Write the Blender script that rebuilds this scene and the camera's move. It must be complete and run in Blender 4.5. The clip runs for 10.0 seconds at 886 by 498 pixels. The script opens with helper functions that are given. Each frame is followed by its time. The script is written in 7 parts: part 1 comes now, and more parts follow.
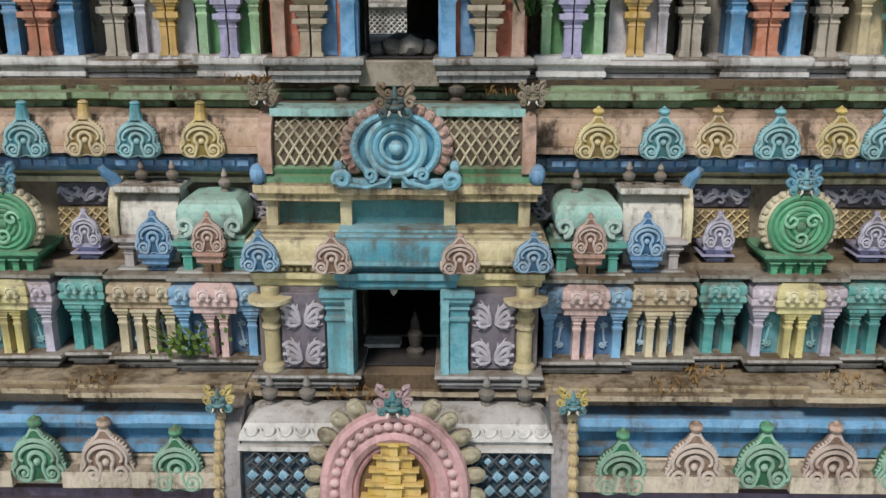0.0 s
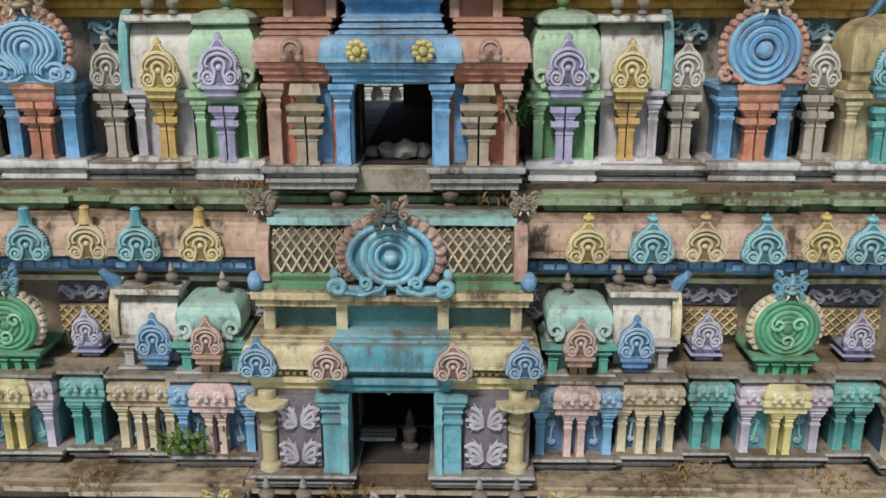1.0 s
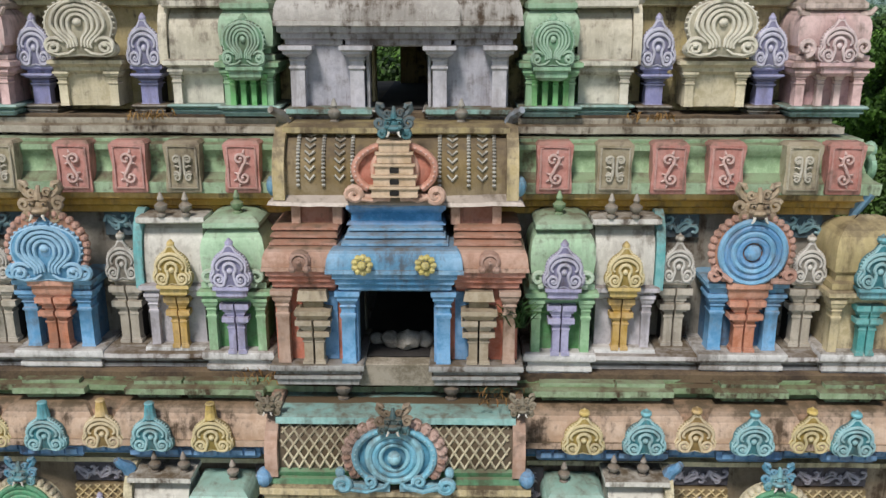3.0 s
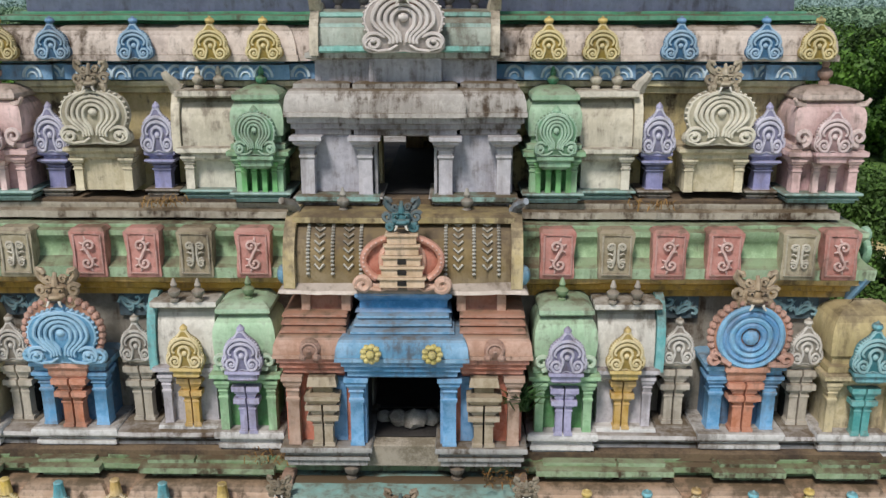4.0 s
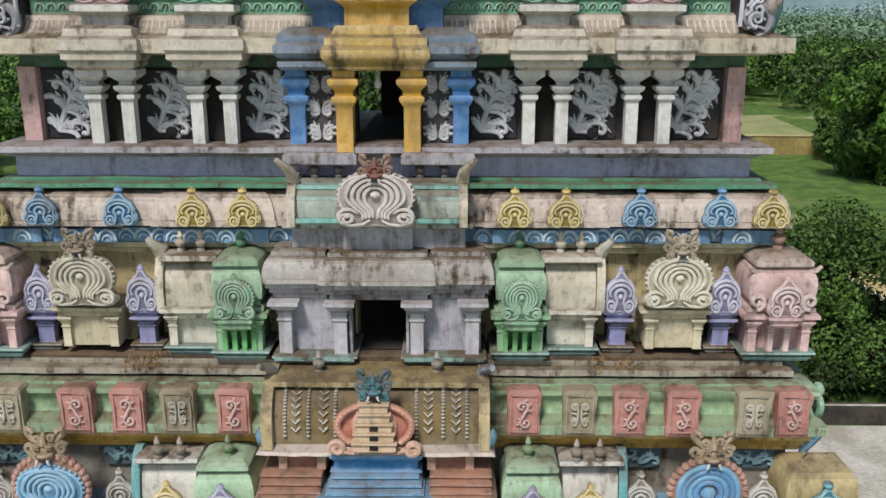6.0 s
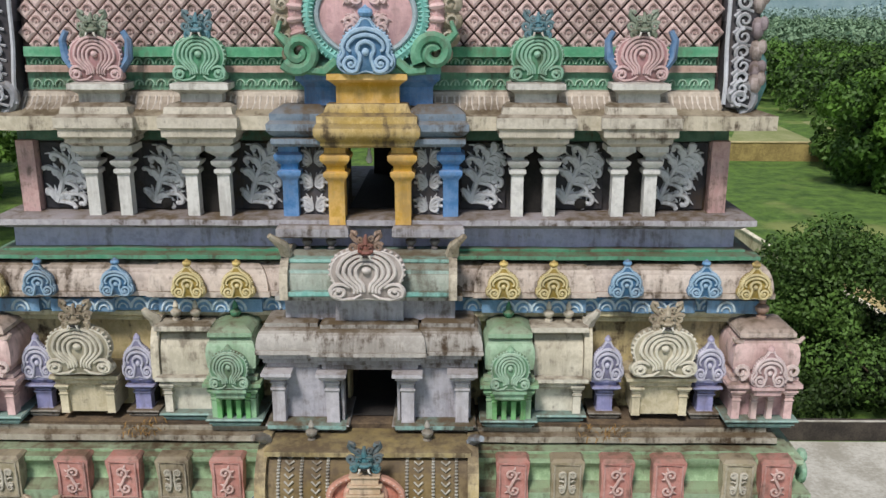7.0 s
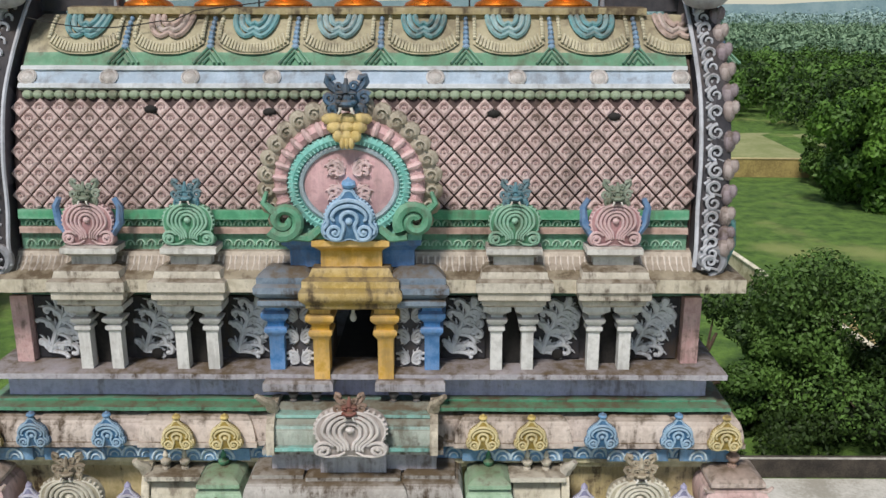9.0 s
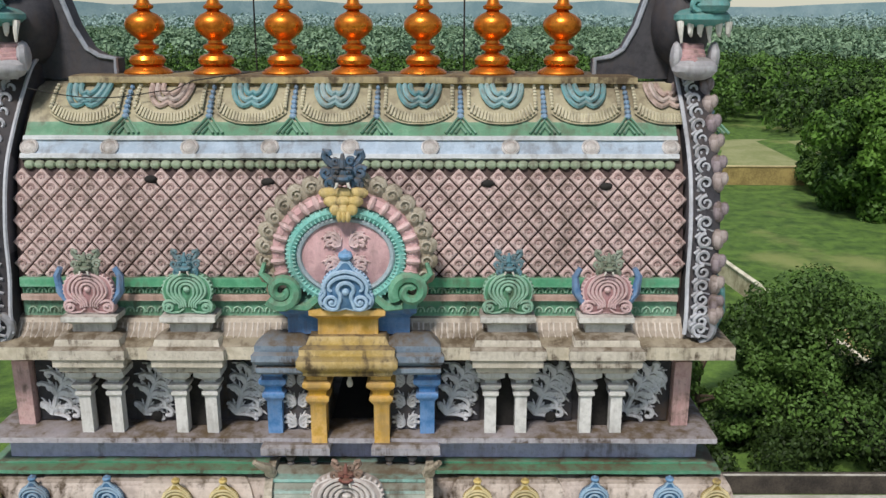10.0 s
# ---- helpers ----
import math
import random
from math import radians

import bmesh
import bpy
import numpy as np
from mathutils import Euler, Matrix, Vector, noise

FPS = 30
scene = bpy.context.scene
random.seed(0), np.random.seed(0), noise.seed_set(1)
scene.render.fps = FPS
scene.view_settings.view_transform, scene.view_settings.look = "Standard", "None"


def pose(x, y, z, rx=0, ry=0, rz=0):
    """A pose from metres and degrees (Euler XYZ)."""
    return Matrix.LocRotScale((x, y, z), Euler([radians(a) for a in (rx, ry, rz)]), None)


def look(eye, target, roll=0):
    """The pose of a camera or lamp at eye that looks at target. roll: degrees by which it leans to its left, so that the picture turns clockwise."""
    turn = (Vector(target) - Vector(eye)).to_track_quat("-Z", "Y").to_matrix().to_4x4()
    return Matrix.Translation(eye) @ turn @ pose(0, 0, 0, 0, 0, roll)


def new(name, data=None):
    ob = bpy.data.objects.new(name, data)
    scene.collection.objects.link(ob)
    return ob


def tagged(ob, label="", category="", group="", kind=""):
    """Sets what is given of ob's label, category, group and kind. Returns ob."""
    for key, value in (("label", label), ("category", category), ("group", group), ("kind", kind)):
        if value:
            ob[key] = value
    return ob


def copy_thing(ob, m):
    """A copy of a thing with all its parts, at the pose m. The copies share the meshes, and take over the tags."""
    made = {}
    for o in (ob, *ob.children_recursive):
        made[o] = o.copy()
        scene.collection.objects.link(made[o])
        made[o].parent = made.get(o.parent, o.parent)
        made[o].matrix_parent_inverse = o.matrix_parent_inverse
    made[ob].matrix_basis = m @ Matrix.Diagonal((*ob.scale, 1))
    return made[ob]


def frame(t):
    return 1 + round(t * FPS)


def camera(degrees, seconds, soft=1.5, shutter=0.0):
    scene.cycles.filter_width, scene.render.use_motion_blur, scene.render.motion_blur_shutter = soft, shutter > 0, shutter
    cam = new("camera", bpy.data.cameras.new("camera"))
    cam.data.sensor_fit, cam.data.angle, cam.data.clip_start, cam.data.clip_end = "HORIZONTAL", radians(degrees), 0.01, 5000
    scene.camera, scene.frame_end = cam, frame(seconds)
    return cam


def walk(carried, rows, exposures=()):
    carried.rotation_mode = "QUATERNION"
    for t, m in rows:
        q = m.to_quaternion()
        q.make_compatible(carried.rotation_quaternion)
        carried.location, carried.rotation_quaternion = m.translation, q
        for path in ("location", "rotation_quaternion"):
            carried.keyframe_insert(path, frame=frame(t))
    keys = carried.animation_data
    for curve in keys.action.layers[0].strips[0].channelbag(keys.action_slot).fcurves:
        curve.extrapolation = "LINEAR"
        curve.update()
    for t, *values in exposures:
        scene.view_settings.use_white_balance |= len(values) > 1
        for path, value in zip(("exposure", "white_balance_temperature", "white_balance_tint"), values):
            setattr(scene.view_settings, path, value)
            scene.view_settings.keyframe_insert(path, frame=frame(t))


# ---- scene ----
cam = camera(53.9, 10.0)
METRES, EYE, TILT, LEAN, TURN, SHIFT = 10.0, 15.0, -16.5, 0.0, 0.9, 0.62
ROWS = [
    (0.0, 0.0, 0.0, 0.0, 0.0, 0.0, -0.0),
    (0.5, 0.0056, -0.0108, 0.0558, -0.0, 0.12, -0.0),
    (1.0, 0.0065, -0.0202, 0.1086, -0.02, 0.25, -0.01),
    (1.5, 0.0058, -0.0288, 0.1665, -0.03, 0.27, -0.0),
    (2.0, 0.0081, -0.0385, 0.2177, 0.0, 0.41, 0.0),
    (2.5, 0.0077, -0.0496, 0.2709, -0.03, 0.55, 0.0),
    (4.0, -0.0012, -0.0901, 0.4179, 0.03, 0.74, 0.01),
    (4.5, 0.0103, -0.1048, 0.4673, 0.05, 0.78, 0.04),
    (5.0, 0.0235, -0.1153, 0.5156, -0.02, 0.87, 0.03),
    (5.5, 0.0284, -0.1298, 0.5615, -0.08, 1.12, 0.04),
    (7.0, 0.0411, -0.1657, 0.69, -0.24, 1.24, 0.08),
    (7.5, 0.0499, -0.1773, 0.7425, -0.31, 1.29, 0.1),
    (8.0, 0.052, -0.188, 0.7874, -0.43, 1.35, 0.12),
    (8.5, 0.0535, -0.1974, 0.8365, -0.52, 1.42, 0.13),
    (9.0, 0.0572, -0.2082, 0.8824, -0.64, 1.46, 0.14),
    (9.5, 0.0593, -0.2198, 0.9263, -0.77, 1.55, 0.16),
    (10.0, 0.0592, -0.231, 0.9654, -0.87, 1.61, 0.18),
]
walk(cam, [(t, pose(SHIFT, 0, EYE, TILT, LEAN, TURN) @ pose(METRES * x, METRES * y, METRES * z, 90 + pitch, roll, yaw)) for t, x, y, z, yaw, pitch, roll in ROWS],
     exposures=[(0.0, -0.13), (1.0, -0.07), (2.0, 0.0), (10.0, 0.0)])

# ---- world, sun, exposure ----
world = bpy.data.worlds.new("overcast_sky")
scene.world = world
world.use_nodes = True
wn, wl = world.node_tree.nodes, world.node_tree.links
sky = wn.new("ShaderNodeTexSky")
sky.sky_type = "NISHITA"
sky.sun_disc = False
sky.sun_elevation, sky.sun_rotation = radians(58), radians(203)
sky.dust_density, sky.air_density = 0.5, 1.0
pale = wn.new("ShaderNodeHueSaturation")
pale.inputs["Saturation"].default_value = 0.72
wl.new(sky.outputs[0], pale.inputs["Color"])
wl.new(pale.outputs[0], wn["Background"].inputs["Color"])
wn["Background"].inputs["Strength"].default_value = 0.098
sun_data = bpy.data.lights.new("sun", "SUN")
sun_data.energy, sun_data.angle, sun_data.color = 3.95, radians(12), (1.0, 0.95, 0.885)
sun = new("sun", sun_data)
sun.matrix_world = look((-13, -19, 62), (0, 11, 10))


# ---- materials ----
def lin(code):
    out = []
    for i in (0, 2, 4):
        c = int(code[i:i + 2], 16) / 255
        out.append(c / 12.92 if c <= 0.04045 else ((c + 0.055) / 1.055) ** 2.4)
    return (*out, 1.0)


MATS = {}


def mix(nt, fac, a, b):
    n = nt.nodes.new("ShaderNodeMix")
    n.data_type = "RGBA"
    for sock, v in ((n.inputs[0], fac), (n.inputs[6], a), (n.inputs[7], b)):
        if isinstance(v, bpy.types.NodeSocket):
            nt.links.new(v, sock)
        else:
            sock.default_value = v
    return n.outputs[2]


def calc(nt, op, a, b=0.0, clamp=False):
    n = nt.nodes.new("ShaderNodeMath")
    n.operation, n.use_clamp = op, clamp
    for sock, v in ((n.inputs[0], a), (n.inputs[1], b)):
        if isinstance(v, bpy.types.NodeSocket):
            nt.links.new(v, sock)
        else:
            sock.default_value = v
    return n.outputs[0]


def grain(nt, where, scale, detail=4.0, rough=0.6, stretch=None):
    if stretch:
        m = nt.nodes.new("ShaderNodeMapping")
        m.inputs["Scale"].default_value = stretch
        nt.links.new(where, m.inputs["Vector"])
        where = m.outputs[0]
    n = nt.nodes.new("ShaderNodeTexNoise")
    n.inputs["Scale"].default_value, n.inputs["Detail"].default_value, n.inputs["Roughness"].default_value = scale, detail, rough
    nt.links.new(where, n.inputs["Vector"])
    return n.outputs["Fac"]


def spread(nt, v, lo, hi, a=0.0, b=1.0):
    n = nt.nodes.new("ShaderNodeMapRange")
    n.interpolation_type = "SMOOTHSTEP"
    nt.links.new(v, n.inputs[0])
    for i, k in enumerate((lo, hi, a, b)):
        n.inputs[i + 1].default_value = k
    return n.outputs[0]


def blank(name, rough=0.8):
    m = bpy.data.materials.new(name)
    m.use_nodes = True
    p = m.node_tree.nodes["Principled BSDF"]
    p.inputs["Roughness"].default_value = rough
    return m, m.node_tree, p


def bumped(nt, p, height, strength, dist=0.01):
    b = nt.nodes.new("ShaderNodeBump")
    b.inputs["Strength"].default_value, b.inputs["Distance"].default_value = strength, dist
    nt.links.new(height, b.inputs["Height"])
    nt.links.new(b.outputs[0], p.inputs["Normal"])


def paint(code, grime=0.55, rough=0.72):
    """Old lime or enamel paint on plaster: faded, streaked by rain, mouldy on its upper faces."""
    key = (code, grime, rough)
    if key in MATS:
        return MATS[key]
    m, nt, p = blank("painted_plaster", rough)
    geo = nt.nodes.new("ShaderNodeNewGeometry")
    pos = geo.outputs["Position"]
    big, mid = grain(nt, pos, 1.1, 6.0, 0.62), grain(nt, pos, 7.0, 6.0, 0.7)
    fine = grain(nt, pos, 60.0, 4.0, 0.7)
    streak = grain(nt, pos, 1.0, 7.0, 0.7, (7.0, 7.0, 0.8))
    info = nt.nodes.new("ShaderNodeObjectInfo")
    base = lin(code)
    pale_k = min(1.0, 3.0 * sum(base[:3]) / 3 + 0.05)
    faded = tuple(min(1.0, 0.85 * c + 0.14 * pale_k) for c in base[:3]) + (1.0,)
    deep = tuple(c * 0.66 for c in base[:3]) + (1.0,)
    col = mix(nt, spread(nt, mid, 0.38, 0.72), deep, base)
    col = mix(nt, calc(nt, "MULTIPLY", spread(nt, calc(nt, "ADD", calc(nt, "MULTIPLY", mid, 0.6), calc(nt, "MULTIPLY", fine, 0.4)), 0.47, 0.62), 0.5), col, faded)
    col = mix(nt, calc(nt, "MULTIPLY", info.outputs["Random"], 0.16), col, deep)
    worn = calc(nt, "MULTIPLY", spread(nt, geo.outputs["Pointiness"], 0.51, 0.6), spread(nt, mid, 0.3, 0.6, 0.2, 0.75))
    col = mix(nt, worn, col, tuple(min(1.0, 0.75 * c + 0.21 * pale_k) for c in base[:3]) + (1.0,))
    dirt = calc(nt, "ADD", calc(nt, "MULTIPLY", mid, 0.34), calc(nt, "ADD", calc(nt, "MULTIPLY", big, 0.34), calc(nt, "MULTIPLY", streak, 0.32)))
    dirt = calc(nt, "MULTIPLY", spread(nt, dirt, 0.478, 0.6), min(1.0, grime * 1.3), True)
    col = mix(nt, dirt, col, lin("41301f"))
    sep = nt.nodes.new("ShaderNodeSeparateXYZ")
    nt.links.new(geo.outputs["True Normal"], sep.inputs[0])
    top = calc(nt, "MULTIPLY", spread(nt, sep.outputs["Z"], 0.25, 0.85), spread(nt, calc(nt, "ADD", calc(nt, "MULTIPLY", big, 0.5), calc(nt, "MULTIPLY", mid, 0.5)), 0.3, 0.62, 0.25, 1.0))
    col = mix(nt, calc(nt, "MULTIPLY", top, min(1.0, grime * 1.45), True), col, lin("4d3f2c"))
    specks = calc(nt, "MULTIPLY", spread(nt, grain(nt, pos, 24.0, 5.0, 0.75), 0.6, 0.74), grime * 0.65)
    col = mix(nt, specks, col, lin("2a241e"))
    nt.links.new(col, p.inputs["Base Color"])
    bumped(nt, p, calc(nt, "ADD", mid, calc(nt, "MULTIPLY", fine, 0.5)), 0.55, 0.012)
    MATS[key] = m
    return m


# Two mottled tones: real dirt and stone, also painted shade and hill haze.
def dirt_or_shade_stone(code, code2, scale=2.0):
    key = (code, code2, scale)
    if key in MATS:
        return MATS[key]
    m, nt, p = blank("stained_or_shaded_stone", 0.9)
    geo = nt.nodes.new("ShaderNodeNewGeometry")
    pos = geo.outputs["Position"]
    a, b = grain(nt, pos, scale, 8.0, 0.65), grain(nt, pos, scale * 12, 5.0, 0.7)
    f = calc(nt, "ADD", calc(nt, "MULTIPLY", a, 0.65), calc(nt, "MULTIPLY", b, 0.35))
    col = mix(nt, spread(nt, f, 0.38, 0.62), lin(code2), lin(code))
    nt.links.new(col, p.inputs["Base Color"])
    bumped(nt, p, f, 0.6, 0.02)
    MATS[key] = m
    return m


def plain_metal(code, rough):
    m, nt, p = blank("gilded_copper", rough)
    geo = nt.nodes.new("ShaderNodeNewGeometry")
    a = grain(nt, geo.outputs["Position"], 9.0, 6.0, 0.6)
    nt.links.new(mix(nt, spread(nt, a, 0.4, 0.7), lin(code), lin("b5611b")), p.inputs["Base Color"])
    nt.links.new(spread(nt, a, 0.3, 0.7, rough * 0.7, rough * 1.5), p.inputs["Roughness"])
    p.inputs["Metallic"].default_value = 0.85
    return m


def leaf_mat(a, b, name="foliage", each=0.45):
    m, nt, p = blank(name, 0.6)
    geo = nt.nodes.new("ShaderNodeNewGeometry")
    big = grain(nt, geo.outputs["Position"], 0.11, 4.0)
    f = calc(nt, "ADD", calc(nt, "MULTIPLY", geo.outputs["Random Per Island"], each), calc(nt, "MULTIPLY", spread(nt, big, 0.38, 0.62), 1 - each))
    nt.links.new(mix(nt, f, lin(a), lin(b)), p.inputs["Base Color"])
    p.inputs["Specular IOR Level"].default_value = 0.25
    return m


SKY, BLUE, DEEP = "63abdb", "3d88c6", "2d6c9c"
GREEN, PALEG, MOSS = "3d9a6c", "a5cba6", "7c9c6c"
CREAM, LILAC, MAUVE, YEL = "dccfa4", "a8a7d3", "94909f", "d8b95a"
BROWN, TAN, GREY = "8a6f52", "b7977a", "aeacae"
ROSE, BLACKISH = "dfb9b4", "35323a"
# Near-black: shade painted into slots, holes and floors; also rods, cable, pupils.
NEAR_BLACK = dirt_or_shade_stone("2e2a28", "171515", 1.5)
WEED = dirt_or_shade_stone("6b5a45", "3f3329", 2.2)
# Near-black for passage insides and roof holes: their shade is in the colour.
SHADE_IN = dirt_or_shade_stone("2a2725", "1a1817", 1.0)


# ---- mesh tools ----
def wob(v, a=0.006):
    n = noise.noise_vector(Vector(v) * 1.7 + Vector((3.1, 7.7, 1.3)))
    k = noise.noise_vector(Vector(v) * 9.0)
    return Vector(v) + n * a + k * (a * 0.4)


def loft(bm, x0, x1, y0, y1, prof, step=0.3, a=0.006):
    """A solid of stacked rectangles: prof lists (outset, z). Edges waver slightly, as hand-laid plaster does."""
    loops = []
    nx = max(1, int((x1 - x0) / step))
    for o, z in prof:
        pts = [(x0 - o + (x1 - x0 + 2 * o) * i / nx, y0 - o, z) for i in range(nx + 1)]
        pts += [(x1 + o - (x1 - x0 + 2 * o) * i / nx, y1 + o, z) for i in range(nx + 1)]
        loops.append([bm.verts.new(wob(p, a)) for p in pts])
    n = len(loops[0])
    for p, q in zip(loops, loops[1:]):
        for i in range(n):
            j = (i + 1) % n
            bm.faces.new((p[i], p[j], q[j], q[i]))
    half = nx + 1
    for lp, flip in ((loops[0], True), (loops[-1], False)):
        for i in range(nx):
            f = (lp[i], lp[i + 1], lp[n - 2 - i], lp[n - 1 - i])
            bm.faces.new(f[::-1] if flip else f)
    return bm


def box(bm, x0, x1, y0, y1, z0, z1, e=0.008, a=0.005):
    e = min(e, (z1 - z0) * 0.3, (x1 - x0) * 0.3)
    return loft(bm, x0, x1, y0, y1, [(-e, z0), (0, z0 + e), (0, z1 - e), (-e, z1)], 0.35, a)


def tube(bm, pts, rad, n=6, cap=True):
    pts = [Vector(p) for p in pts]
    rings = []
    side = None
    for i, p in enumerate(pts):
        d = (pts[min(i + 1, len(pts) - 1)] - pts[max(i - 1, 0)]).normalized()
        if side is None:
            side = d.cross(Vector((0, 1, 0)))
            if side.length < 0.1:
                side = d.cross(Vector((1, 0, 0)))
        side = (side - d * side.dot(d)).normalized()
        up = d.cross(side)
        r = rad(i / max(1, len(pts) - 1)) if callable(rad) else rad
        rings.append([bm.verts.new(p + side * (r * math.cos(2 * math.pi * k / n)) + up * (r * math.sin(2 * math.pi * k / n))) for k in range(n)])
    for p, q in zip(rings, rings[1:]):
        for k in range(n):
            bm.faces.new((p[k], p[(k + 1) % n], q[(k + 1) % n], q[k]))
    if cap:
        bm.faces.new(rings[0][::-1])
        bm.faces.new(rings[-1])
    return bm


def ball(bm, c, r, seg=8, rings=5, m=None):
    ret = bmesh.ops.create_uvsphere(bm, u_segments=seg, v_segments=rings, radius=1.0)
    s = r if isinstance(r, (tuple, list)) else (r, r, r)
    for v in ret["verts"]:
        p = Vector((v.co.x * s[0], v.co.y * s[1], v.co.z * s[2]))
        v.co = (m @ p if m else p) + Vector(c)
    return bm


def lathe(bm, c, prof, n=20):
    rings = []
    for r, z in prof:
        rings.append([bm.verts.new((c[0] + r * math.cos(2 * math.pi * k / n), c[1] + r * math.sin(2 * math.pi * k / n), c[2] + z)) for k in range(n)])
    for p, q in zip(rings, rings[1:]):
        for k in range(n):
            bm.faces.new((p[k], p[(k + 1) % n], q[(k + 1) % n], q[k]))
    bm.faces.new(rings[0][::-1])
    bm.faces.new(rings[-1])
    return bm


def smooth_path(pts, per=5, closed=False):
    """Catmull-Rom through 2D points."""
    n = len(pts)
    out = []
    for i in range(n if closed else n - 1):
        g = [pts[(i + k) % n] if closed else pts[max(0, min(n - 1, i + k))] for k in (-1, 0, 1, 2)]
        for j in range(per):
            t = j / per
            out.append(tuple(0.5 * (2 * g[1][c] + (g[2][c] - g[0][c]) * t + (2 * g[0][c] - 5 * g[1][c] + 4 * g[2][c] - g[3][c]) * t * t
                                    + (3 * g[1][c] - g[0][c] - 3 * g[2][c] + g[3][c]) * t ** 3) for c in (0, 1)))
    if not closed:
        out.append(pts[-1])
    return out


def plate(bm, outline, depth, edge=0.9, mid=(0.0, 0.4)):
    """A slab in the x-z plane, from y = 0 forwards to -depth, with a rounded rim."""
    loops = []
    for k, y in ((1.0, 0.0), (1.0, -depth * 0.65), (0.5 + edge / 2, -depth * 0.92), (edge, -depth)):
        loops.append([bm.verts.new((mid[0] + (x - mid[0]) * k, y, mid[1] + (z - mid[1]) * k)) for x, z in outline])
    n = len(outline)
    for p, q in zip(loops, loops[1:]):
        for i in range(n):
            bm.faces.new((p[i], p[(i + 1) % n], q[(i + 1) % n], q[i]))
    c = bm.verts.new((mid[0], -depth, mid[1]))
    for i in range(n):
        bm.faces.new((loops[-1][i], loops[-1][(i + 1) % n], c))
    bm.faces.new(loops[0][::-1])
    return bm


def spiral(cx, cz, r0, r1, a0, turns, n=22):
    out = []
    for i in range(n + 1):
        t = i / n
        a, r = a0 + turns * 2 * math.pi * t, r0 + (r1 - r0) * t
        out.append((cx + r * math.cos(a), cz + r * math.sin(a)))
    return out


def mesh_of(name, bm, mats, keep=35):
    bmesh.ops.recalc_face_normals(bm, faces=bm.faces[:])
    me = bpy.data.meshes.new(name)
    bm.to_mesh(me)
    bm.free()
    for m in mats if isinstance(mats, (list, tuple)) else [mats]:
        me.materials.append(m)
    me.polygons.foreach_set("use_smooth", [True] * len(me.polygons))
    me.set_sharp_from_angle(angle=radians(keep))
    return me


def part(name, bm, material, parent=None, label="", at=None):
    """Links a bmesh, or a mesh made before, as one object under its thing."""
    me = bm if isinstance(bm, bpy.types.Mesh) else mesh_of(name, bm, material)
    ob = new(name, me)
    ob.parent = parent
    if at is not None:
        ob.matrix_basis = at
    if label:
        tagged(ob, label)
    return ob


def thing(name, at, label, category, group="", kind=""):
    ob = new(name)
    ob.empty_display_size = 0.1
    ob.matrix_basis = at
    return tagged(ob, label, category, group, kind)


def structure(name, bm, material, label, category):
    return tagged(part(name, bm, material), label, category, "", "structure")


B = bmesh.new


# ---- ornament shapes, each one metre wide, scaled where it is set ----
def mirrored(path):
    return path + [(-x, z) for x, z in reversed(path)]


KUDU = [(0.0, 0.02), (0.07, 0.0), (0.22, -0.03), (0.38, 0.0), (0.49, 0.1), (0.5, 0.24), (0.44, 0.36), (0.43, 0.48), (0.37, 0.62), (0.27, 0.72), (0.16, 0.79), (0.1, 0.86), (0.06, 0.92), (0.0, 0.94)]


WAVE = [(0.0, 0.02), (0.2, 0.0), (0.4, 0.0), (0.49, 0.08), (0.48, 0.18), (0.43, 0.27), (0.48, 0.45), (0.47, 0.62), (0.39, 0.78), (0.24, 0.88), (0.1, 0.93), (0.0, 0.94)]


def outline_of(half, per=4):
    right = smooth_path(half, per)
    return right + [(-x, z) for x, z in reversed(right[1:-1])]


def swirl_tubes(bm, paths, y, r, n=6):
    for path in paths:
        tube(bm, [(x, y, z) for x, z in path], lambda t: r * (0.7 + 0.6 * math.sin(math.pi * t) ** 0.5), n)
    return bm


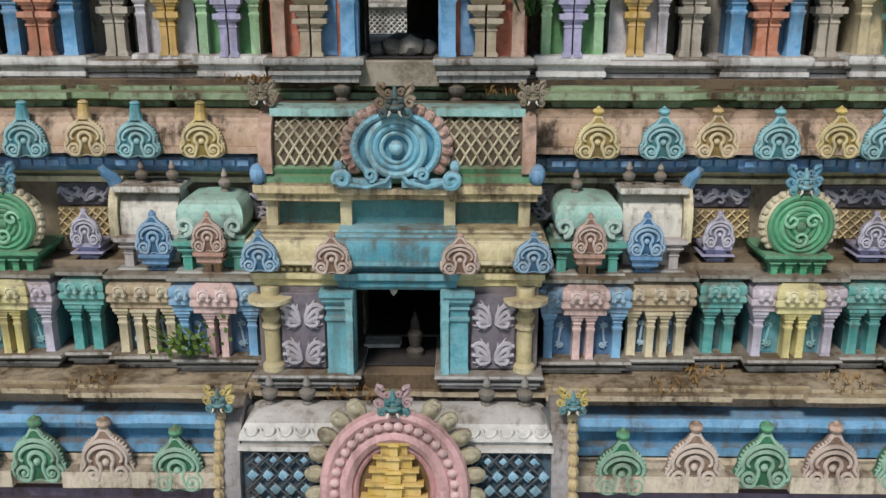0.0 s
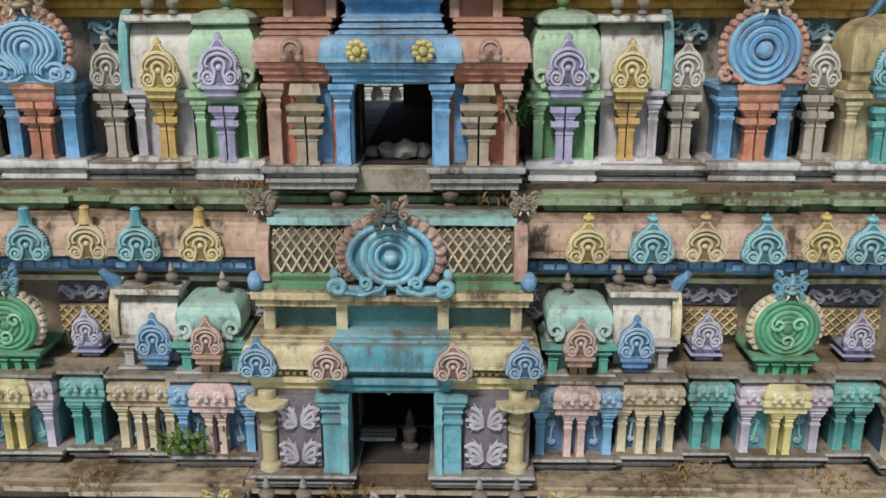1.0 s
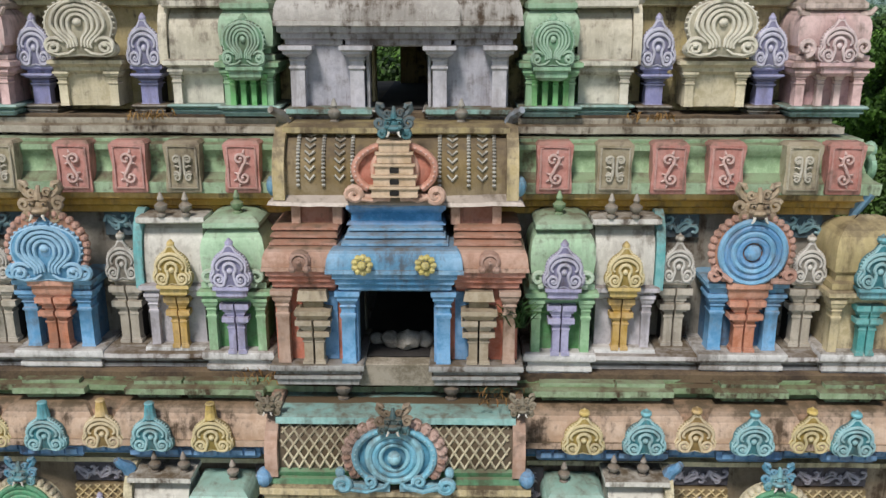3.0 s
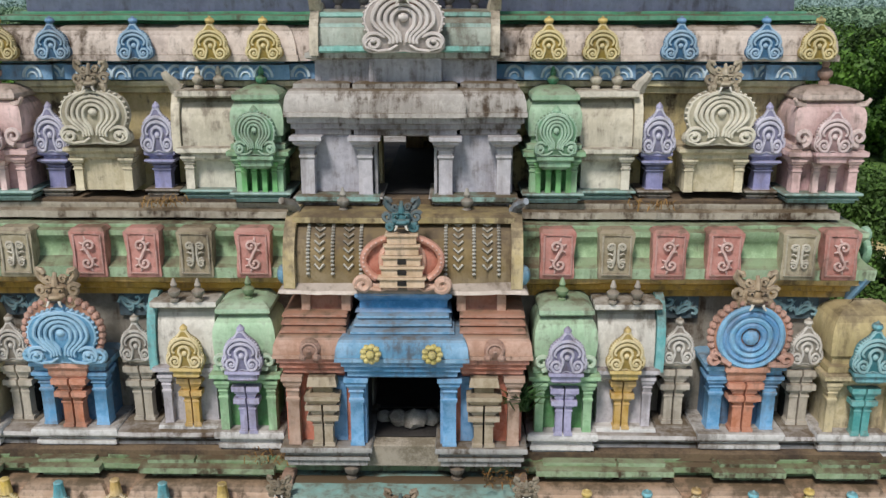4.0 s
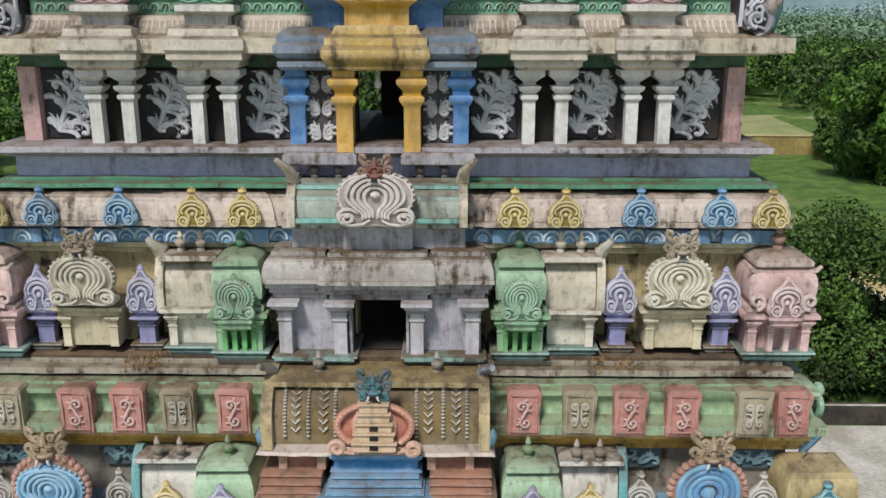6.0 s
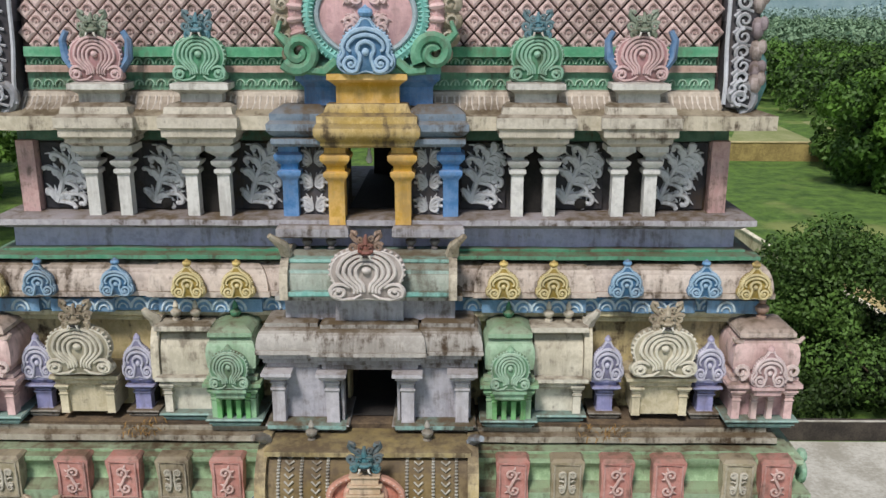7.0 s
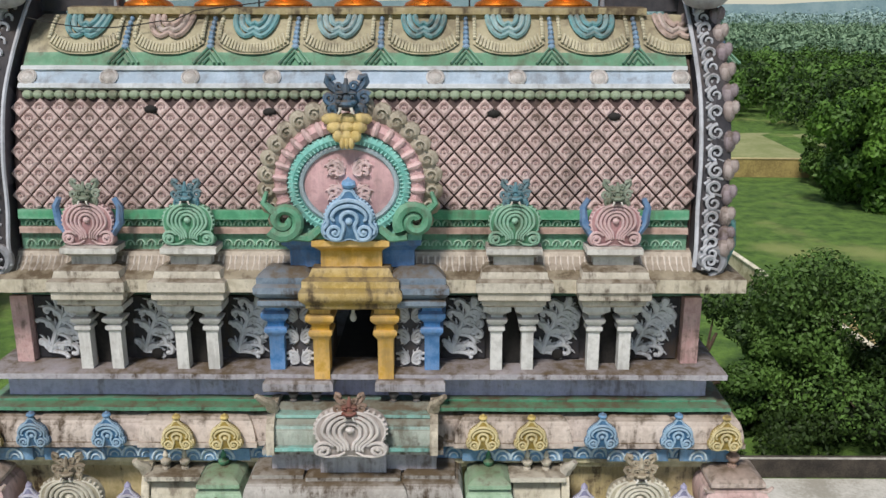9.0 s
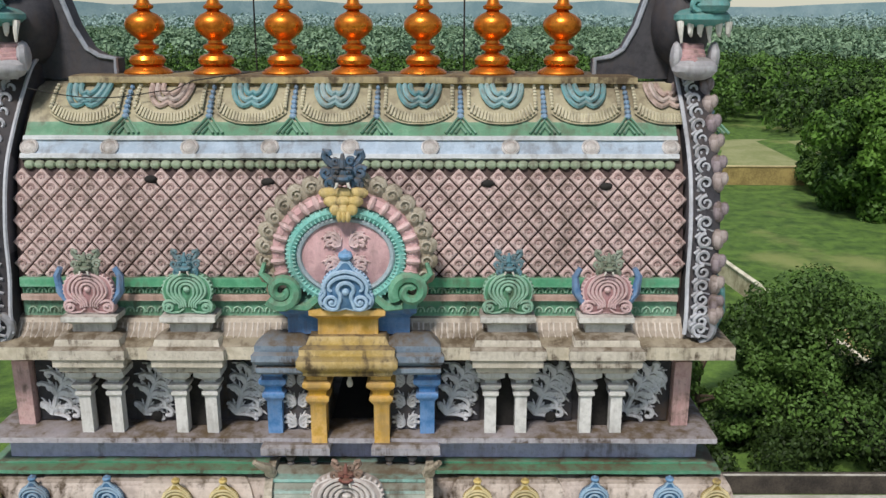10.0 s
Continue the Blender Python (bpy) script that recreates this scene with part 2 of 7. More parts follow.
def kudu_mesh(kind):
    """Scroll lines of the horseshoe medallion."""
    foot = spiral(0.25, 0.17, 0.03, 0.15, 0.4, -1.42, 24)
    omega = foot + smooth_path([(0.1, 0.22), (0.1, 0.3), (0.14, 0.38), (0.12, 0.47), (0.06, 0.52), (0.0, 0.535)], 3)
    outer = smooth_path([(0.42, 0.12), (0.445, 0.22), (0.37, 0.33), (0.385, 0.45), (0.33, 0.58), (0.22, 0.68), (0.1, 0.73), (0.0, 0.745)], 4)
    middle = smooth_path([(0.25, 0.37), (0.3, 0.42), (0.27, 0.52), (0.18, 0.6), (0.08, 0.635), (0.0, 0.645)], 4)
    bm = B()
    paths = [mirrored(omega[:-1] + [omega[-1]]), mirrored(outer), mirrored(middle)]
    if kind == "wave":
        paths = []
        for k, q in enumerate((0.13, 0.205, 0.28, 0.355)):
            half = [(0.03 + 0.045 * k, 0.17 - 0.01 * k), (0.05 + 0.04 * k, 0.3 - 0.02 * k), (q * 0.93, 0.42), (q * 1.02, 0.54), (q * 0.86, 0.54 + q * 0.5), (q * 0.48, 0.55 + q * 0.83), (0.0, 0.55 + q * 0.95)]
            paths.append(mirrored(smooth_path(half, 5)))
        for s in (-1, 1):
            paths.append([(s * x, z) for x, z in spiral(0.36, 0.15, 0.02, 0.1, 2.6, -1.5, 20)] + [(s * 0.3, 0.04), (s * 0.16, 0.06), (s * 0.07, 0.13)])
            paths.append([(s * x, z) for x, z in smooth_path([(0.22, 0.24), (0.3, 0.3), (0.41, 0.29), (0.465, 0.2), (0.45, 0.1)], 4)])
    swirl_tubes(bm, paths, -0.17, 0.024 if kind == "wave" else 0.03)
    ball(bm, (0, -0.16, 0.55 if kind == "wave" else 0.36), (0.065, 0.05, 0.07), 10, 6)
    rim = [(x * 0.945, 0.4 + (z - 0.4) * 0.945) for x, z in outline_of(WAVE if kind == "wave" else KUDU)]
    tube(bm, [(x, -0.135, z) for x, z in rim + rim[:1]], 0.018, 5, False)
    for x, z in outline_of(WAVE if kind == "wave" else KUDU)[::2]:
        if z > 0.3:
            ball(bm, (x * 0.985, -0.105, z), (0.026, 0.045, 0.026), 6, 4)
    for s in (-1, 1):
        ball(bm, (s * (0.36 if kind == "wave" else 0.25), -0.18, 0.19 if kind == "wave" else 0.17), 0.04)
    return bm


KCACHE = {}
HEADS = {"ball": [(0.07, 0), (0.055, 0.03), (0.11, 0.06), (0.13, 0.11), (0.11, 0.17), (0.05, 0.2), (0.03, 0.22), (0.0, 0.25)],
         "peg": [(0.15, -0.08), (0.125, 0.1), (0.1, 0.27), (0.115, 0.28), (0.1, 0.31), (0.04, 0.34)],
         "drop": [(0.06, -0.02), (0.1, 0.03), (0.1, 0.07), (0.06, 0.12), (0.02, 0.16)]}


def lighter(code, k=0.35):
    return "".join("%02x" % int(int(code[i:i + 2], 16) * (1 - k) + 236 * k) for i in (0, 2, 4))


def darker(code, k=0.2):
    return "".join("%02x" % int(int(code[i:i + 2], 16) * (1 - k)) for i in (0, 2, 4))


def medallion(at, w, code, parent=None, head="ball", kind="omega", h=1.0, label="", group="", grime=0.5):
    """A horseshoe medallion with scrolled feet and a finial: plate, scrollwork, finial."""
    key = (code, kind, head, grime)
    if key not in KCACHE:
        bm = plate(B(), outline_of(WAVE if kind == "wave" else KUDU), 0.15, 0.9)
        k2 = B()
        lathe(k2, (0, -0.06, 0.9), HEADS[head], 10)
        KCACHE[key] = (mesh_of("medallion", bm, paint(darker(code, 0.1 if kind == "wave" else 0.2), grime)), mesh_of("scrollwork", kudu_mesh(kind), paint(lighter(code, 0.25 if kind == "wave" else 0.42), grime * 0.7)), mesh_of("finial", k2, paint(code, grime)))
    a, b, c = KCACHE[key]
    ob = part("arch_medallion" if parent is None else "medallion", a, None, parent, "", at @ Matrix.Diagonal((w, w, w * h, 1)))
    part("scrollwork", b, None, ob)
    part("finial", c, None, ob)
    if parent is None:
        tagged(ob, label, "ornament", group)
    return ob


def ring_path(rx, rz, cz, a0, a1, n=36, pinch=0.0):
    out = []
    for i in range(n + 1):
        a = radians(a0 + (a1 - a0) * i / n)
        out.append((rx * math.cos(a) * (1 - pinch * max(0, math.sin(a)) ** 3), cz + rz * math.sin(a)))
    return out


def big_arch(at, w, h, spec, label, group="", name="gable_arch", foot=1.0):
    """A large horseshoe gable: field, rings, petal fringe, scrolled feet. spec: field, rings, fringe colour, feet colour."""
    th = thing(name, at, label, "ornament", group)
    field, rings, fringe, feet = spec
    rx, rz, cz = w * 0.5, h * 0.5, h * 0.5
    n0 = 0.8
    part("field", plate(B(), ring_path(rx * n0, rz * n0, cz, -90, 270, 40)[:-1], 0.08, 0.95, (0, cz)), paint(field, 0.4), th)
    k = n0
    for code, share in rings:
        bm = B()
        r = share * w * 0.5
        inner = k < 0.68
        q = min(rx, rz) * k
        tube(bm, [(x, -0.1, z) for x, z in (ring_path(q, q, cz, -90, 270, 36) if inner else ring_path(rx * k, rz * k, cz, -48, 228, 44))], r, 8)
        if not inner:
            beads = B()
            for x, z in ring_path(rx * k, rz * k, cz, -44, 224, 26):
                ball(beads, (x, -0.1 - r * 0.8, z), r * 0.36, 6, 4)
            tagged(part("bead_ring", beads, paint(lighter(code, 0.3), 0.35), th), kind="stuff")
        part("ring", bm, paint(code, 0.45), th)
        k -= share * 1.9
    if fringe:
        for i in range(19):
            a = radians(-32 + 244 * i / 18)
            if abs(math.degrees(a) - 90) < 12:
                continue
            bm = B()
            c = Vector((rx * 0.93 * math.cos(a), -0.05, cz + rz * 0.93 * math.sin(a)))
            m = Matrix.Rotation(-a + math.pi / 2, 3, "Y")
            s = w * 0.075
            ball(bm, c, (s, 0.06, s * 1.15), 8, 5, m)
            ball(bm, c + m @ Vector((s * 0.25, -0.035, s * 0.2)), (s * 0.5, 0.05, s * 0.6), 6, 4, m)
            part("petal", bm, paint(fringe, 0.6), th)
    if feet:
        for s in (-1, 1):
            bm = B()
            path = spiral(s * rx * 0.82 * foot, h * 0.11, w * 0.015, w * 0.085, 0.3, -s * 1.5, 22) + [(s * rx * 0.45 * foot, h * 0.02), (s * rx * 0.2, h * 0.09), (s * rx * 0.08, h * 0.2)]
            tube(bm, [(x, -0.12, z) for x, z in path], lambda t: w * (0.022 + 0.02 * math.sin(t * math.pi)), 7)
            box(bm, min(s * rx * 1.0, s * rx * 0.1), max(s * rx * 1.0, s * rx * 0.1), -0.11, 0.0, 0.0, h * 0.12)
            if foot > 1:
                tube(bm, [(x, -0.13, z) for x, z in spiral(s * rx * 0.5, h * 0.17, w * 0.012, w * 0.065, 0.9, s * 1.4, 18)], w * 0.024, 6)
                ball(bm, (s * rx * 1.12, -0.08, h * 0.26), (w * 0.05, 0.05, w * 0.07), 8, 5)
            part("scroll_foot", bm, paint(feet, 0.45), th)
    return th


def beast_head(at, s, code, tusk="e2ddd2", horn=None, label="", group=""):
    """A carved guardian-beast head: one plain mesh."""
    bm = B()
    mats = [paint(code, 0.5), paint(tusk, 0.35), paint(horn or code, 0.5), NEAR_BLACK]
    faces_done = set()

    def close(i):
        for f in bm.faces:
            if f not in faces_done:
                f.material_index = i
                faces_done.add(f)
    ball(bm, (0, 0, 0.42), (0.36, 0.3, 0.33), 12, 8)
    ball(bm, (0, -0.25, 0.3), (0.23, 0.17, 0.14), 10, 6)
    tube(bm, [(0, -0.2, 0.62), (0, -0.22, 0.8), (0, -0.14, 0.98)], lambda t: 0.12 * (1 - 0.6 * t), 7)
    for k in (-1, 1):
        ball(bm, (k * 0.34, -0.06, 0.2), (0.2, 0.17, 0.17), 8, 6)
        ball(bm, (k * 0.18, -0.28, 0.6), (0.13, 0.07, 0.05), 8, 5)
        ball(bm, (k * 0.2, -0.3, 0.36), (0.1, 0.08, 0.08), 7, 5)
        ball(bm, (k * 0.17, -0.27, 0.5), 0.085, 8, 6)
        tube(bm, [(x, -0.16, z) for x, z in spiral(k * 0.36, 0.12, 0.16, 0.04, 0.5, -k * 1.2, 12)], 0.06, 6)
    close(0)
    for k in (-1, 1):
        tube(bm, [(k * 0.14, -0.38, 0.22), (k * 0.17, -0.41, 0.12), (k * 0.22, -0.41, 0.06)], lambda t: 0.05 * (1 - 0.6 * t), 6)
    close(1)
    for k in (-1, 1):
        tube(bm, [(k * 0.2, 0.02, 0.62), (k * 0.4, 0.02, 0.74), (k * 0.52, 0.0, 0.9), (k * 0.5, -0.04, 1.04), (k * 0.38, -0.06, 1.02), (k * 0.34, -0.06, 0.92)], lambda t: 0.13 * (1 - 0.55 * t) + 0.01, 7)
        tube(bm, [(x, -0.08, z) for x, z in spiral(k * 0.46, 0.46, 0.19, 0.04, 0.5, k * 1.3, 14)], 0.075, 6)
        tube(bm, [(x, -0.12, z) for x, z in spiral(k * 0.2, 0.78, 0.12, 0.03, 0.5, k * 1.2, 12)], 0.05, 6)
    close(2)
    for k in (-1, 1):
        ball(bm, (k * 0.18, -0.345, 0.5), (0.035, 0.02, 0.035), 6, 4)
    ball(bm, (0, -0.36, 0.2), (0.14, 0.08, 0.05), 8, 5)
    close(3)
    ob = part("guardian_beast", mesh_of("guardian_beast", bm, mats), None, None, "", at @ Matrix.Scale(s, 4))
    return tagged(ob, label or "carved plaster guardian beast head with horns and tusks", "statue", group)


RCACHE = {}


def leaf_scrolls(bm, w, h, seed, r=0.02, off=0.0, flip=1):
    """Acanthus scrollwork in relief: plumes of long curling strands that fill a panel w by h."""
    rnd = random.Random(seed)

    def inside(x, z):
        return abs(x) < w * 0.5 - r * 0.4 and r * 0.4 < z < h - r * 0.4

    def strand(x, z, a, length, curl, fat=1.0, lobes=True):
        pts, m = [], 17
        for k in range(m):
            if not inside(x, z):
                break
            pts.append((x, z, a))
            t = k / (m - 1)
            a -= curl * (0.05 + 0.62 * t ** 1.6)
            step = length / m * (1.45 - 0.95 * t)
            x, z = x + step * math.cos(a), z + step * math.sin(a)
        if len(pts) < 4:
            return
        tube(bm, [(flip * (off + x), -0.012 - 0.012 * math.sin(3.1 * i / len(pts)), z) for i, (x, z, b) in enumerate(pts)], lambda q: r * fat * (0.55 + 0.75 * math.sin(math.pi * (0.1 + 0.75 * q))), 6)
        x, z, b = pts[-1]
        ball(bm, (flip * (off + x), -0.02, z), r * fat * 1.25, 6, 4)
        if lobes:
            for k in range(2, len(pts) - 4, 3):
                x, z, b = pts[k]
                c = b + curl * 0.9 / max(0.5, abs(curl))
                p = [(x + r * 2.2 * f * math.cos(c - curl * 0.3 * f), z + r * 2.2 * f * math.sin(c - curl * 0.3 * f)) for f in (0.0, 0.7, 1.4)]
                if inside(*p[-1]):
                    tube(bm, [(flip * (off + x), -0.012, z) for x, z in p], lambda q: r * fat * 0.75 * (1.1 - 0.8 * q), 5)

    if w < 0.3 and h > w and 40 <= seed < 50 and seed % 3 == 2:
        # two upright fronds side by side
        for q in (-1, 1):
            tube(bm, [(q * x, -0.012, z) for x, z in spiral(w * 0.22, h * 0.74, w * 0.03, w * 0.17, 0.5, 1.3, 16)] + [(q * w * 0.07, -0.012, h * 0.5), (q * w * 0.1, -0.012, h * 0.3)], lambda t: r * (0.7 + 0.4 * t), 6)
            tube(bm, [(q * x, -0.012, z) for x, z in spiral(w * 0.24, h * 0.24, w * 0.03, w * 0.16, 2.6, -1.3, 16)], lambda t: r * (0.7 + 0.4 * t), 6)
            for k in range(3):
                z = h * (0.36 + 0.16 * k)
                tube(bm, [(q * w * 0.14, -0.01, z), (q * w * 0.27, -0.01, z + h * 0.05), (q * w * 0.36, -0.01, z + h * 0.03)], lambda t: r * (1.0 - 0.6 * t), 5)
    elif w < 0.3 and h > w and seed < 60:
        m = -1 if seed % 2 else 1
        top, low = spiral(-0.08 * w, h * 0.75, w * 0.04, w * 0.27, 1.2, -1.35, 20), spiral(0.08 * w, h * 0.25, w * 0.04, w * 0.27, 4.34, -1.35, 20)
        tube(bm, [(m * x, -0.012, z) for x, z in top + [(0.0, h * 0.5)] + low[::-1]], lambda t: r * (0.7 + 0.5 * math.sin(math.pi * t)), 6)
        for q, (x, z) in ((1, top[2]), (-1, low[2])):
            ball(bm, (m * x, -0.016, z), r * 1.4, 6, 4)
        for k in range(6):
            q = 1 if k < 3 else -1
            a = radians(-40 + 45 * (k % 3)) + (0 if q > 0 else math.pi)
            x, z = -0.08 * w * q, h * (0.5 + 0.25 * q)
            tube(bm, [(m * (x + w * f * math.cos(a + 0.5 * f)), -0.01, z + w * f * math.sin(a + 0.5 * f)) for f in (0.3, 0.38, 0.45)], lambda t: r * (1.1 - 0.7 * t), 5)
    elif 60 <= seed < 70:
        stem = [(-0.3 + 0.62 * t, 0.1 + 0.78 * math.sin(1.5 * t) ** 0.8) for t in (0.0, 0.2, 0.4, 0.6, 0.8, 1.0)]
        tube(bm, [(flip * w * x, -0.012, h * z) for x, z in stem], lambda q: r * (1.2 - 0.6 * q), 6)
        for k, (x, z) in enumerate(stem[:-1]):
            x1, z1 = stem[k + 1]
            a = math.atan2((z1 - z) * h, (x1 - x) * w)
            size = h * (0.62 - 0.06 * k)
            for da, ln, curl in ((0.75, 0.85, -1.0), (0.3, 0.6, -1.15), (-0.55, 1.0, 1.0), (-1.05, 0.8, 1.1), (-0.15, 0.6, 1.2)):
                strand(w * x, h * z, a + da, size * ln * rnd.uniform(0.9, 1.1), curl, 0.82)
    elif h >= w:
        n = max(2, round(h / w * (0.52 if seed >= 100 else 1.0)))
        for i in range(n):
            z = (i + 0.1) / n * h
            if seed >= 100:
                for da, ln, curl in ((88, 1.0, 0.95), (66, 1.2, 1.05), (42, 1.0, 1.15), (12, 0.8, -1.2), (-30, 0.55, -1.1)):
                    strand(-0.38 * w, z + 0.12 * h / n, radians(da), min(w * 1.8, h / n * 0.9) * ln, curl, 0.85)
            else:
                q = 1 if i % 2 else -1
                for da, ln, curl in ((0.2, 1.1, 1.0), (0.75, 1.0, 1.1), (1.3, 0.7, 1.2), (-0.4, 0.7, -1.1)):
                    strand(-q * 0.26 * w, z, radians(90) - q * da, min(w, h / n) * 1.15 * ln, q * curl, 0.85)
    else:
        n = max(2, round(w / h * 0.95))
        for i in range(n):
            q = 1 if i % 2 else -1
            x, z = -w / 2 + (i + 0.12) / n * w, h * (0.5 - 0.3 * q)
            for da, ln, curl in ((75, 0.85, 1.0), (45, 1.15, 1.05), (15, 1.0, -1.05), (100, 0.55, -1.1)):
                strand(x, z, q * radians(da), min(h * 1.2, w / n * 1.1) * ln, q * curl, 0.9)
    return bm


def scrolls(parent, w, h, seed, code, r=0.02, at=None, grime=0.4):
    key = ("scrolls", round(w, 2), round(h, 2), seed, code, r)
    if key not in RCACHE:
        bm = B()
        if seed < 100:
            leaf_scrolls(bm, w, h, seed, r)
        else:
            for q in (1, -1):
                leaf_scrolls(bm, w / 2, h, seed, r, w / 4, q)
        RCACHE[key] = mesh_of("leaf_scrollwork", bm, paint(code, grime))
    tagged(part("leaf_scrollwork", RCACHE[key], None, parent, "", at), kind="stuff")


def scroll_panel(at, w, h, seed, ground, code, parent=None, r=0.02, label=""):
    """A painted panel with leafy scrolls in relief."""
    key = (round(w, 2), round(h, 2), ground)
    if key not in RCACHE:
        RCACHE[key] = mesh_of("relief_panel", box(B(), -w / 2, w / 2, 0.0, 0.05, 0, h, 0.006, 0.002), paint(ground, 0.5))
    ob = part("relief_panel", RCACHE[key], None, parent, "", at)
    scrolls(ob, w, h, seed, code, r)
    if parent is None:
        tagged(ob, label or "relief panel of leafy plaster scrolls on the wall", "relief")
    return ob


def pilaster(par, x, y, w, z0, z1, code, d=None, slim=1.0, name="pilaster", wide=1.0):
    h, bm, o = z1 - z0, B(), w * 0.28 * wide
    d = d or w
    prof = [(0.05 * w, 0), (0.05 * w, 0.04), (0.0, 0.06), (0.0, 0.62), (0.1 * w, 0.65), (0.1 * w, 0.68), (0.0, 0.7), (0.0, 0.76), (0.12 * w, 0.79), (0.02 * w, 0.82), (o, 0.88), (o, 0.915), (o * 1.5, 0.94), (o * 1.5, 1.0)]
    loft(bm, x - w / 2, x + w / 2, y, y + d, [(p, z0 + h * q) for p, q in prof], 9, 0.003)
    return part(name, bm, paint(code, 0.4), par)


def t_pair(par, x, y, w, z0, z1, code):
    """Two half pilasters with stepped bracket capitals, a dark slot between them."""
    h = z1 - z0
    steps = ((0.0, 0.07, 0.08), (0.07, 0.1, 0.03), (0.1, 0.5, 0.0), (0.5, 0.54, 0.05), (0.54, 0.6, 0.0), (0.6, 0.64, 0.12), (0.64, 0.74, 0.27), (0.74, 0.78, 0.03), (0.78, 0.84, 0.1), (0.84, 0.89, 0.2), (0.89, 1.0, 0.33))
    for s in (-1, 1):
        bm, rings = B(), []
        for a, b, o in steps:
            for t in (a + 0.006, b):
                x0, x1 = sorted((x + s * w * 0.045, x + s * w * (0.42 + o)))
                y0, y1 = y - w * o * 0.6, y + w * 0.5
                rings.append([bm.verts.new(wob(p, 0.002)) for p in ((x0, y0, z0 + h * t), (x1, y0, z0 + h * t), (x1, y1, z0 + h * t), (x0, y1, z0 + h * t))])
        for p, q in zip(rings, rings[1:]):
            for k in range(4):
                bm.faces.new((p[k], p[(k + 1) % 4], q[(k + 1) % 4], q[k]))
        bm.faces.new(rings[0][::-1])
        bm.faces.new(rings[-1])
        part("half_pilaster", bm, paint(code, 0.4), par)
    # Near-black box puts the narrow gap's shade into colour.
    part("slot", box(B(), x - w * 0.3, x + w * 0.3, y + w * 0.3, y + w * 0.6, z0, z1 - 0.02), NEAR_BLACK, par)


def plinth_prof(z0, z1, o=0.05):
    h = z1 - z0
    return [(0, z0), (0, z0 + 0.25 * h), (o * 0.5, z0 + 0.3 * h), (o * 0.5, z0 + 0.45 * h), (o * 0.2, z0 + 0.5 * h), (o * 0.2, z0 + 0.62 * h), (o, z0 + 0.7 * h), (o * 1.15, z0 + 0.8 * h), (o, z0 + 0.95 * h), (o * 0.7, z1)]


def roll_prof(z0, z1, o0, o1, n=7):
    """A drip lip and a swelling eave above it."""
    h = z1 - z0
    out = [(o1 * 0.3, z0 - 0.01), (o1, z0), (o1, z0 + 0.16 * h), (o1 * 0.93, z0 + 0.18 * h)]
    for i in range(n + 1):
        a = i / n * math.pi / 2
        out.append((o0 + (o1 * 0.92 - o0) * math.cos(a) ** 0.8, z0 + 0.2 * h + 0.8 * h * math.sin(a)))
    return out


def dome_prof(z0, z1, r, n=8):
    """Bulging four-sided roof."""
    h = z1 - z0
    out = [(0.0, z0), (0.02, z0 + 0.02), (0.02, z0 + 0.1 * h), (-0.03, z0 + 0.13 * h), (-0.03, z0 + 0.22 * h)]
    for i in range(n + 1):
        t = i / n
        out.append((0.03 * math.sin(math.pi * min(1, t * 1.25)) - r * 0.46 * t ** 2.0, z0 + h * (0.25 + 0.65 * math.sin(t * math.pi / 2) ** 0.9)))
    out.append((out[-1][0] - r * 0.18, z0 + 0.95 * h))
    return out


def barrel(bm, x0, x1, yc, hy, z0, z1, n=14, bulge=0.1):
    """A barrel roof along x: horseshoe section."""
    sec = []
    for i in range(n + 1):
        a = math.pi * i / n
        k = 1 + bulge * math.sin(min(math.pi, 2.2 * min(a, math.pi - a))) if bulge else 1
        sec.append((yc - hy * k * math.cos(a), z0 + (z1 - z0) * math.sin(a) ** 0.85))
    m = max(1, int((x1 - x0) / 0.3))
    loops = [[bm.verts.new(wob((x0 + (x1 - x0) * j / m, y, z), 0.005)) for y, z in sec] for j in range(m + 1)]
    for p, q in zip(loops, loops[1:]):
        for i in range(n):
            bm.faces.new((p[i], p[i + 1], q[i + 1], q[i]))
        bm.faces.new((p[n], p[0], q[0], q[n]))
    bm.faces.new(loops[0][::-1])
    bm.faces.new(loops[-1])
    return bm


def stub_finial(at, code, s=1.0, label="small turned plaster finial on a roof ridge"):
    key = ("stub", code)
    if key not in KCACHE:
        KCACHE[key] = mesh_of("roof_finial", lathe(B(), (0, 0, 0), [(0.05, 0), (0.055, 0.03), (0.035, 0.05), (0.07, 0.09), (0.075, 0.13), (0.03, 0.17), (0.04, 0.2), (0.012, 0.28)], 10), paint(code, 0.5))
    return tagged(part("roof_finial", KCACHE[key], None, None, "", at @ Matrix.Scale(s, 4)), label, "finial", "ridge finials")


def bumps(par, xs, y, z, w, code):
    """Little round arch bosses along an eave."""
    key = ("bump", code)
    if key not in KCACHE:
        bm = B()
        ball(bm, (0, 0, 0.5), (0.5, 0.35, 0.5), 10, 7)
        for s in (-1, 1):
            ball(bm, (s * 0.3, -0.2, 0.18), 0.2, 7, 5)
        tube(bm, [(x, -0.28, z) for x, z in ring_path(0.34, 0.34, 0.5, -30, 210, 16)], 0.07, 5)
        ball(bm, (0, -0.34, 0.5), 0.11, 6, 4)
        KCACHE[key] = mesh_of("boss", bm, paint(lighter(code, 0.12), 0.5))
    for x in xs:
        part("boss", KCACHE[key], None, par, "", pose(x, y, z) @ Matrix.Scale(w, 4))


# ---- the tower: walls, ledges and eaves of its storeys ----
MID = 12.9      # middle of the tower from front to back


def back(y):
    return 2 * MID - y


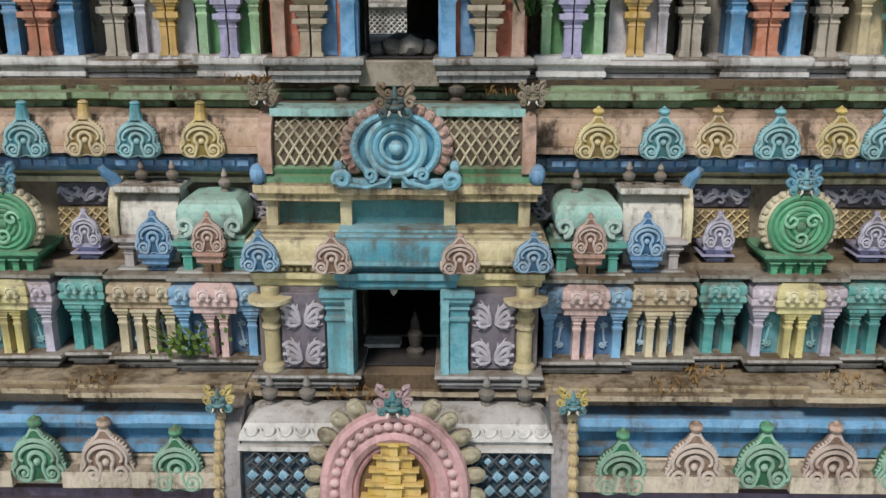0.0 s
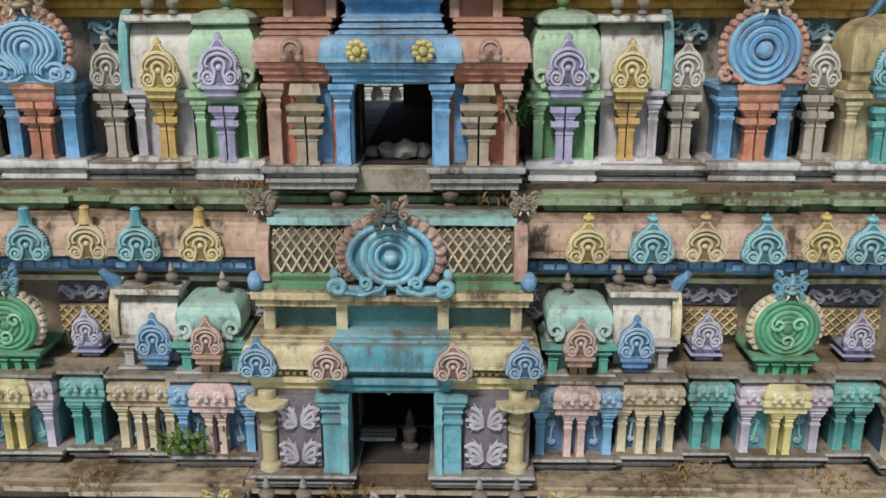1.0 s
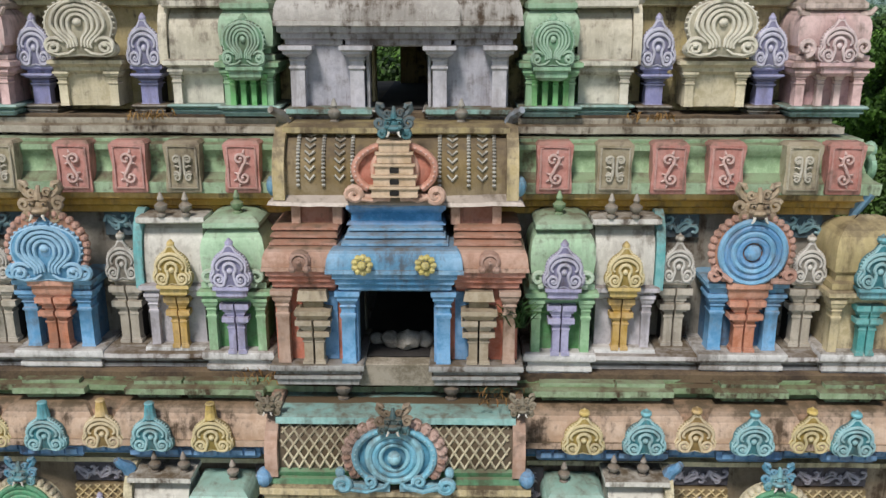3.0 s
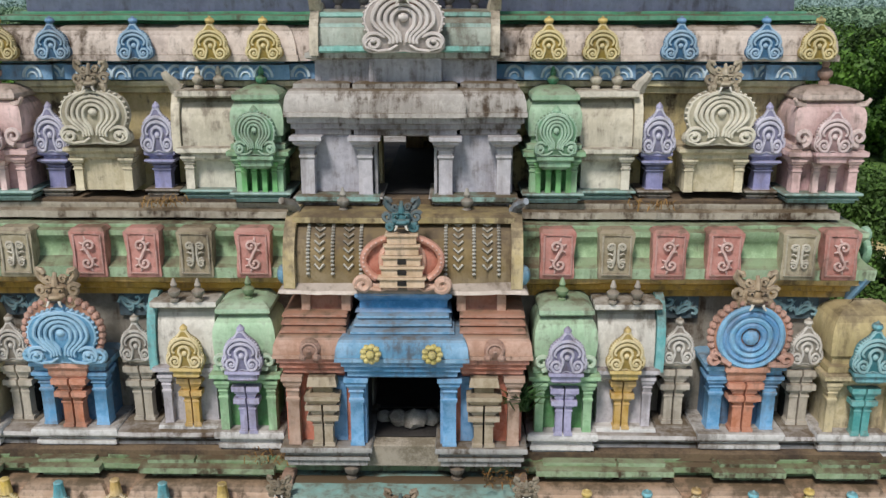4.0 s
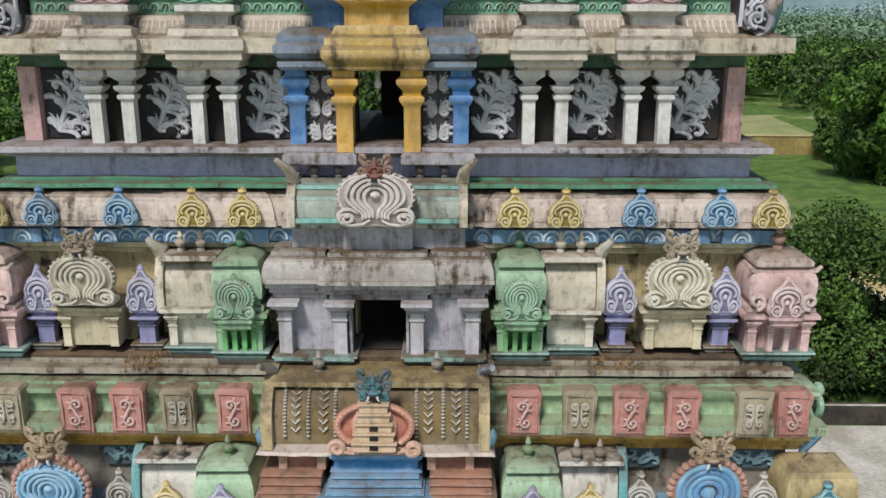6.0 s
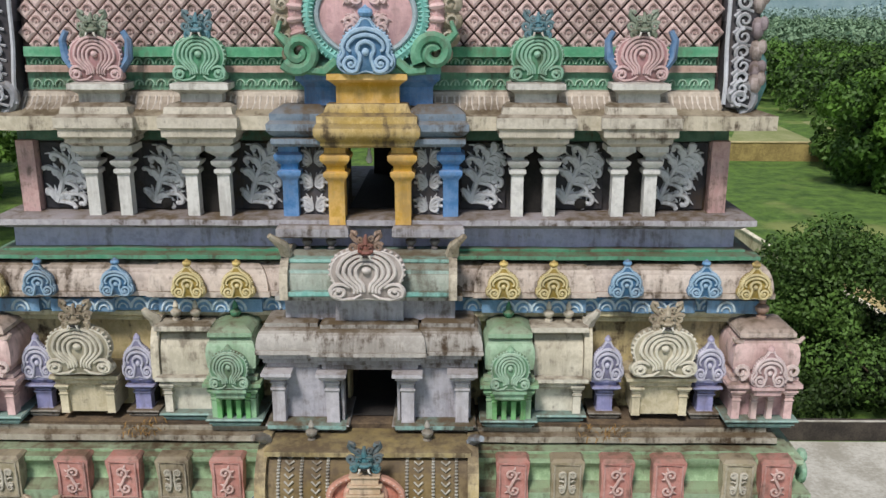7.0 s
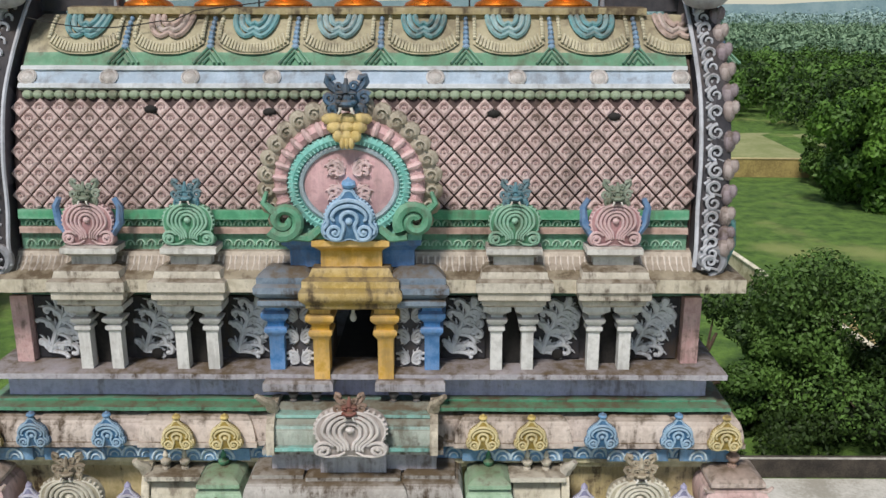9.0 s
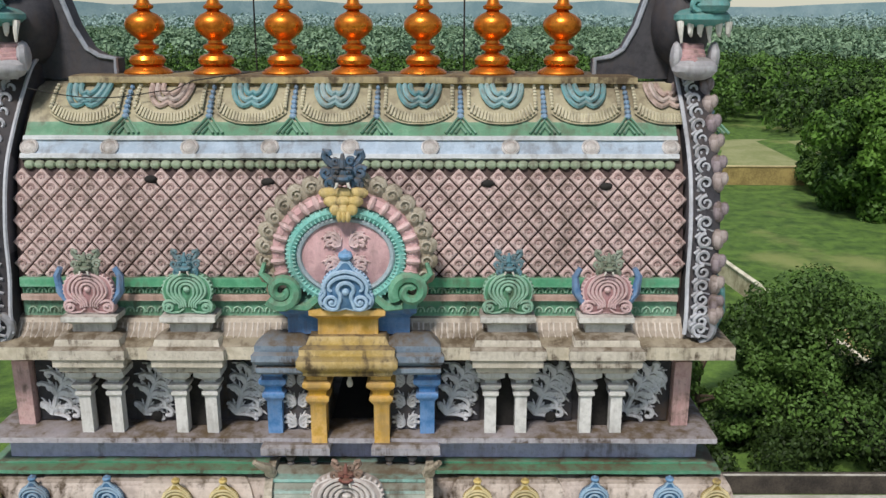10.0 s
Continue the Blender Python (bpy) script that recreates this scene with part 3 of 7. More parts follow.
def core(name, w, yf, z0, z1, dw, d0, d1, code, through_door=False, thick=0.35):
    """Hollow storey: front, back and side walls, with the doorway cut through the front (and the back)."""
    bm = B()
    box(bm, -w, -dw, yf, yf + thick, z0, z1)
    box(bm, dw, w, yf, yf + thick, z0, z1)
    box(bm, -dw, dw, yf, yf + thick, d1, z1)
    if d0 > z0 + 0.02:
        box(bm, -dw, dw, yf, yf + thick, z0, d0)
    yb = back(yf)
    if through_door:
        r0, r1 = -1.3, -0.22
        box(bm, -w, r0, yb - thick, yb, z0, z1)
        box(bm, r1, w, yb - thick, yb, z0, z1)
        box(bm, r0, r1, yb - thick, yb, d1 + 0.1, z1)
    else:
        box(bm, -w, w, yb - thick, yb, z0, z1)
    for s in (-1, 1):
        xs = sorted((s * w, s * (w - thick)))
        box(bm, xs[0], xs[1], yf + thick + 0.003, yb - thick - 0.003, z0, z1)
    structure(name, bm, paint(code, 0.75), "weathered plastered tower wall with a dark doorway", "wall")
    # Floor coloured near-black: the passage's inner shade is put into it.
    structure("passage_shade_floor", box(B(), -dw, dw, yf + 0.02, yb - 0.02, d0 - 0.03, d0 + 0.015), NEAR_BLACK, "doorway passage floor with the inner shade in its dark colour", "floor")
    bm = B()
    # added partitions beside the doorway passage, coloured dark, keep the inside dark
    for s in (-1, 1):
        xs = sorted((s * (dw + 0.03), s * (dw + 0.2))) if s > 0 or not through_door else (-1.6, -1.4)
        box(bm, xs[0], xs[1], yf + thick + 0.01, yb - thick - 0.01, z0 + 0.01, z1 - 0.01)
    structure("passage_shade_wall", bm, SHADE_IN, "added dark partitions that keep the doorway passage in shade", "wall")


def band(name, w, yf, prof, mat, label, cat="ledge", a=0.01):
    return structure(name, loft(B(), -w, w, yf, back(yf), prof, 0.3, a), mat, label, cat)


# lower storeys, down to the ground
band("wall_base", 7.0, 7.9, [(0.5, -0.3), (0.5, 0.6), (0.3, 0.7), (0.3, 1.5), (0.05, 1.6), (0.0, 6.0), (0.35, 6.2), (0.35, 6.5), (0.05, 6.8), (-0.2, 7.0)], paint(TAN, 0.6), "plain plastered lower storeys of the temple tower", "wall")
band("wall_storey_1", 6.6, 8.75, [(-0.1, 7.0), (-0.1, 9.72)], paint(TAN, 0.8), "stained plaster wall below the lowest visible eave", "wall")
band("trim_storey_1", 6.6, 8.75, [(0.05, 9.42), (0.12, 9.5), (0.12, 9.6), (0.02, 9.66)], paint("6d5d80", 0.6), "faded purple moulding below the eave", "trim")
band("eave_1", 6.6, 8.75, [(0.02, 9.7), (0.22, 9.72), (0.22, 9.92), (0.1, 9.95), (0.08, 10.02)], paint("d5c6ad", 0.6), "cream lip of the lowest visible eave", "eave")
band("eave_roll_1", 6.6, 8.75, [(0.05, 10.02), (0.09, 10.05), (0.09, 10.15), (0.0, 10.18), (0.0, 10.32), (0.1, 10.35), (0.12, 10.42), (0.08, 10.5), (-0.05, 10.54)], paint(SKY, 0.55), "sky-blue painted rounded eave moulding", "eave")
band("wall_storey_1_top", 6.55, 8.85, [(-0.05, 10.5), (-0.05, 10.74)], paint(TAN, 0.9), "stained recessed wall strip", "wall")
band("ledge_1", 6.5, 8.78, [(0.0, 10.72), (0.1, 10.74), (0.1, 10.8), (0.02, 10.82), (0.02, 10.86)], paint("bba886", 1.0), "stained cream ledge", "ledge")

# storey A
core("wall_storey_2", 6.1, 9.75, 10.86, 13.12, 0.46, 11.03, 12.0, "8f7d62")
band("floor_storey_2", 6.0, 9.3, [(0, 10.84), (0, 10.95)], WEED, "dirty terrace floor of a storey", "floor")
band("trim_storey_2", 6.13, 9.72, [(0.0, 12.9), (0.07, 12.92), (0.07, 12.98), (0.0, 13.0), (0.02, 13.05)], paint(CREAM, 0.6), "cream string course", "trim")
band("frieze_2", 6.2, 9.62, [(0, 13.06), (0.03, 13.08), (0.08, 13.14), (0.08, 13.24), (0.02, 13.27), (0.02, 13.3)], paint(BLUE, 0.55), "blue painted bead moulding under the eave", "trim")
band("eave_2", 6.2, 9.7, roll_prof(13.3, 13.76, 0.02, 0.27), paint("bf9a7e", 0.95), "rounded tan eave streaked with rain stains", "eave")
band("ledge_2", 6.1, 9.78, [(0, 13.74), (0.02, 13.82), (0.12, 13.86), (0.12, 13.93), (0.03, 13.95), (0.03, 14.0)], paint("86a173", 1.0), "mossy green painted ledge", "ledge")
band("plinth_storey_3", 5.6, 9.95, plinth_prof(13.98, 14.27, 0.12), paint("bdb9b8", 0.75), "stained grey plinth of a storey", "plinth")
band("floor_storey_3", 5.7, 9.75, [(0, 13.96), (0, 14.06)], WEED, "dirty terrace floor of a storey", "floor")

# storey B
core("wall_storey_3", 5.15, 10.45, 14.06, 15.95, 0.44, 14.3, 15.2, "8a8275", True)
band("trim_storey_3", 5.25, 10.38, [(0, 15.84), (0.05, 15.86), (0.05, 15.93), (0.12, 15.96), (0.12, 16.02), (0.2, 16.06), (0.2, 16.12)], paint("d2a545", 0.6), "ochre stepped moulding under the eave", "trim")
band("eave_3", 5.25, 10.4, [(0.1, 16.1), (0.26, 16.13), (0.27, 16.26), (0.2, 16.29), (0.13, 16.36), (0.1, 16.45), (0.12, 16.55), (0.17, 16.62), (0.17, 16.68), (0.08, 16.7), (0.08, 16.74)], paint("9dbc92", 0.65), "pale green concave eave with carved blocks", "eave")
band("ledge_3", 5.0, 10.62, [(0, 16.72), (0.0, 16.76), (0.16, 16.78), (0.16, 16.86), (0.05, 16.88), (0.05, 16.94)], paint("b1a795", 1.0), "stained grey stepped ledge", "ledge")
band("floor_storey_4", 4.95, 10.6, [(0, 16.88), (0, 16.97)], WEED, "dirty terrace floor of a storey", "floor")

# storey C
core("wall_storey_4", 4.65, 11.15, 16.97, 18.3, 0.34, 17.0, 17.78, "d2be84", True)
band("trim_storey_4", 4.68, 11.08, [(0, 18.2), (0.05, 18.22), (0.05, 18.27), (0.1, 18.3), (0.1, 18.36)], paint(CREAM, 0.55), "cream string course", "trim")
band("frieze_4", 4.7, 11.05, [(0.0, 18.36), (0.1, 18.38), (0.1, 18.56), (0.03, 18.58), (0.03, 18.62)], paint("4f8dbb", 0.5), "blue frieze with a row of painted half circles", "trim")
band("eave_4", 4.7, 11.1, roll_prof(18.6, 19.02, 0.02, 0.24), paint("cfbfb6", 0.95), "rounded whitish eave with dark rain stains", "eave")
band("ledge_4", 4.68, 11.12, [(0, 19.0), (0.0, 19.04), (0.2, 19.07), (0.2, 19.12), (0.05, 19.14), (0.05, 19.17)], paint("4e9a76", 0.65), "green painted ledge", "ledge")
band("wall_attic", 4.62, 11.2, [(0, 19.15), (0, 19.44)], paint("b3b1d6", 0.5), "lavender painted wall strip", "wall")
band("ledge_5", 4.62, 11.14, [(0, 19.42), (0.05, 19.44), (0.12, 19.48), (0.19, 19.5), (0.19, 19.57), (0.1, 19.6)], paint("aaa5ae", 0.85), "stained grey-lavender cornice ledge", "ledge")

# storey D
core("wall_storey_5", 4.42, 11.45, 19.58, 20.72, 0.32, 19.6, 20.52, "4a4549", True)
band("frieze_5", 4.45, 11.38, [(0, 20.5), (0.04, 20.52), (0.04, 20.66), (0.0, 20.7)], paint("3a6a55", 0.7), "dark green painted beam under the eave", "trim")
band("eave_5", 4.5, 11.3, [(0.1, 20.66), (0.42, 20.7), (0.42, 20.87), (0.3, 20.9), (0.1, 20.98)], paint("c9bda4", 0.75), "broad stained cream eave slab", "eave")

for sx in (-1, 1):
    box_bm = B()
    # corner posts of the top storey
    box(box_bm, min(sx * 4.28, sx * 4.5), max(sx * 4.28, sx * 4.5), 11.28, 11.5, 19.58, 20.52)
    structure("corner_post", box_bm, paint("c99a97", 0.6), "pink painted corner post of the top storey", "post")


# eave breaks: the stretches of an eave that stand forward over the bays
def eave_break(x0, x1, yf, prof, code, grime=0.7, name="eave_block"):
    return structure(name, loft(B(), x0, x1, yf, yf + 0.6, prof, 0.3, 0.008), paint(code, grime), "stretch of eave standing forward over a bay", "eave")


for sx in (-1, 1):
    for x0, x1 in ((1.66, 2.5), (2.55, 3.08), (3.75, 4.4), (4.95, 5.5)):
        xs = sorted((sx * x0, sx * x1))
        eave_break(xs[0], xs[1], 9.62, [(o - 0.0, z + 0.003) for o, z in roll_prof(13.3, 13.76, 0.02, 0.27)], "c2a083", 0.75)
        eave_break(xs[0] + 0.03, xs[1] - 0.03, 9.52, [(0, 13.07), (0.04, 13.09), (0.08, 13.14), (0.08, 13.24), (0.02, 13.27), (0.02, 13.29)], BLUE, 0.5, "frieze_block")
        eave_break(xs[0] + 0.02, xs[1] - 0.02, 9.66, [(0, 13.77), (0.02, 13.83), (0.12, 13.865), (0.12, 13.935), (0.03, 13.955), (0.03, 14.0)], "86a173", 0.8, "ledge_block")
    for x0, x1 in ((1.5, 2.0), (2.0, 2.62), (3.4, 4.0), (4.35, 4.85)):
        xs = sorted((sx * x0, sx * x1))
        eave_break(xs[0] + 0.02, xs[1] - 0.02, 11.04, [(o, z + 0.003) for o, z in roll_prof(18.6, 19.02, 0.02, 0.24)], "cdbbae", 0.8)
        eave_break(xs[0], xs[1], 10.97, [(0.0, 18.37), (0.1, 18.385), (0.1, 18.555), (0.03, 18.575), (0.03, 18.6)], "4f8dbb", 0.5, "frieze_block")
    for x0, x1 in ((1.7, 2.75), (2.78, 3.5), (4.5, 5.9)):
        xs = sorted((sx * x0, sx * x1))
        eave_break(xs[0], xs[1], 8.66, [(0.02, 9.7), (0.22, 9.723), (0.22, 9.92), (0.1, 9.95), (0.06, 10.0)], "d5c6ad", 0.6)
        eave_break(xs[0], xs[1], 8.68, [(0.0, 10.74), (0.1, 10.75), (0.1, 10.81), (0.02, 10.83), (0.02, 10.87)], "bba886", 1.0, "ledge_block")

# half circles painted as raised arcs on the blue frieze of storey C
arc = B()
tube(arc, [(x, 0, z) for x, z in ring_path(0.105, 0.13, 0.0, 0, 180, 14)], 0.02, 5)
tube(arc, [(x, 0, z) for x, z in ring_path(0.055, 0.06, 0.0, 0, 180, 10)], 0.012, 5)
arc_mesh = mesh_of("arc", arc, paint("bcd4e2", 0.4))
frieze_arcs = thing("frieze_arcs", pose(0, 0, 0), "row of pale half-circle mouldings on a blue frieze", "moulding")
for i in range(43):
    x = -4.6 + 9.2 * (i + 0.5) / 43
    if abs(x) > 1.25:
        fwd = any(a < abs(x) < b for a, b in ((1.5, 2.62), (3.4, 4.0), (4.35, 4.85)))
        part("arc", arc_mesh, None, frieze_arcs, "", pose(x, 10.865 if fwd else 10.945, 18.41))

# bead blocks on the blue band of storey A
bead = B()
box(bead, -0.06, 0.06, -0.02, 0.02, 0, 0.09, 0.015)
bead_mesh = mesh_of("bead", bead, paint("4d93cc", 0.45))
bead_row = thing("bead_moulding", pose(0, 0, 0), "row of blue bead blocks under an eave", "moulding")
for i in range(76):
    x = -5.7 + 11.4 * (i + 0.5) / 76
    if abs(x) > 1.55:
        fwd = any(a < abs(x) < b for a, b in ((1.66, 2.5), (2.55, 3.08), (3.75, 4.4), (4.95, 5.5)))
        part("bead", bead_mesh, None, bead_row, "", pose(x, 9.43 if fwd else 9.53, 13.145))


# ---- miniature shrines and their parts ----
def bay(name, s, x0, x1, yf, yw, z0, label, group=""):
    """The Empty of a bay that spans x0..x1, front yf, back to the wall yw, standing at z0."""
    c = (x0 + x1) / 2
    return thing(name, pose(s * c, yf, z0), label, "shrine", group), (x1 - x0) / 2, yw - yf


def lower_bay_a(s, x0, x1, yf, outer, inner, ent_side, ent_mid, ground, relief, label, nb):
    """Pilastered bay of the second storey: plinth, pilasters, panels, eave with bosses."""
    th, h, d = bay("pilaster_bay", s, x0, x1, yf, 9.74, 0.0, label, "pilastered bays of the tower")
    part("plinth", loft(B(), -h + 0.0, h, 0.0, d + 0.02, plinth_prof(10.88, 11.06, 0.08), 0.3), paint("9a9790", 0.75), th)
    part("back_wall", box(B(), -h + 0.03, h - 0.03, 0.12, d, 11.04, 11.6), paint(ground, 0.5), th)
    z0, z1 = 11.05, 11.6
    w = 0.095
    if inner:
        for q in (-1, 1):
            pilaster(th, q * (h - 0.07), 0.02, w, z0, z1, outer, 0.14)
            if relief:
                pw = max(0.12, h - 0.3)
                scroll_panel(pose(q * (h - 0.13 - pw / 2), 0.115, 11.07), pw, 0.46, 3 if q > 0 else 4, ground, relief, th, 0.012)
        for q in (-1, 1):
            pilaster(th, q * 0.075, -0.03, 0.08, z0, z1, inner, 0.16)
    else:
        for q in (-1, 1):
            pilaster(th, q * (h - 0.09), 0.0, w + 0.01, z0, z1, outer, 0.16)
    part("beam", loft(B(), -h, h, 0.0, d, [(-0.02, 11.59), (0.03, 11.61), (0.03, 11.66), (0.06, 11.69), (0.06, 11.74), (0.04, 11.76), (0.06, 11.8), (0.05, 11.88), (-0.02, 11.94)], 0.3), paint(ent_side, 0.55), th)
    if ent_mid:
        part("beam_middle", loft(B(), -h * 0.45, h * 0.45, -0.05, d, [(-0.02, 11.58), (0.03, 11.6), (0.03, 11.66), (0.06, 11.69), (0.06, 11.74), (0.04, 11.76), (0.06, 11.8), (0.05, 11.885), (-0.02, 11.945)], 0.3), paint(ent_mid, 0.5), th)
        bumps(th, (-h * 0.22, h * 0.22), -0.09, 11.74, 0.16, lighter(ent_mid, 0.2))
        bumps(th, (-h * 0.8, h * 0.8), -0.04, 11.74, 0.16, lighter(ent_side, 0.2))
    else:
        bumps(th, [(-h + 0.1) + i * (2 * h - 0.2) / max(1, nb - 1) for i in range(nb)], -0.04, 11.74, 0.16, lighter(ent_side, 0.2))
    part("coping", loft(B(), -h - 0.02, h + 0.02, 0.0, d, [(0, 11.94), (0.05, 11.96), (0.05, 12.0), (0, 12.02)], 0.3), paint("8e8a7f", 0.8), th)
    return th


for s in (-1, 1):
    lower_bay_a(s, 1.58, 2.48, 9.02, SKY, ROSE, "6ba6cf", ROSE, DEEP, "9cc0d6", "blue pilastered bay with pale pink paired half pillars", 2)
    lower_bay_a(s, 2.52, 3.2, 9.1, "d6c7a0", "d6c7a0", "c3ab84", None, "27526f", "9cc4de", "cream pilastered bay with blue scroll panels", 3)
    lower_bay_a(s, 3.38, 3.78, 9.2, "35a3a0", None, "4fb2ac", None, "1f5f66", None, "narrow teal bay with two pilasters", 2)
    lower_bay_a(s, 3.92, 4.84, 9.1, "c3bdd2", "e0d07a", "cbbccb", "e0d48f", "2c93a3", "7fc5cb", "lilac and yellow pilastered bay with teal scroll panels", 2)
    lower_bay_a(s, 5.0, 5.4, 9.2, "35a3a0", None, "4fb2ac", None, "1f5f66", None, "narrow teal bay with two pilasters", 2)
    lower_bay_a(s, 5.52, 6.2, 8.95, "d6c7a0", "d6c7a0", "c3ab84", None, "27526f", "9cc4de", "cream pilastered corner bay", 2)
    for k, x in enumerate((3.29, 3.85, 4.92)):
        scroll_panel(pose(s * x, 9.7, 11.1), 0.26, 0.5, 11 + k, "5d5450", MAUVE, None, 0.016, "small mauve scroll relief between pilastered bays")


def kuta(s, x0, x1, yf, yw, z0, z1, z2, base, roof, mid, med, med_code, label, pil="", roof_top=None, w_med=0.4, med_z=None, head="ball"):
    """A square miniature shrine: base with pilasters z0..z1, bulging roof z1..z2, medallion in front."""
    th, h, d = bay("miniature_shrine", s, x0, x1, yf, yw, 0.0, label, "miniature roof shrines")
    part("body", loft(B(), -h + 0.08, h - 0.08, 0.14, d, [(0, z0), (0, z1)], 0.4), paint(base, 0.55), th)
    part("plinth", loft(B(), -h + 0.02, h - 0.02, 0.04, d, plinth_prof(z0 - (0.31 if 14 < z0 < 15 else 0.1), z0 + 0.03, 0.06), 0.4), paint("dddbda" if 14 < z0 < 15 else ("82ada6" if z0 > 16 else "9a9c96"), 0.55), th)
    for q in (-1, 1):
        pilaster(th, q * (h - 0.09), 0.02, 0.1, z0, z1, pil or base, 0.14)
    if mid:
        t_pair(th, 0.0, -0.02, 0.22, z0, z1 - (z1 - z0) * 0.08, mid)
    cz = z1 - 0.02
    part("cornice", loft(B(), -h, h, 0.0, d, [(-0.04, cz - 0.04), (0.0, cz), (0.0, cz + 0.04), (0.045, cz + 0.06), (0.045, cz + 0.11), (0.0, cz + 0.13)], 0.4), paint(base if not pil else pil, 0.5), th)
    part("roof", loft(B(), -h + 0.02, h - 0.02, 0.03, d, dome_prof(cz + 0.12, z2, h * 1.1), 0.25, 0.008), paint(roof, 0.5), th)
    if roof_top:
        part("roof_cap", loft(B(), -h * 0.74, h * 0.74, h * 0.2, d - 0.02, [(0.02, z2 - 0.13), (0.04, z2 - 0.11), (0.04, z2 - 0.06), (0.0, z2 - 0.02), (-0.08, z2 + 0.02), (-0.2, z2 + 0.035)], 0.3), paint(roof_top, 0.55), th)
    if w_med < 0.5:
        for q in (-1, 1):
            part("wing_scroll", tube(B(), [(x, -0.02, z) for x, z in spiral(q * (h - 0.1), z1 + 0.26, 0.1, 0.02, -1.57, -q * 1.4, 18)], lambda t: 0.03 * (1.2 - 0.5 * t), 6), paint(lighter(roof, 0.3), 0.4), th)
    mz = med_z if med_z is not None else z1 + 0.02
    part("bracket", loft(B(), -w_med * 0.36, w_med * 0.36, -0.12, 0.12, [(-0.05, mz - 0.16), (0, mz - 0.12), (0.0, mz - 0.06), (0.03, mz - 0.04), (0.03, mz)], 9), paint(med_code, 0.5), th)
    if med:
        medallion(pose(0, -0.06, mz), w_med, med_code, th, head, med, 1.1)
    return th


def shala(s, x0, x1, yf, yw, z0, z1, z2, base, roof, med_code, mid, label, gable, med_x=0.0, w_med=0.38, med_z=None, horn=None, pil=None):
    """An oblong miniature shrine with a barrel roof and a gable end turned outwards."""
    th, h, d = bay("barrel_shrine", s, x0, x1, yf, yw, 0.0, label, "miniature roof shrines")
    part("body", loft(B(), -h + 0.06, h - 0.06, 0.11, d, [(0, z0), (0, z1)], 0.4), paint(base, 0.5), th)
    part("plinth", loft(B(), -h + 0.02, h - 0.02, 0.04, d, plinth_prof(z0 - (0.31 if 14 < z0 < 15 else 0.1), z0 + 0.03, 0.06), 0.4), paint("dddbda" if 14 < z0 < 15 else ("82ada6" if z0 > 16 else "9a9c96"), 0.55), th)
    pilaster(th, s * (h - 0.08), 0.02, 0.1, z0, z1, pil or base, 0.14)
    if mid:
        t_pair(th, s * med_x, -0.02, 0.2, z0, z1 - (z1 - z0) * 0.05, mid)
    part("cornice", loft(B(), -h, h, 0.0, d, [(-0.04, z1 - 0.06), (0.0, z1 - 0.02), (0.0, z1 + 0.02), (0.05, z1 + 0.05), (0.05, z1 + 0.1), (0.0, z1 + 0.12)], 0.3), paint(base, 0.6), th)
    hy = min(d * 0.5, 0.42)
    part("roof", barrel(B(), -h + 0.02, h - 0.02, hy + 0.03, hy, z1 + 0.1, z2 - 0.06, 16, 0.08), paint(roof, 0.55), th)
    part("ridge_slab", loft(B(), -h, h, hy - 0.22, hy + 0.22, [(0, z2 - 0.09), (0.03, z2 - 0.07), (0.03, z2 - 0.01), (0, z2)], 0.3), paint(lighter(roof, 0.15), 0.7), th)
    g = B()
    xs = sorted((s * (h - 0.01), s * (h + 0.09)))
    barrel(g, xs[0], xs[1], hy + 0.03, hy * 1.14, z1 + 0.06, z2 + 0.05, 16, 0.1)
    part("gable_end", g, paint(gable, 0.5), th)
    if horn:
        hb = B()
        p0 = Vector((s * (h + 0.05), hy * 0.7, z2))
        tube(hb, [p0, p0 + Vector((s * 0.03, -0.04, 0.08)), p0 + Vector((s * 0.07, -0.1, 0.14)), p0 + Vector((s * 0.1, -0.12, 0.2))], lambda t: 0.075 * (1 - 0.6 * t) + 0.01, 8)
        part("horn_finial", hb, paint(horn, 0.5), th)
    if med_code:
        mz = med_z if med_z is not None else z1 + 0.02
        part("bracket", loft(B(), s * med_x - w_med * 0.34, s * med_x + w_med * 0.34, -0.12, 0.12, [(-0.05, mz - 0.16), (0, mz - 0.12), (0.0, mz - 0.06), (0.03, mz - 0.04), (0.03, mz)], 9), paint(med_code, 0.5), th)
        medallion(pose(s * med_x, -0.06, mz), w_med, med_code, th, "drop", "omega", 1.1)
    return th


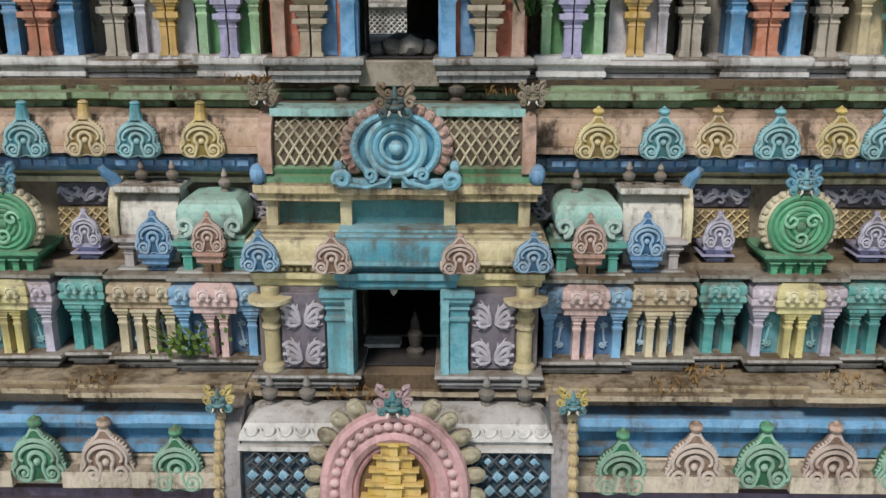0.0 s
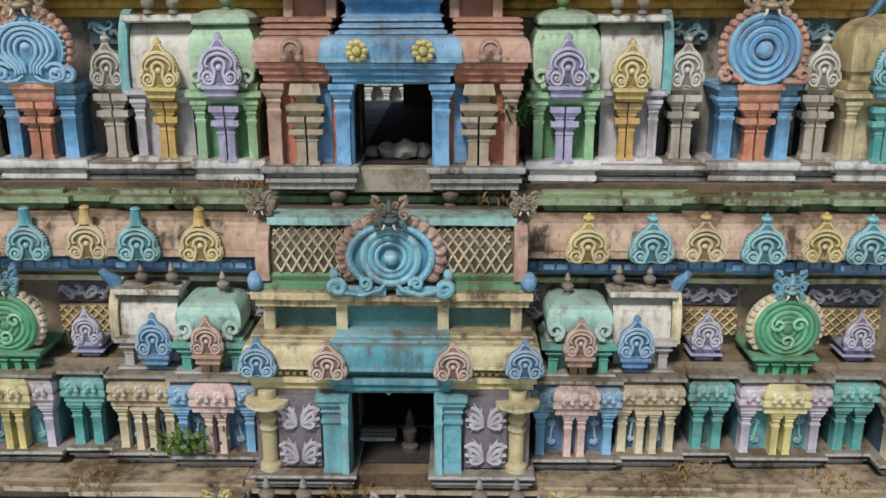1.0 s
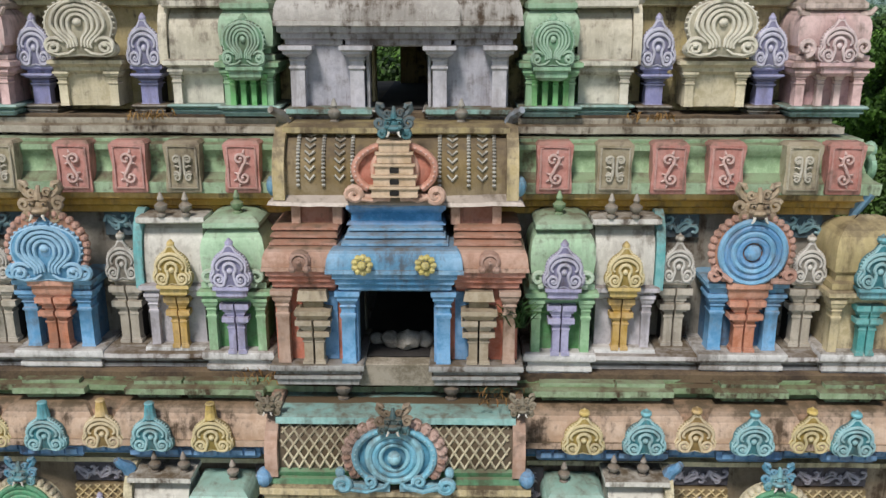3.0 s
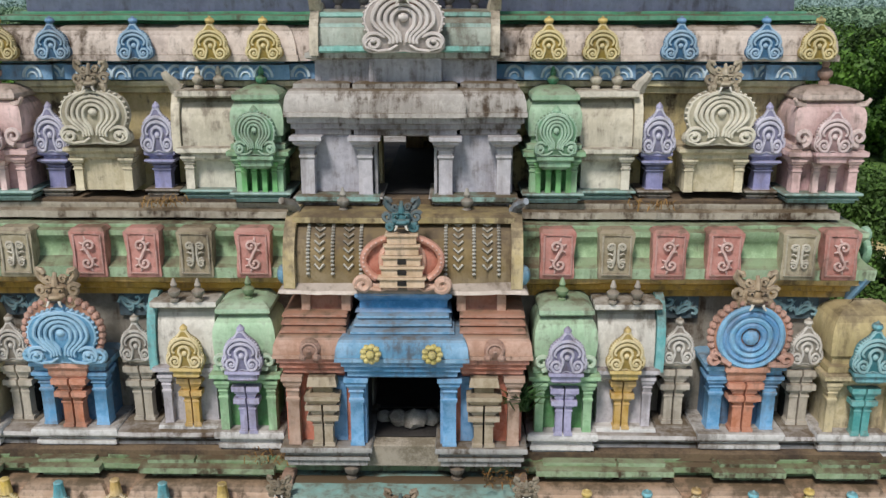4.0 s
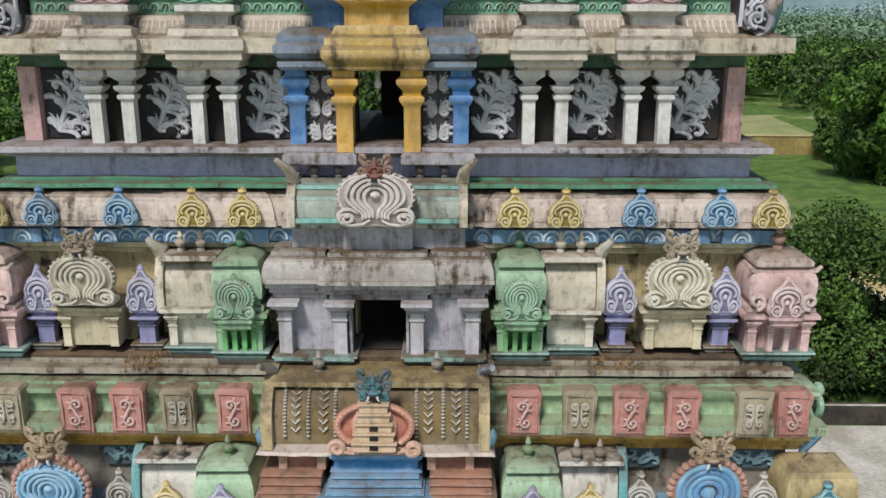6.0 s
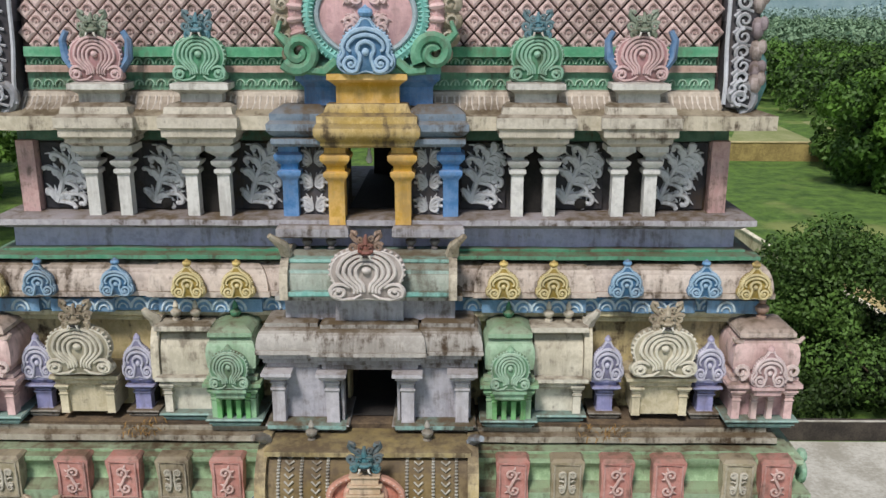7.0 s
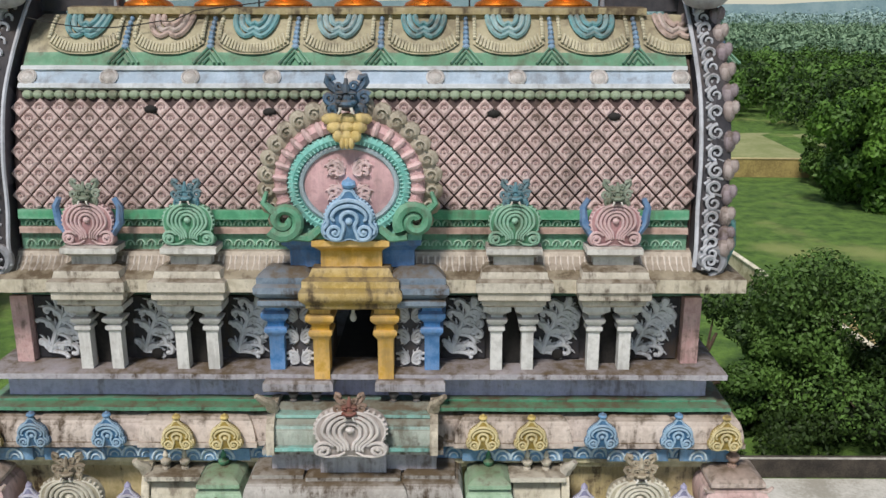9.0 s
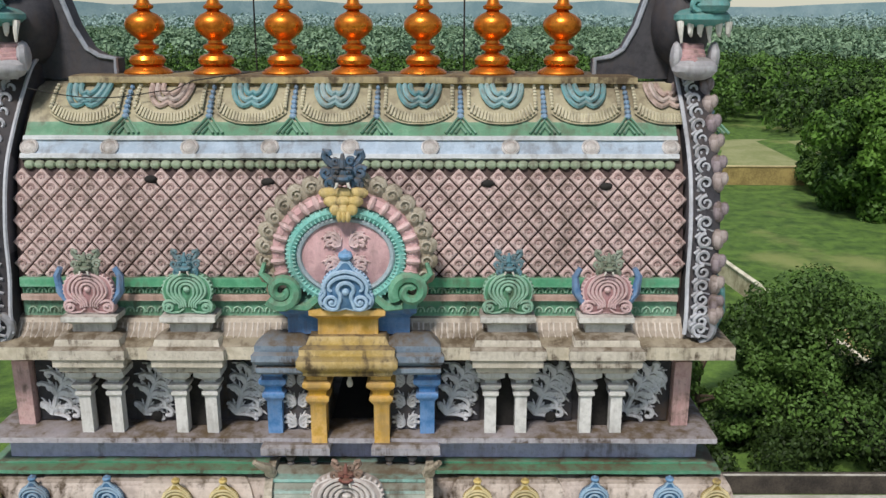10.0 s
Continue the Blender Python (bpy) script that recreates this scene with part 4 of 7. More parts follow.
def post_medallion(s, x, y, z0, z1, z2, post_code, code, label, w=0.4, pair=True, yw=None, head="ball", kind="omega", posts=None):
    """A medallion raised on a small pillar against the wall."""
    th = thing("pillar_medallion", pose(s * x, y, 0), label, "ornament", "medallions on pillars")
    if pair:
        t_pair(th, 0, 0.02, 0.26, z0, z1 - 0.06, post_code)
    else:
        pilaster(th, 0, 0.02, 0.2, z0, z1 - 0.06, post_code, 0.2)
    part("capital", loft(B(), -w * 0.36, w * 0.36, 0.0, (yw - y) if yw else 0.4, [(-0.06, z1 - 0.1), (-0.02, z1 - 0.06), (-0.02, z1 - 0.03), (0.03, z1), (0.03, z1 + 0.04)], 9), paint(post_code, 0.5), th)
    # Near-black pier behind the pillar.
    part("pier", box(B(), -0.1, 0.1, 0.15, (yw - y) if yw else 0.5, z0, z1), NEAR_BLACK, th)
    medallion(pose(0, 0.02, z1 + 0.03), w, code, th, head, kind, (z2 - z1) / w * 0.95)
    part("base", loft(B(), -0.17, 0.17, 0.0, (yw - y) if yw else 0.4, plinth_prof(z0 - (0.29 if 14 < z0 < 15 else 0.1), z0 + 0.01, 0.04), 9), paint("8c8478", 0.8), th)
    return th


# second storey, upper row
band("terrace_step", 5.72, 9.3, [(0.0, 11.9), (0.0, 12.06), (-0.03, 12.09)], paint("8f7d62", 0.7), "stained tan step behind the pilastered bays", "ledge")
for s in (-1, 1):
    kuta(s, 1.68, 2.42, 9.08, 9.74, 12.02, 12.3, 12.93, "3fa99a", "9fcfc2", "b58a62", "omega", "b98a74", "teal square miniature shrine with a pale domed roof", "", None, 0.38, 12.3, "drop")
    shala(s, 2.42, 3.1, 9.2, 9.74, 12.02, 12.3, 12.97, "bdb4b4", "e0dbcf", "3f86bd", BLUE, "white barrel-roofed miniature shrine with a blue medallion", CREAM, -0.08, 0.42, 12.24, "3f8fc4")
    for x in (3.53, 5.24):
        post_medallion(s, x, 9.36, 12.02, 12.24, 12.66, LILAC, "a7a2c2", "lilac medallion on a short pillar", 0.36, False, 9.74, "drop")
    th = thing("round_gable", pose(s * 4.34, 9.32, -0.03), "green round gable with rippled rings on a green pedestal", "ornament", "round gables")
    part("pedestal", loft(B(), -0.3, 0.3, -0.16, 0.42, [(0.03, 11.96), (0.03, 12.02), (-0.03, 12.04), (-0.03, 12.17), (0.02, 12.19), (0.02, 12.22), (0.07, 12.24), (0.07, 12.28), (0, 12.3)], 0.4), paint(GREEN, 0.5), th)
    for q in (-0.24, -0.08, 0.08, 0.24):
        pilaster(th, q, -0.19, 0.07, 12.02, 12.19, "49ad7c", 0.1)
    part("disc", plate(B(), ring_path(0.4, 0.37, 12.6, -90, 270, 40)[:-1], 0.16, 0.9, (0, 12.6)), paint("d9cda8", 0.5), th)
    for r, c in ((0.325, GREEN), (0.265, "3fa873"), (0.205, "54b583"), (0.145, GREEN), (0.085, "3fa873")):
        part("ring", tube(B(), [(x, -0.17, z) for x, z in ring_path(r, r, 12.59, -90, 270, 36)], 0.034, 7), paint(c, 0.45), th)
    part("boss", ball(B(), (0, -0.16, 12.59), (0.07, 0.06, 0.07)), paint(GREEN, 0.4), th)
    curl = B()
    for q in (0, 1, 2):
        tube(curl, [(x, -0.205, z) for x, z in spiral(0.13 * math.cos(q * 2.1 + 0.5), 12.59 + 0.13 * math.sin(q * 2.1 + 0.5), 0.085, 0.02, q * 2.1, 1.2, 16)], 0.02, 5)
    part("swirl", curl, paint("7fcba0", 0.4), th)
    for i in range(22):
        a = radians(-40 + 260 * i / 21)
        part("petal", ball(B(), (0.395 * math.cos(a), -0.1, 12.6 + 0.37 * math.sin(a)), (0.045, 0.06, 0.045), 7, 5), paint("d6c9a6", 0.5), th)
    beast_head(pose(s * 4.34, 9.22, 12.9), 0.3, "4f9aa8", horn="3f93b5", label="blue guardian beast head above a green round gable", group="guardian heads")
    for x0, x1, k in ((3.12, 3.95, 21), (4.75, 5.6, 22)):
        scroll_panel(pose(s * (x0 + x1) / 2, 9.7, 12.64), x1 - x0, 0.26, k, "4c4754", "a39fb0", None, 0.018, "mauve leafy scroll frieze panel on the wall")
        lat = thing("lattice_panel", pose(s * (x0 + x1) / 2, 9.66, 12.28), "ochre lattice panel on the wall", "panel")
        w = x1 - x0
        part("panel", box(B(), -w / 2, w / 2, 0, 0.09, 0, 0.34), paint("8d7440", 0.5), lat)
        nl = 7
        bar = B()
        for i in range(-3, nl + 1):
            for sg in (1, -1):
                a, b = -w / 2 + i * w / nl, -w / 2 + (i + 2.6) * w / nl
                za, zb = (0.01, 0.33) if sg > 0 else (0.33, 0.01)
                t0, t1 = max(0, (-w / 2 - a) / (b - a)), min(1, (w / 2 - a) / (b - a))
                if t1 > t0:
                    tube(bar, [(a + (b - a) * t0, -0.005, za + (zb - za) * t0), (a + (b - a) * t1, -0.005, za + (zb - za) * t1)], 0.014, 4)
        part("lattice", bar, paint("c9b071", 0.45), lat)
    scroll_panel(pose(s * 1.55, 9.6, 12.5), 0.34, 0.42, 23, "3d3942", MAUVE, None, 0.018, "mauve scroll relief beside the central bay")
    for x in (1.93, 2.5, 2.84):
        stub_finial(pose(s * x, 9.36, 12.87 if x < 2 else 12.96), "8f8377", 0.95)

# eave medallions of the first and second storeys
for s in (-1, 1):
    for x, c in ((2.44, GREEN), (3.22, "b99a84"), (3.98, GREEN), (4.72, "c09a86"), (5.5, GREEN)):
        medallion(pose(s * x, 8.56, 9.68 if x < 2.6 else 9.78), 0.62, c, None, "ball", "omega", 1.12, "%s horseshoe medallion with scrolled feet on a blue eave" % ("green" if c == GREEN else "pinkish-tan"), "eave medallions")
    for i, (x, c) in enumerate(((2.13, YEL), (2.83, "52b4c4"), (3.42, "cfa95c"), (4.06, "52b4c4"), (4.73, "dcbb52"), (5.2, "52b4c4"))):
        if s < 0:
            c = (YEL, "52b4c4", "cdab63", "52b4c4", "dcbb52", "52b4c4")[i]
        medallion(pose(s * x, 9.37 if i in (0, 1, 3, 5) else 9.44, 13.27), 0.5, c, None, "peg" if s < 0 else "ball", "omega", 0.98, "%s horseshoe medallion with scrolled feet on a tan eave" % ("turquoise" if c == "52b4c4" else "yellow"), "eave medallions")
    for i, (x, c) in enumerate(((1.66, "d9b84b"), (2.28, "d9b84b"), (3.2, "4a90c6"), (4.18, "4a90c6"), (4.78, "d9b84b"))):
        medallion(pose(s * x, 10.77 if i in (0, 1, 4) else 10.83, 18.63), 0.44, c, None, "ball", "omega", 0.98, "%s horseshoe medallion on a stained whitish eave" % ("blue" if c == "4a90c6" else "yellow"), "eave medallions")

# third storey bays
for s in (-1, 1):
    kuta(s, 1.5, 2.25, 9.75, 10.44, 14.3, 14.98, 15.92, "4e9650", "a8cfa6", "a9a6d0", "omega", "adaad6", "green square miniature shrine with lilac half pillars", "8cc08a", PALEG, 0.48, 15.16, "drop")
    shala(s, 2.25, 2.97, 9.92, 10.44, 14.3, 14.98, 15.9, "b9b4bd", "d8d4cb", "d8b858", "c99d33", "grey-white barrel-roofed miniature shrine with yellow half pillars", "4fb0b4", -0.02, 0.46, 15.12, None, "c6c0cb")
    for x in (3.25, 4.765):
        post_medallion(s, x, 10.07, 14.28, 15.08, 15.62, "b9ae9d", "c3bbae", "stone-coloured medallion on weathered half pillars", 0.42, True, 10.44)
    th = thing("round_gable", pose(s * 4.02, 9.92, 0), "sky-blue round gable with rippled rings on blue and orange pillars", "ornament", "round gables")
    for q in (-1, 1):
        pilaster(th, q * 0.32, 0.0, 0.15, 14.3, 15.02, "4d9fd6", 0.18)
    t_pair(th, 0, -0.06, 0.28, 14.3, 14.95, "cf7d55")
    part("plinth", loft(B(), -0.46, 0.46, -0.05, 0.6, plinth_prof(13.99, 14.31, 0.06), 0.4), paint("dddbda", 0.55), th)
    part("back_wall", box(B(), -0.36, 0.36, 0.14, 0.6, 14.3, 15.1), paint("2f6f9f", 0.5), th)
    part("cornice", loft(B(), -0.4, 0.4, 0.0, 0.6, [(0, 15.0), (0.03, 15.03), (0.03, 15.08), (0.07, 15.1), (0.07, 15.15), (0, 15.17)], 9), paint("5aa3cf", 0.5), th)
    part("cornice_middle", loft(B(), -0.2, 0.2, -0.06, 0.5, [(0, 14.95), (0.03, 15.0), (0.03, 15.08), (0.06, 15.1), (0.06, 15.16), (0, 15.19)], 9), paint("d08a68", 0.5), th)
    part("disc", plate(B(), ring_path(0.47, 0.43, 15.54, -90, 270, 40)[:-1], 0.08, 0.9, (0, 15.54)), paint("c08a70", 0.55), th)
    if s < 0:
        medallion(pose(0, 0.0, 15.15), 0.86, "6bb3e0", th, "drop", "wave", 0.86, grime=0.35)
    for r, c in ((0.36, "6bb3e0"), (0.29, "4f9bd4"), (0.22, "6bb3e0"), (0.15, "4f9bd4")) if s > 0 else ():
        part("ring", tube(B(), [(x, -0.09, z) for x, z in ring_path(r, r, 15.53, -90, 270, 36)], 0.04, 7), paint(c, 0.4), th)
    part("boss", ball(B(), (0, -0.09, 15.53), (0.1, 0.07, 0.1)), paint("5aa8dc", 0.4), th)
    for i in range(26):
        a = radians(-50 + 280 * i / 25)
        part("petal", ball(B(), (0.455 * math.cos(a), -0.05, 15.54 + 0.42 * math.sin(a)), (0.048, 0.06, 0.048), 7, 5), paint("c98f7a", 0.5), th)
    for q in (-1, 1):
        part("scroll_foot", tube(B(), [(x, -0.12, z) for x, z in spiral(q * 0.42, 15.27, 0.02, 0.08, 0, -q * 1.3, 16)] + [(q * 0.22, -0.12, 15.2)], 0.035, 6), paint("7bbbe2" if s < 0 else "c98f7a", 0.45), th)
    beast_head(pose(s * 4.04, 9.92, 15.86), 0.42, "a58a66", horn="b39a76", label="tan guardian beast head above a blue round gable", group="guardian heads")
    kuta(s, 4.95, 5.85, 9.8, 10.44, 14.3, 14.98, 15.95, "cdb98a", "d3c08e", "3fa9a8", "omega", "46a9b8", "cream square corner shrine with teal half pillars", "d0bd8c", None, 0.5, 15.16, "ball")
    for x0, x1, k in ((2.95, 3.55, 31), (4.4, 5.0, 32)):
        scroll_panel(pose(s * (x0 + x1) / 2, 10.4, 15.55), x1 - x0, 0.32, k, "3f5d6b", "6fa3ae", None, 0.02, "faded blue leafy scroll panel on the wall")
    for x in (1.83, 2.42, 2.7):
        stub_finial(pose(s * x, 9.95, 15.93 if x < 2 else 15.9), "9a8f80" if x > 2 else MOSS, 1.0)

# carved blocks on the green eave of the third storey
for s in (-1, 1):
    blocks = ((1.78, "c27668"), (2.46, "9a8a68"), (3.08, "c27668"), (3.72, "c27668"), (4.58, "a89a78"), (5.06, "c27668"))
    for i, (x, c) in enumerate(blocks):
        ob = thing("carved_block", pose(s * x, 10.1, 16.14), "%s carved block with scroll relief on a green eave" % ("brick-red" if c == "c27668" else "olive-tan"), "ornament", "carved eave blocks")
        bm = B()
        loft(bm, -0.19, 0.19, 0.0, 0.22, [(0, 0), (0.012, 0.02), (0.012, 0.1), (0.0, 0.3), (0.02, 0.52), (0.02, 0.56), (-0.02, 0.6)], 9)
        part("block", bm, paint(c, 0.55), ob)
        rim = B()
        tube(rim, [(-0.16, -0.02, 0.06), (0.16, -0.02, 0.06), (0.16, -0.02, 0.53), (-0.16, -0.02, 0.53), (-0.16, -0.02, 0.06)], 0.014, 5)
        part("rim", rim, paint(lighter(c, 0.2), 0.5), ob)
        scrolls(ob, 0.28, 0.42, 40 + i, lighter(c, 0.45), 0.016, pose(0, -0.01, 0.08))

# brackets under the corners of the green eave
for s in (-1, 1):
    br = tube(B(), [(0, 0, -0.42), (0.02 * s, -0.02, -0.2), (0.08 * s, -0.08, -0.05), (0.12 * s, -0.12, 0.06)], lambda t: 0.05 + 0.03 * t, 8)
    tagged(part("eave_bracket", br, paint("5f9fc9", 0.45), None, "", pose(s * 5.3, 10.32, 16.1)), "light blue bracket under the corner of an eave", "bracket", "eave brackets")
    curl = B()
    tube(curl, [(0, y, z) for y, z in spiral(0.0, 0.2, 0.16, 0.03, 0.5, 1.4, 18)], 0.05, 6)
    ball(curl, (0, 0, 0.42), (0.07, 0.1, 0.1), 8, 5)
    tagged(part("eave_curl", curl, paint("7fb391", 0.5), None, "", pose(s * 5.5, 10.5, 16.18)), "green curled ornament on the end of an eave", "ornament", "eave curls")

# fourth storey bays
for s in (-1, 1):
    fluted = kuta(s, 1.42, 2.06, 10.46, 11.14, 17.07, 17.5, 18.3, "4a9a50", "93b893", None, "wave", "7fb58c", "green square miniature shrine with fluted base", "7fb582", "86b088", 0.5, 17.55, "drop")
    shala(s, 2.04, 2.7, 10.62, 11.14, 17.07, 17.5, 18.28, "dcd6c4", "cfc6b0", None, None, "cream barrel-roofed miniature shrine with a horned gable", "d3c8ae", 0, 0.3, None, "c9bda6" if s < 0 else "b9b0a0")
    for x in (3.0, 4.3):
        post_medallion(s, x, 10.76, 17.07, 17.5, 18.1, "9a9bd0", "aba9d2", "lilac medallion on a lilac pillar", 0.44, False, 11.14, "drop")
    th = thing("wave_gable", pose(s * 3.68, 10.66, 0), "cream horseshoe gable with flowing waves on a plain pedestal", "ornament", "wave gables")
    part("pedestal", loft(B(), -0.34, 0.34, 0.05, 0.48, [(0, 17.07), (0, 17.44), (0.05, 17.48), (0.05, 17.52), (0.1, 17.56), (0.1, 17.6), (0, 17.63)], 9), paint("c9bb95", 0.55), th)
    for q in (-1, 1):
        pilaster(th, q * 0.3, 0.0, 0.1, 17.07, 17.47, "d3c7a5", 0.14)
    medallion(pose(0, 0.02, 17.64), 0.84, "d8cfb4", th, "drop", "wave", 0.85, grime=0.45)
    beast_head(pose(s * 3.68, 10.62, 18.26), 0.34, "a8987c", label="tan guardian beast head above a cream wave gable", group="guardian heads")
    pink = kuta(s, 4.52, 5.36, 10.5, 11.14, 17.07, 17.5, 18.3, "d09fa2", "dcb8b4", None, "omega", "d9aeb0", "pink square corner shrine with a stepped roof", "dcb4b2", "cbb4a8", 0.46, 17.6, "drop")
    for q in (-0.1, 0.1):
        pilaster(pink, q, 0.02, 0.07, 17.09, 17.46, "e6c6c2", 0.08)
    for q in (-1, 1):
        part("roof_hook", tube(B(), [(q * 0.3, 0.1, 18.12), (q * 0.4, 0.06, 18.14), (q * 0.44, 0.04, 18.2)], lambda t: 0.045 * (1 - 0.5 * t), 6), paint("d8bcb2", 0.5), pink)
    stub_finial(pose(s * 4.94, 10.85, 18.33), "b98f7c", 1.2)
    for x, c in ((1.74, GREEN), (2.25, "d8cdb8"), (2.5, "d8cdb8")):
        stub_finial(pose(s * x, 10.85, 18.28), c, 0.95)
    for q in (-0.18, -0.06, 0.06, 0.18):
        pilaster(fluted, q, 0.0, 0.06, 17.09, 17.46, "5cb45c", 0.08, name="flute")


# ---- central doorway bays ----
def door_bay(y, yw, hw, dw, z0, zd, side, z_plinth, code_jamb, code_side, label):
    """Cheeks of a projecting doorway: two piers with jamb pilasters on a stepped plinth."""
    th = thing("doorway_bay", pose(0, y, 0), label, "doorway")
    for s in (-1, 1):
        xs = sorted((s * dw, s * hw))
        part("pier", box(B(), *sorted((s * (dw + 0.12), s * hw)), 0.14, yw - y, z0, zd + 0.02), paint(side, 0.5), th)
        part("plinth", loft(B(), xs[0], xs[1], 0.02, yw - y, plinth_prof(z_plinth, z0 + 0.01, 0.06), 0.3), paint("9b9997", 0.7), th)
        part("inner_jamb", box(B(), *sorted((s * (dw - 0.004), s * (dw + 0.03))), 0.06, 0.24, z0, zd), paint(code_jamb, 0.5), th)
        # Dark lining paints the passage's shade close behind the jamb.
        part("shade_cheek", box(B(), *sorted((s * (dw + 0.032), s * (dw + 0.125))), 0.235, yw - y - 0.004, z0, zd + 0.01), SHADE_IN, th)
    part("door_sill", box(B(), -dw, dw, 0.1, yw - y - 0.02, z_plinth - 0.05, z0 - 0.04), dirt_or_shade_stone("a1988a", "6d6454", 2.4) if 9.3 < y < 9.5 else WEED, th)
    # Near-black slab over the sill: shade painted onto the passage floor.
    part("sill_shade", box(B(), -dw + 0.005, dw - 0.005, 0.3, yw - y - 0.01, z0 - 0.035, z0 - 0.012), NEAR_BLACK, th)
    return th


# storey 1: only its roof gable shows
gable0 = thing("barrel_roof", pose(0, 8.05, 0), "barrel roof with white band and blue lattice over a lower doorway", "roof")
part("roof_shell", barrel(B(), -1.62, 1.62, 0.42, 0.42, 9.35, 10.72, 18, 0.06), paint("3d5a6c", 0.55), gable0)
part("roof_base", box(B(), -1.75, 1.75, -0.05, 0.9, 8.9, 9.38), paint(BROWN, 0.7), gable0)
part("white_band", loft(B(), -1.6, 1.6, 0.05, 0.6, [(0.0, 10.39), (0.04, 10.41), (0.04, 10.46), (0.0, 10.48), (0.0, 10.51), (0.03, 10.53), (0.015, 10.6), (-0.04, 10.7), (-0.13, 10.77), (-0.26, 10.8)], 0.2), paint("dcdad6", 0.5), gable0)
lat0 = B()
for i in range(-8, 24):
    for sg in (-1, 1):
        pts = []
        for j in range(7):
            t = j / 6
            x = -1.6 + i * 0.16 + sg * (t - 0.5) * 0.64 + 0.3
            if abs(x) < 1.58:
                pts.append((x, 0.0 - 0.03 + 0.06 * t * t, 9.75 + 0.64 * t))
        if len(pts) > 1:
            tube(lat0, pts, 0.014, 4)
part("lattice", lat0, paint("2d3f4c", 0.4), gable0)
diamonds = [mesh_of("diamond", plate(B(), [(0.062, 0), (0, 0.068), (-0.062, 0), (0, -0.068)], 0.03, 0.7, (0, 0)), paint(c, 0.4)) for c in ("6f9db0", "8cc0de")]
for i in range(20):
    for j in range(4):
        x = -1.5 + i * 0.16 + (j % 2) * 0.08
        if abs(x) < 1.55:
            part("diamond", diamonds[j > 1], None, gable0, "", pose(x, -0.025 + 0.014 * j * j * 0.6, 9.84 + j * 0.15))
petal_arc = mesh_of("petal_arc", tube(B(), [(x, 0, z) for x, z in ring_path(0.07, 0.1, 0.0, 180, 360, 12)], 0.014, 5), paint("e6e3df", 0.4))
for i in range(18):
    part("petal_arc", petal_arc, None, gable0, "", pose(-1.5 + 3.0 * i / 17, 0.035, 10.67))
for s in (-1, 1):
    g = B()
    barrel(g, *sorted((s * 1.62, s * 1.8)), 0.42, 0.5, 9.3, 10.85, 18, 0.08)
    part("gable_end", g, paint("8f8a8c", 0.7), gable0)
    rim = B()
    for k in range(12):
        a = radians(20 + 70 * k / 11)
        ball(rim, (s * 1.84, 0.42 - 0.55 * math.cos(a), 9.5 + 1.35 * math.sin(a)), (0.06, 0.07, 0.08), 7, 5)
    part("flame_rim", rim, paint("cdb277", 0.5), gable0)
    beast_head(pose(s * 1.82, 8.15, 10.84), 0.26, "3f8a94", horn="c9b24e", label="teal guardian beast head on a gable end", group="guardian heads")
    for x in (0.95, 1.35):
        stub_finial(pose(s * x, 8.4, 10.78), "7d7871", 1.2)
arch0 = thing("gable_arch", pose(0, 8.0, 9.2), "pink horseshoe gable with petal fringe around a golden tower relief", "ornament")
part("field", plate(B(), ring_path(0.72, 0.78, 0.9, -90, 270, 44)[:-1], 0.1, 0.95, (0, 0.9)), paint("7a5a30", 0.5), arch0)
for rx, rz, r, c in ((0.70, 0.86, 0.075, "d8a4a6"), (0.6, 0.74, 0.06, "cf9396"), (0.5, 0.63, 0.085, "dca9ab"), (0.4, 0.52, 0.04, "c88b8d")):
    part("ring", tube(B(), [(x, -0.1, z) for x, z in ring_path(rx, rz, 0.86, -40, 220, 44)], r, 8), paint(c, 0.4), arch0)
for i in range(24):
    a = radians(-20 + 220 * i / 23)
    part("bead", ball(B(), (0.62 * math.cos(a), -0.16, 0.86 + 0.77 * math.sin(a)), (0.05, 0.03, 0.05), 7, 5), paint("e0b6b6", 0.4), arch0)
for i in range(17):
    a = radians(-20 + 220 * i / 16)
    if abs(math.degrees(a) - 90) < 14:
        continue
    m = Matrix.Rotation(math.pi / 2 - a, 3, "Y")
    c = Vector((0.82 * math.cos(a), -0.04, 0.88 + 0.98 * math.sin(a)))
    bm = B()
    ball(bm, c, (0.1, 0.05, 0.13), 9, 6, m)
    ball(bm, c + m @ Vector((0, -0.04, 0.02)), (0.055, 0.03, 0.07), 7, 5, m)
    part("petal", bm, paint("a39a78", 0.6), arch0)
for k in range(6):
    w = 0.36 - 0.045 * k
    part("relief_step", loft(B(), -w, w, -0.2 + 0.01 * k, 0.0, [(0, 0.55 + 0.15 * k), (0, 0.66 + 0.15 * k), (0.03, 0.67 + 0.15 * k), (0.03, 0.695 + 0.15 * k)], 9), paint("dcb335", 0.35), arch0)
    part("relief_block", loft(B(), -w * 0.3, w * 0.3, -0.24 + 0.01 * k, 0.0, [(0, 0.55 + 0.15 * k), (0, 0.65 + 0.15 * k), (0.02, 0.67 + 0.15 * k), (0.0, 0.69 + 0.15 * k)], 9), paint("e3bd45", 0.35), arch0)
beast_head(pose(0, 7.9, 10.93), 0.3, "2f7f86", horn="b58f95", label="teal guardian beast head with pink ears on a pink gable", group="guardian heads")

# storey A doorway
da = door_bay(8.62, 9.75, 1.5, 0.46, 11.03, 11.97, "6f6468", 10.86, "4aa5b0", CREAM, "doorway bay with turquoise jambs, scroll reliefs and cream columns")
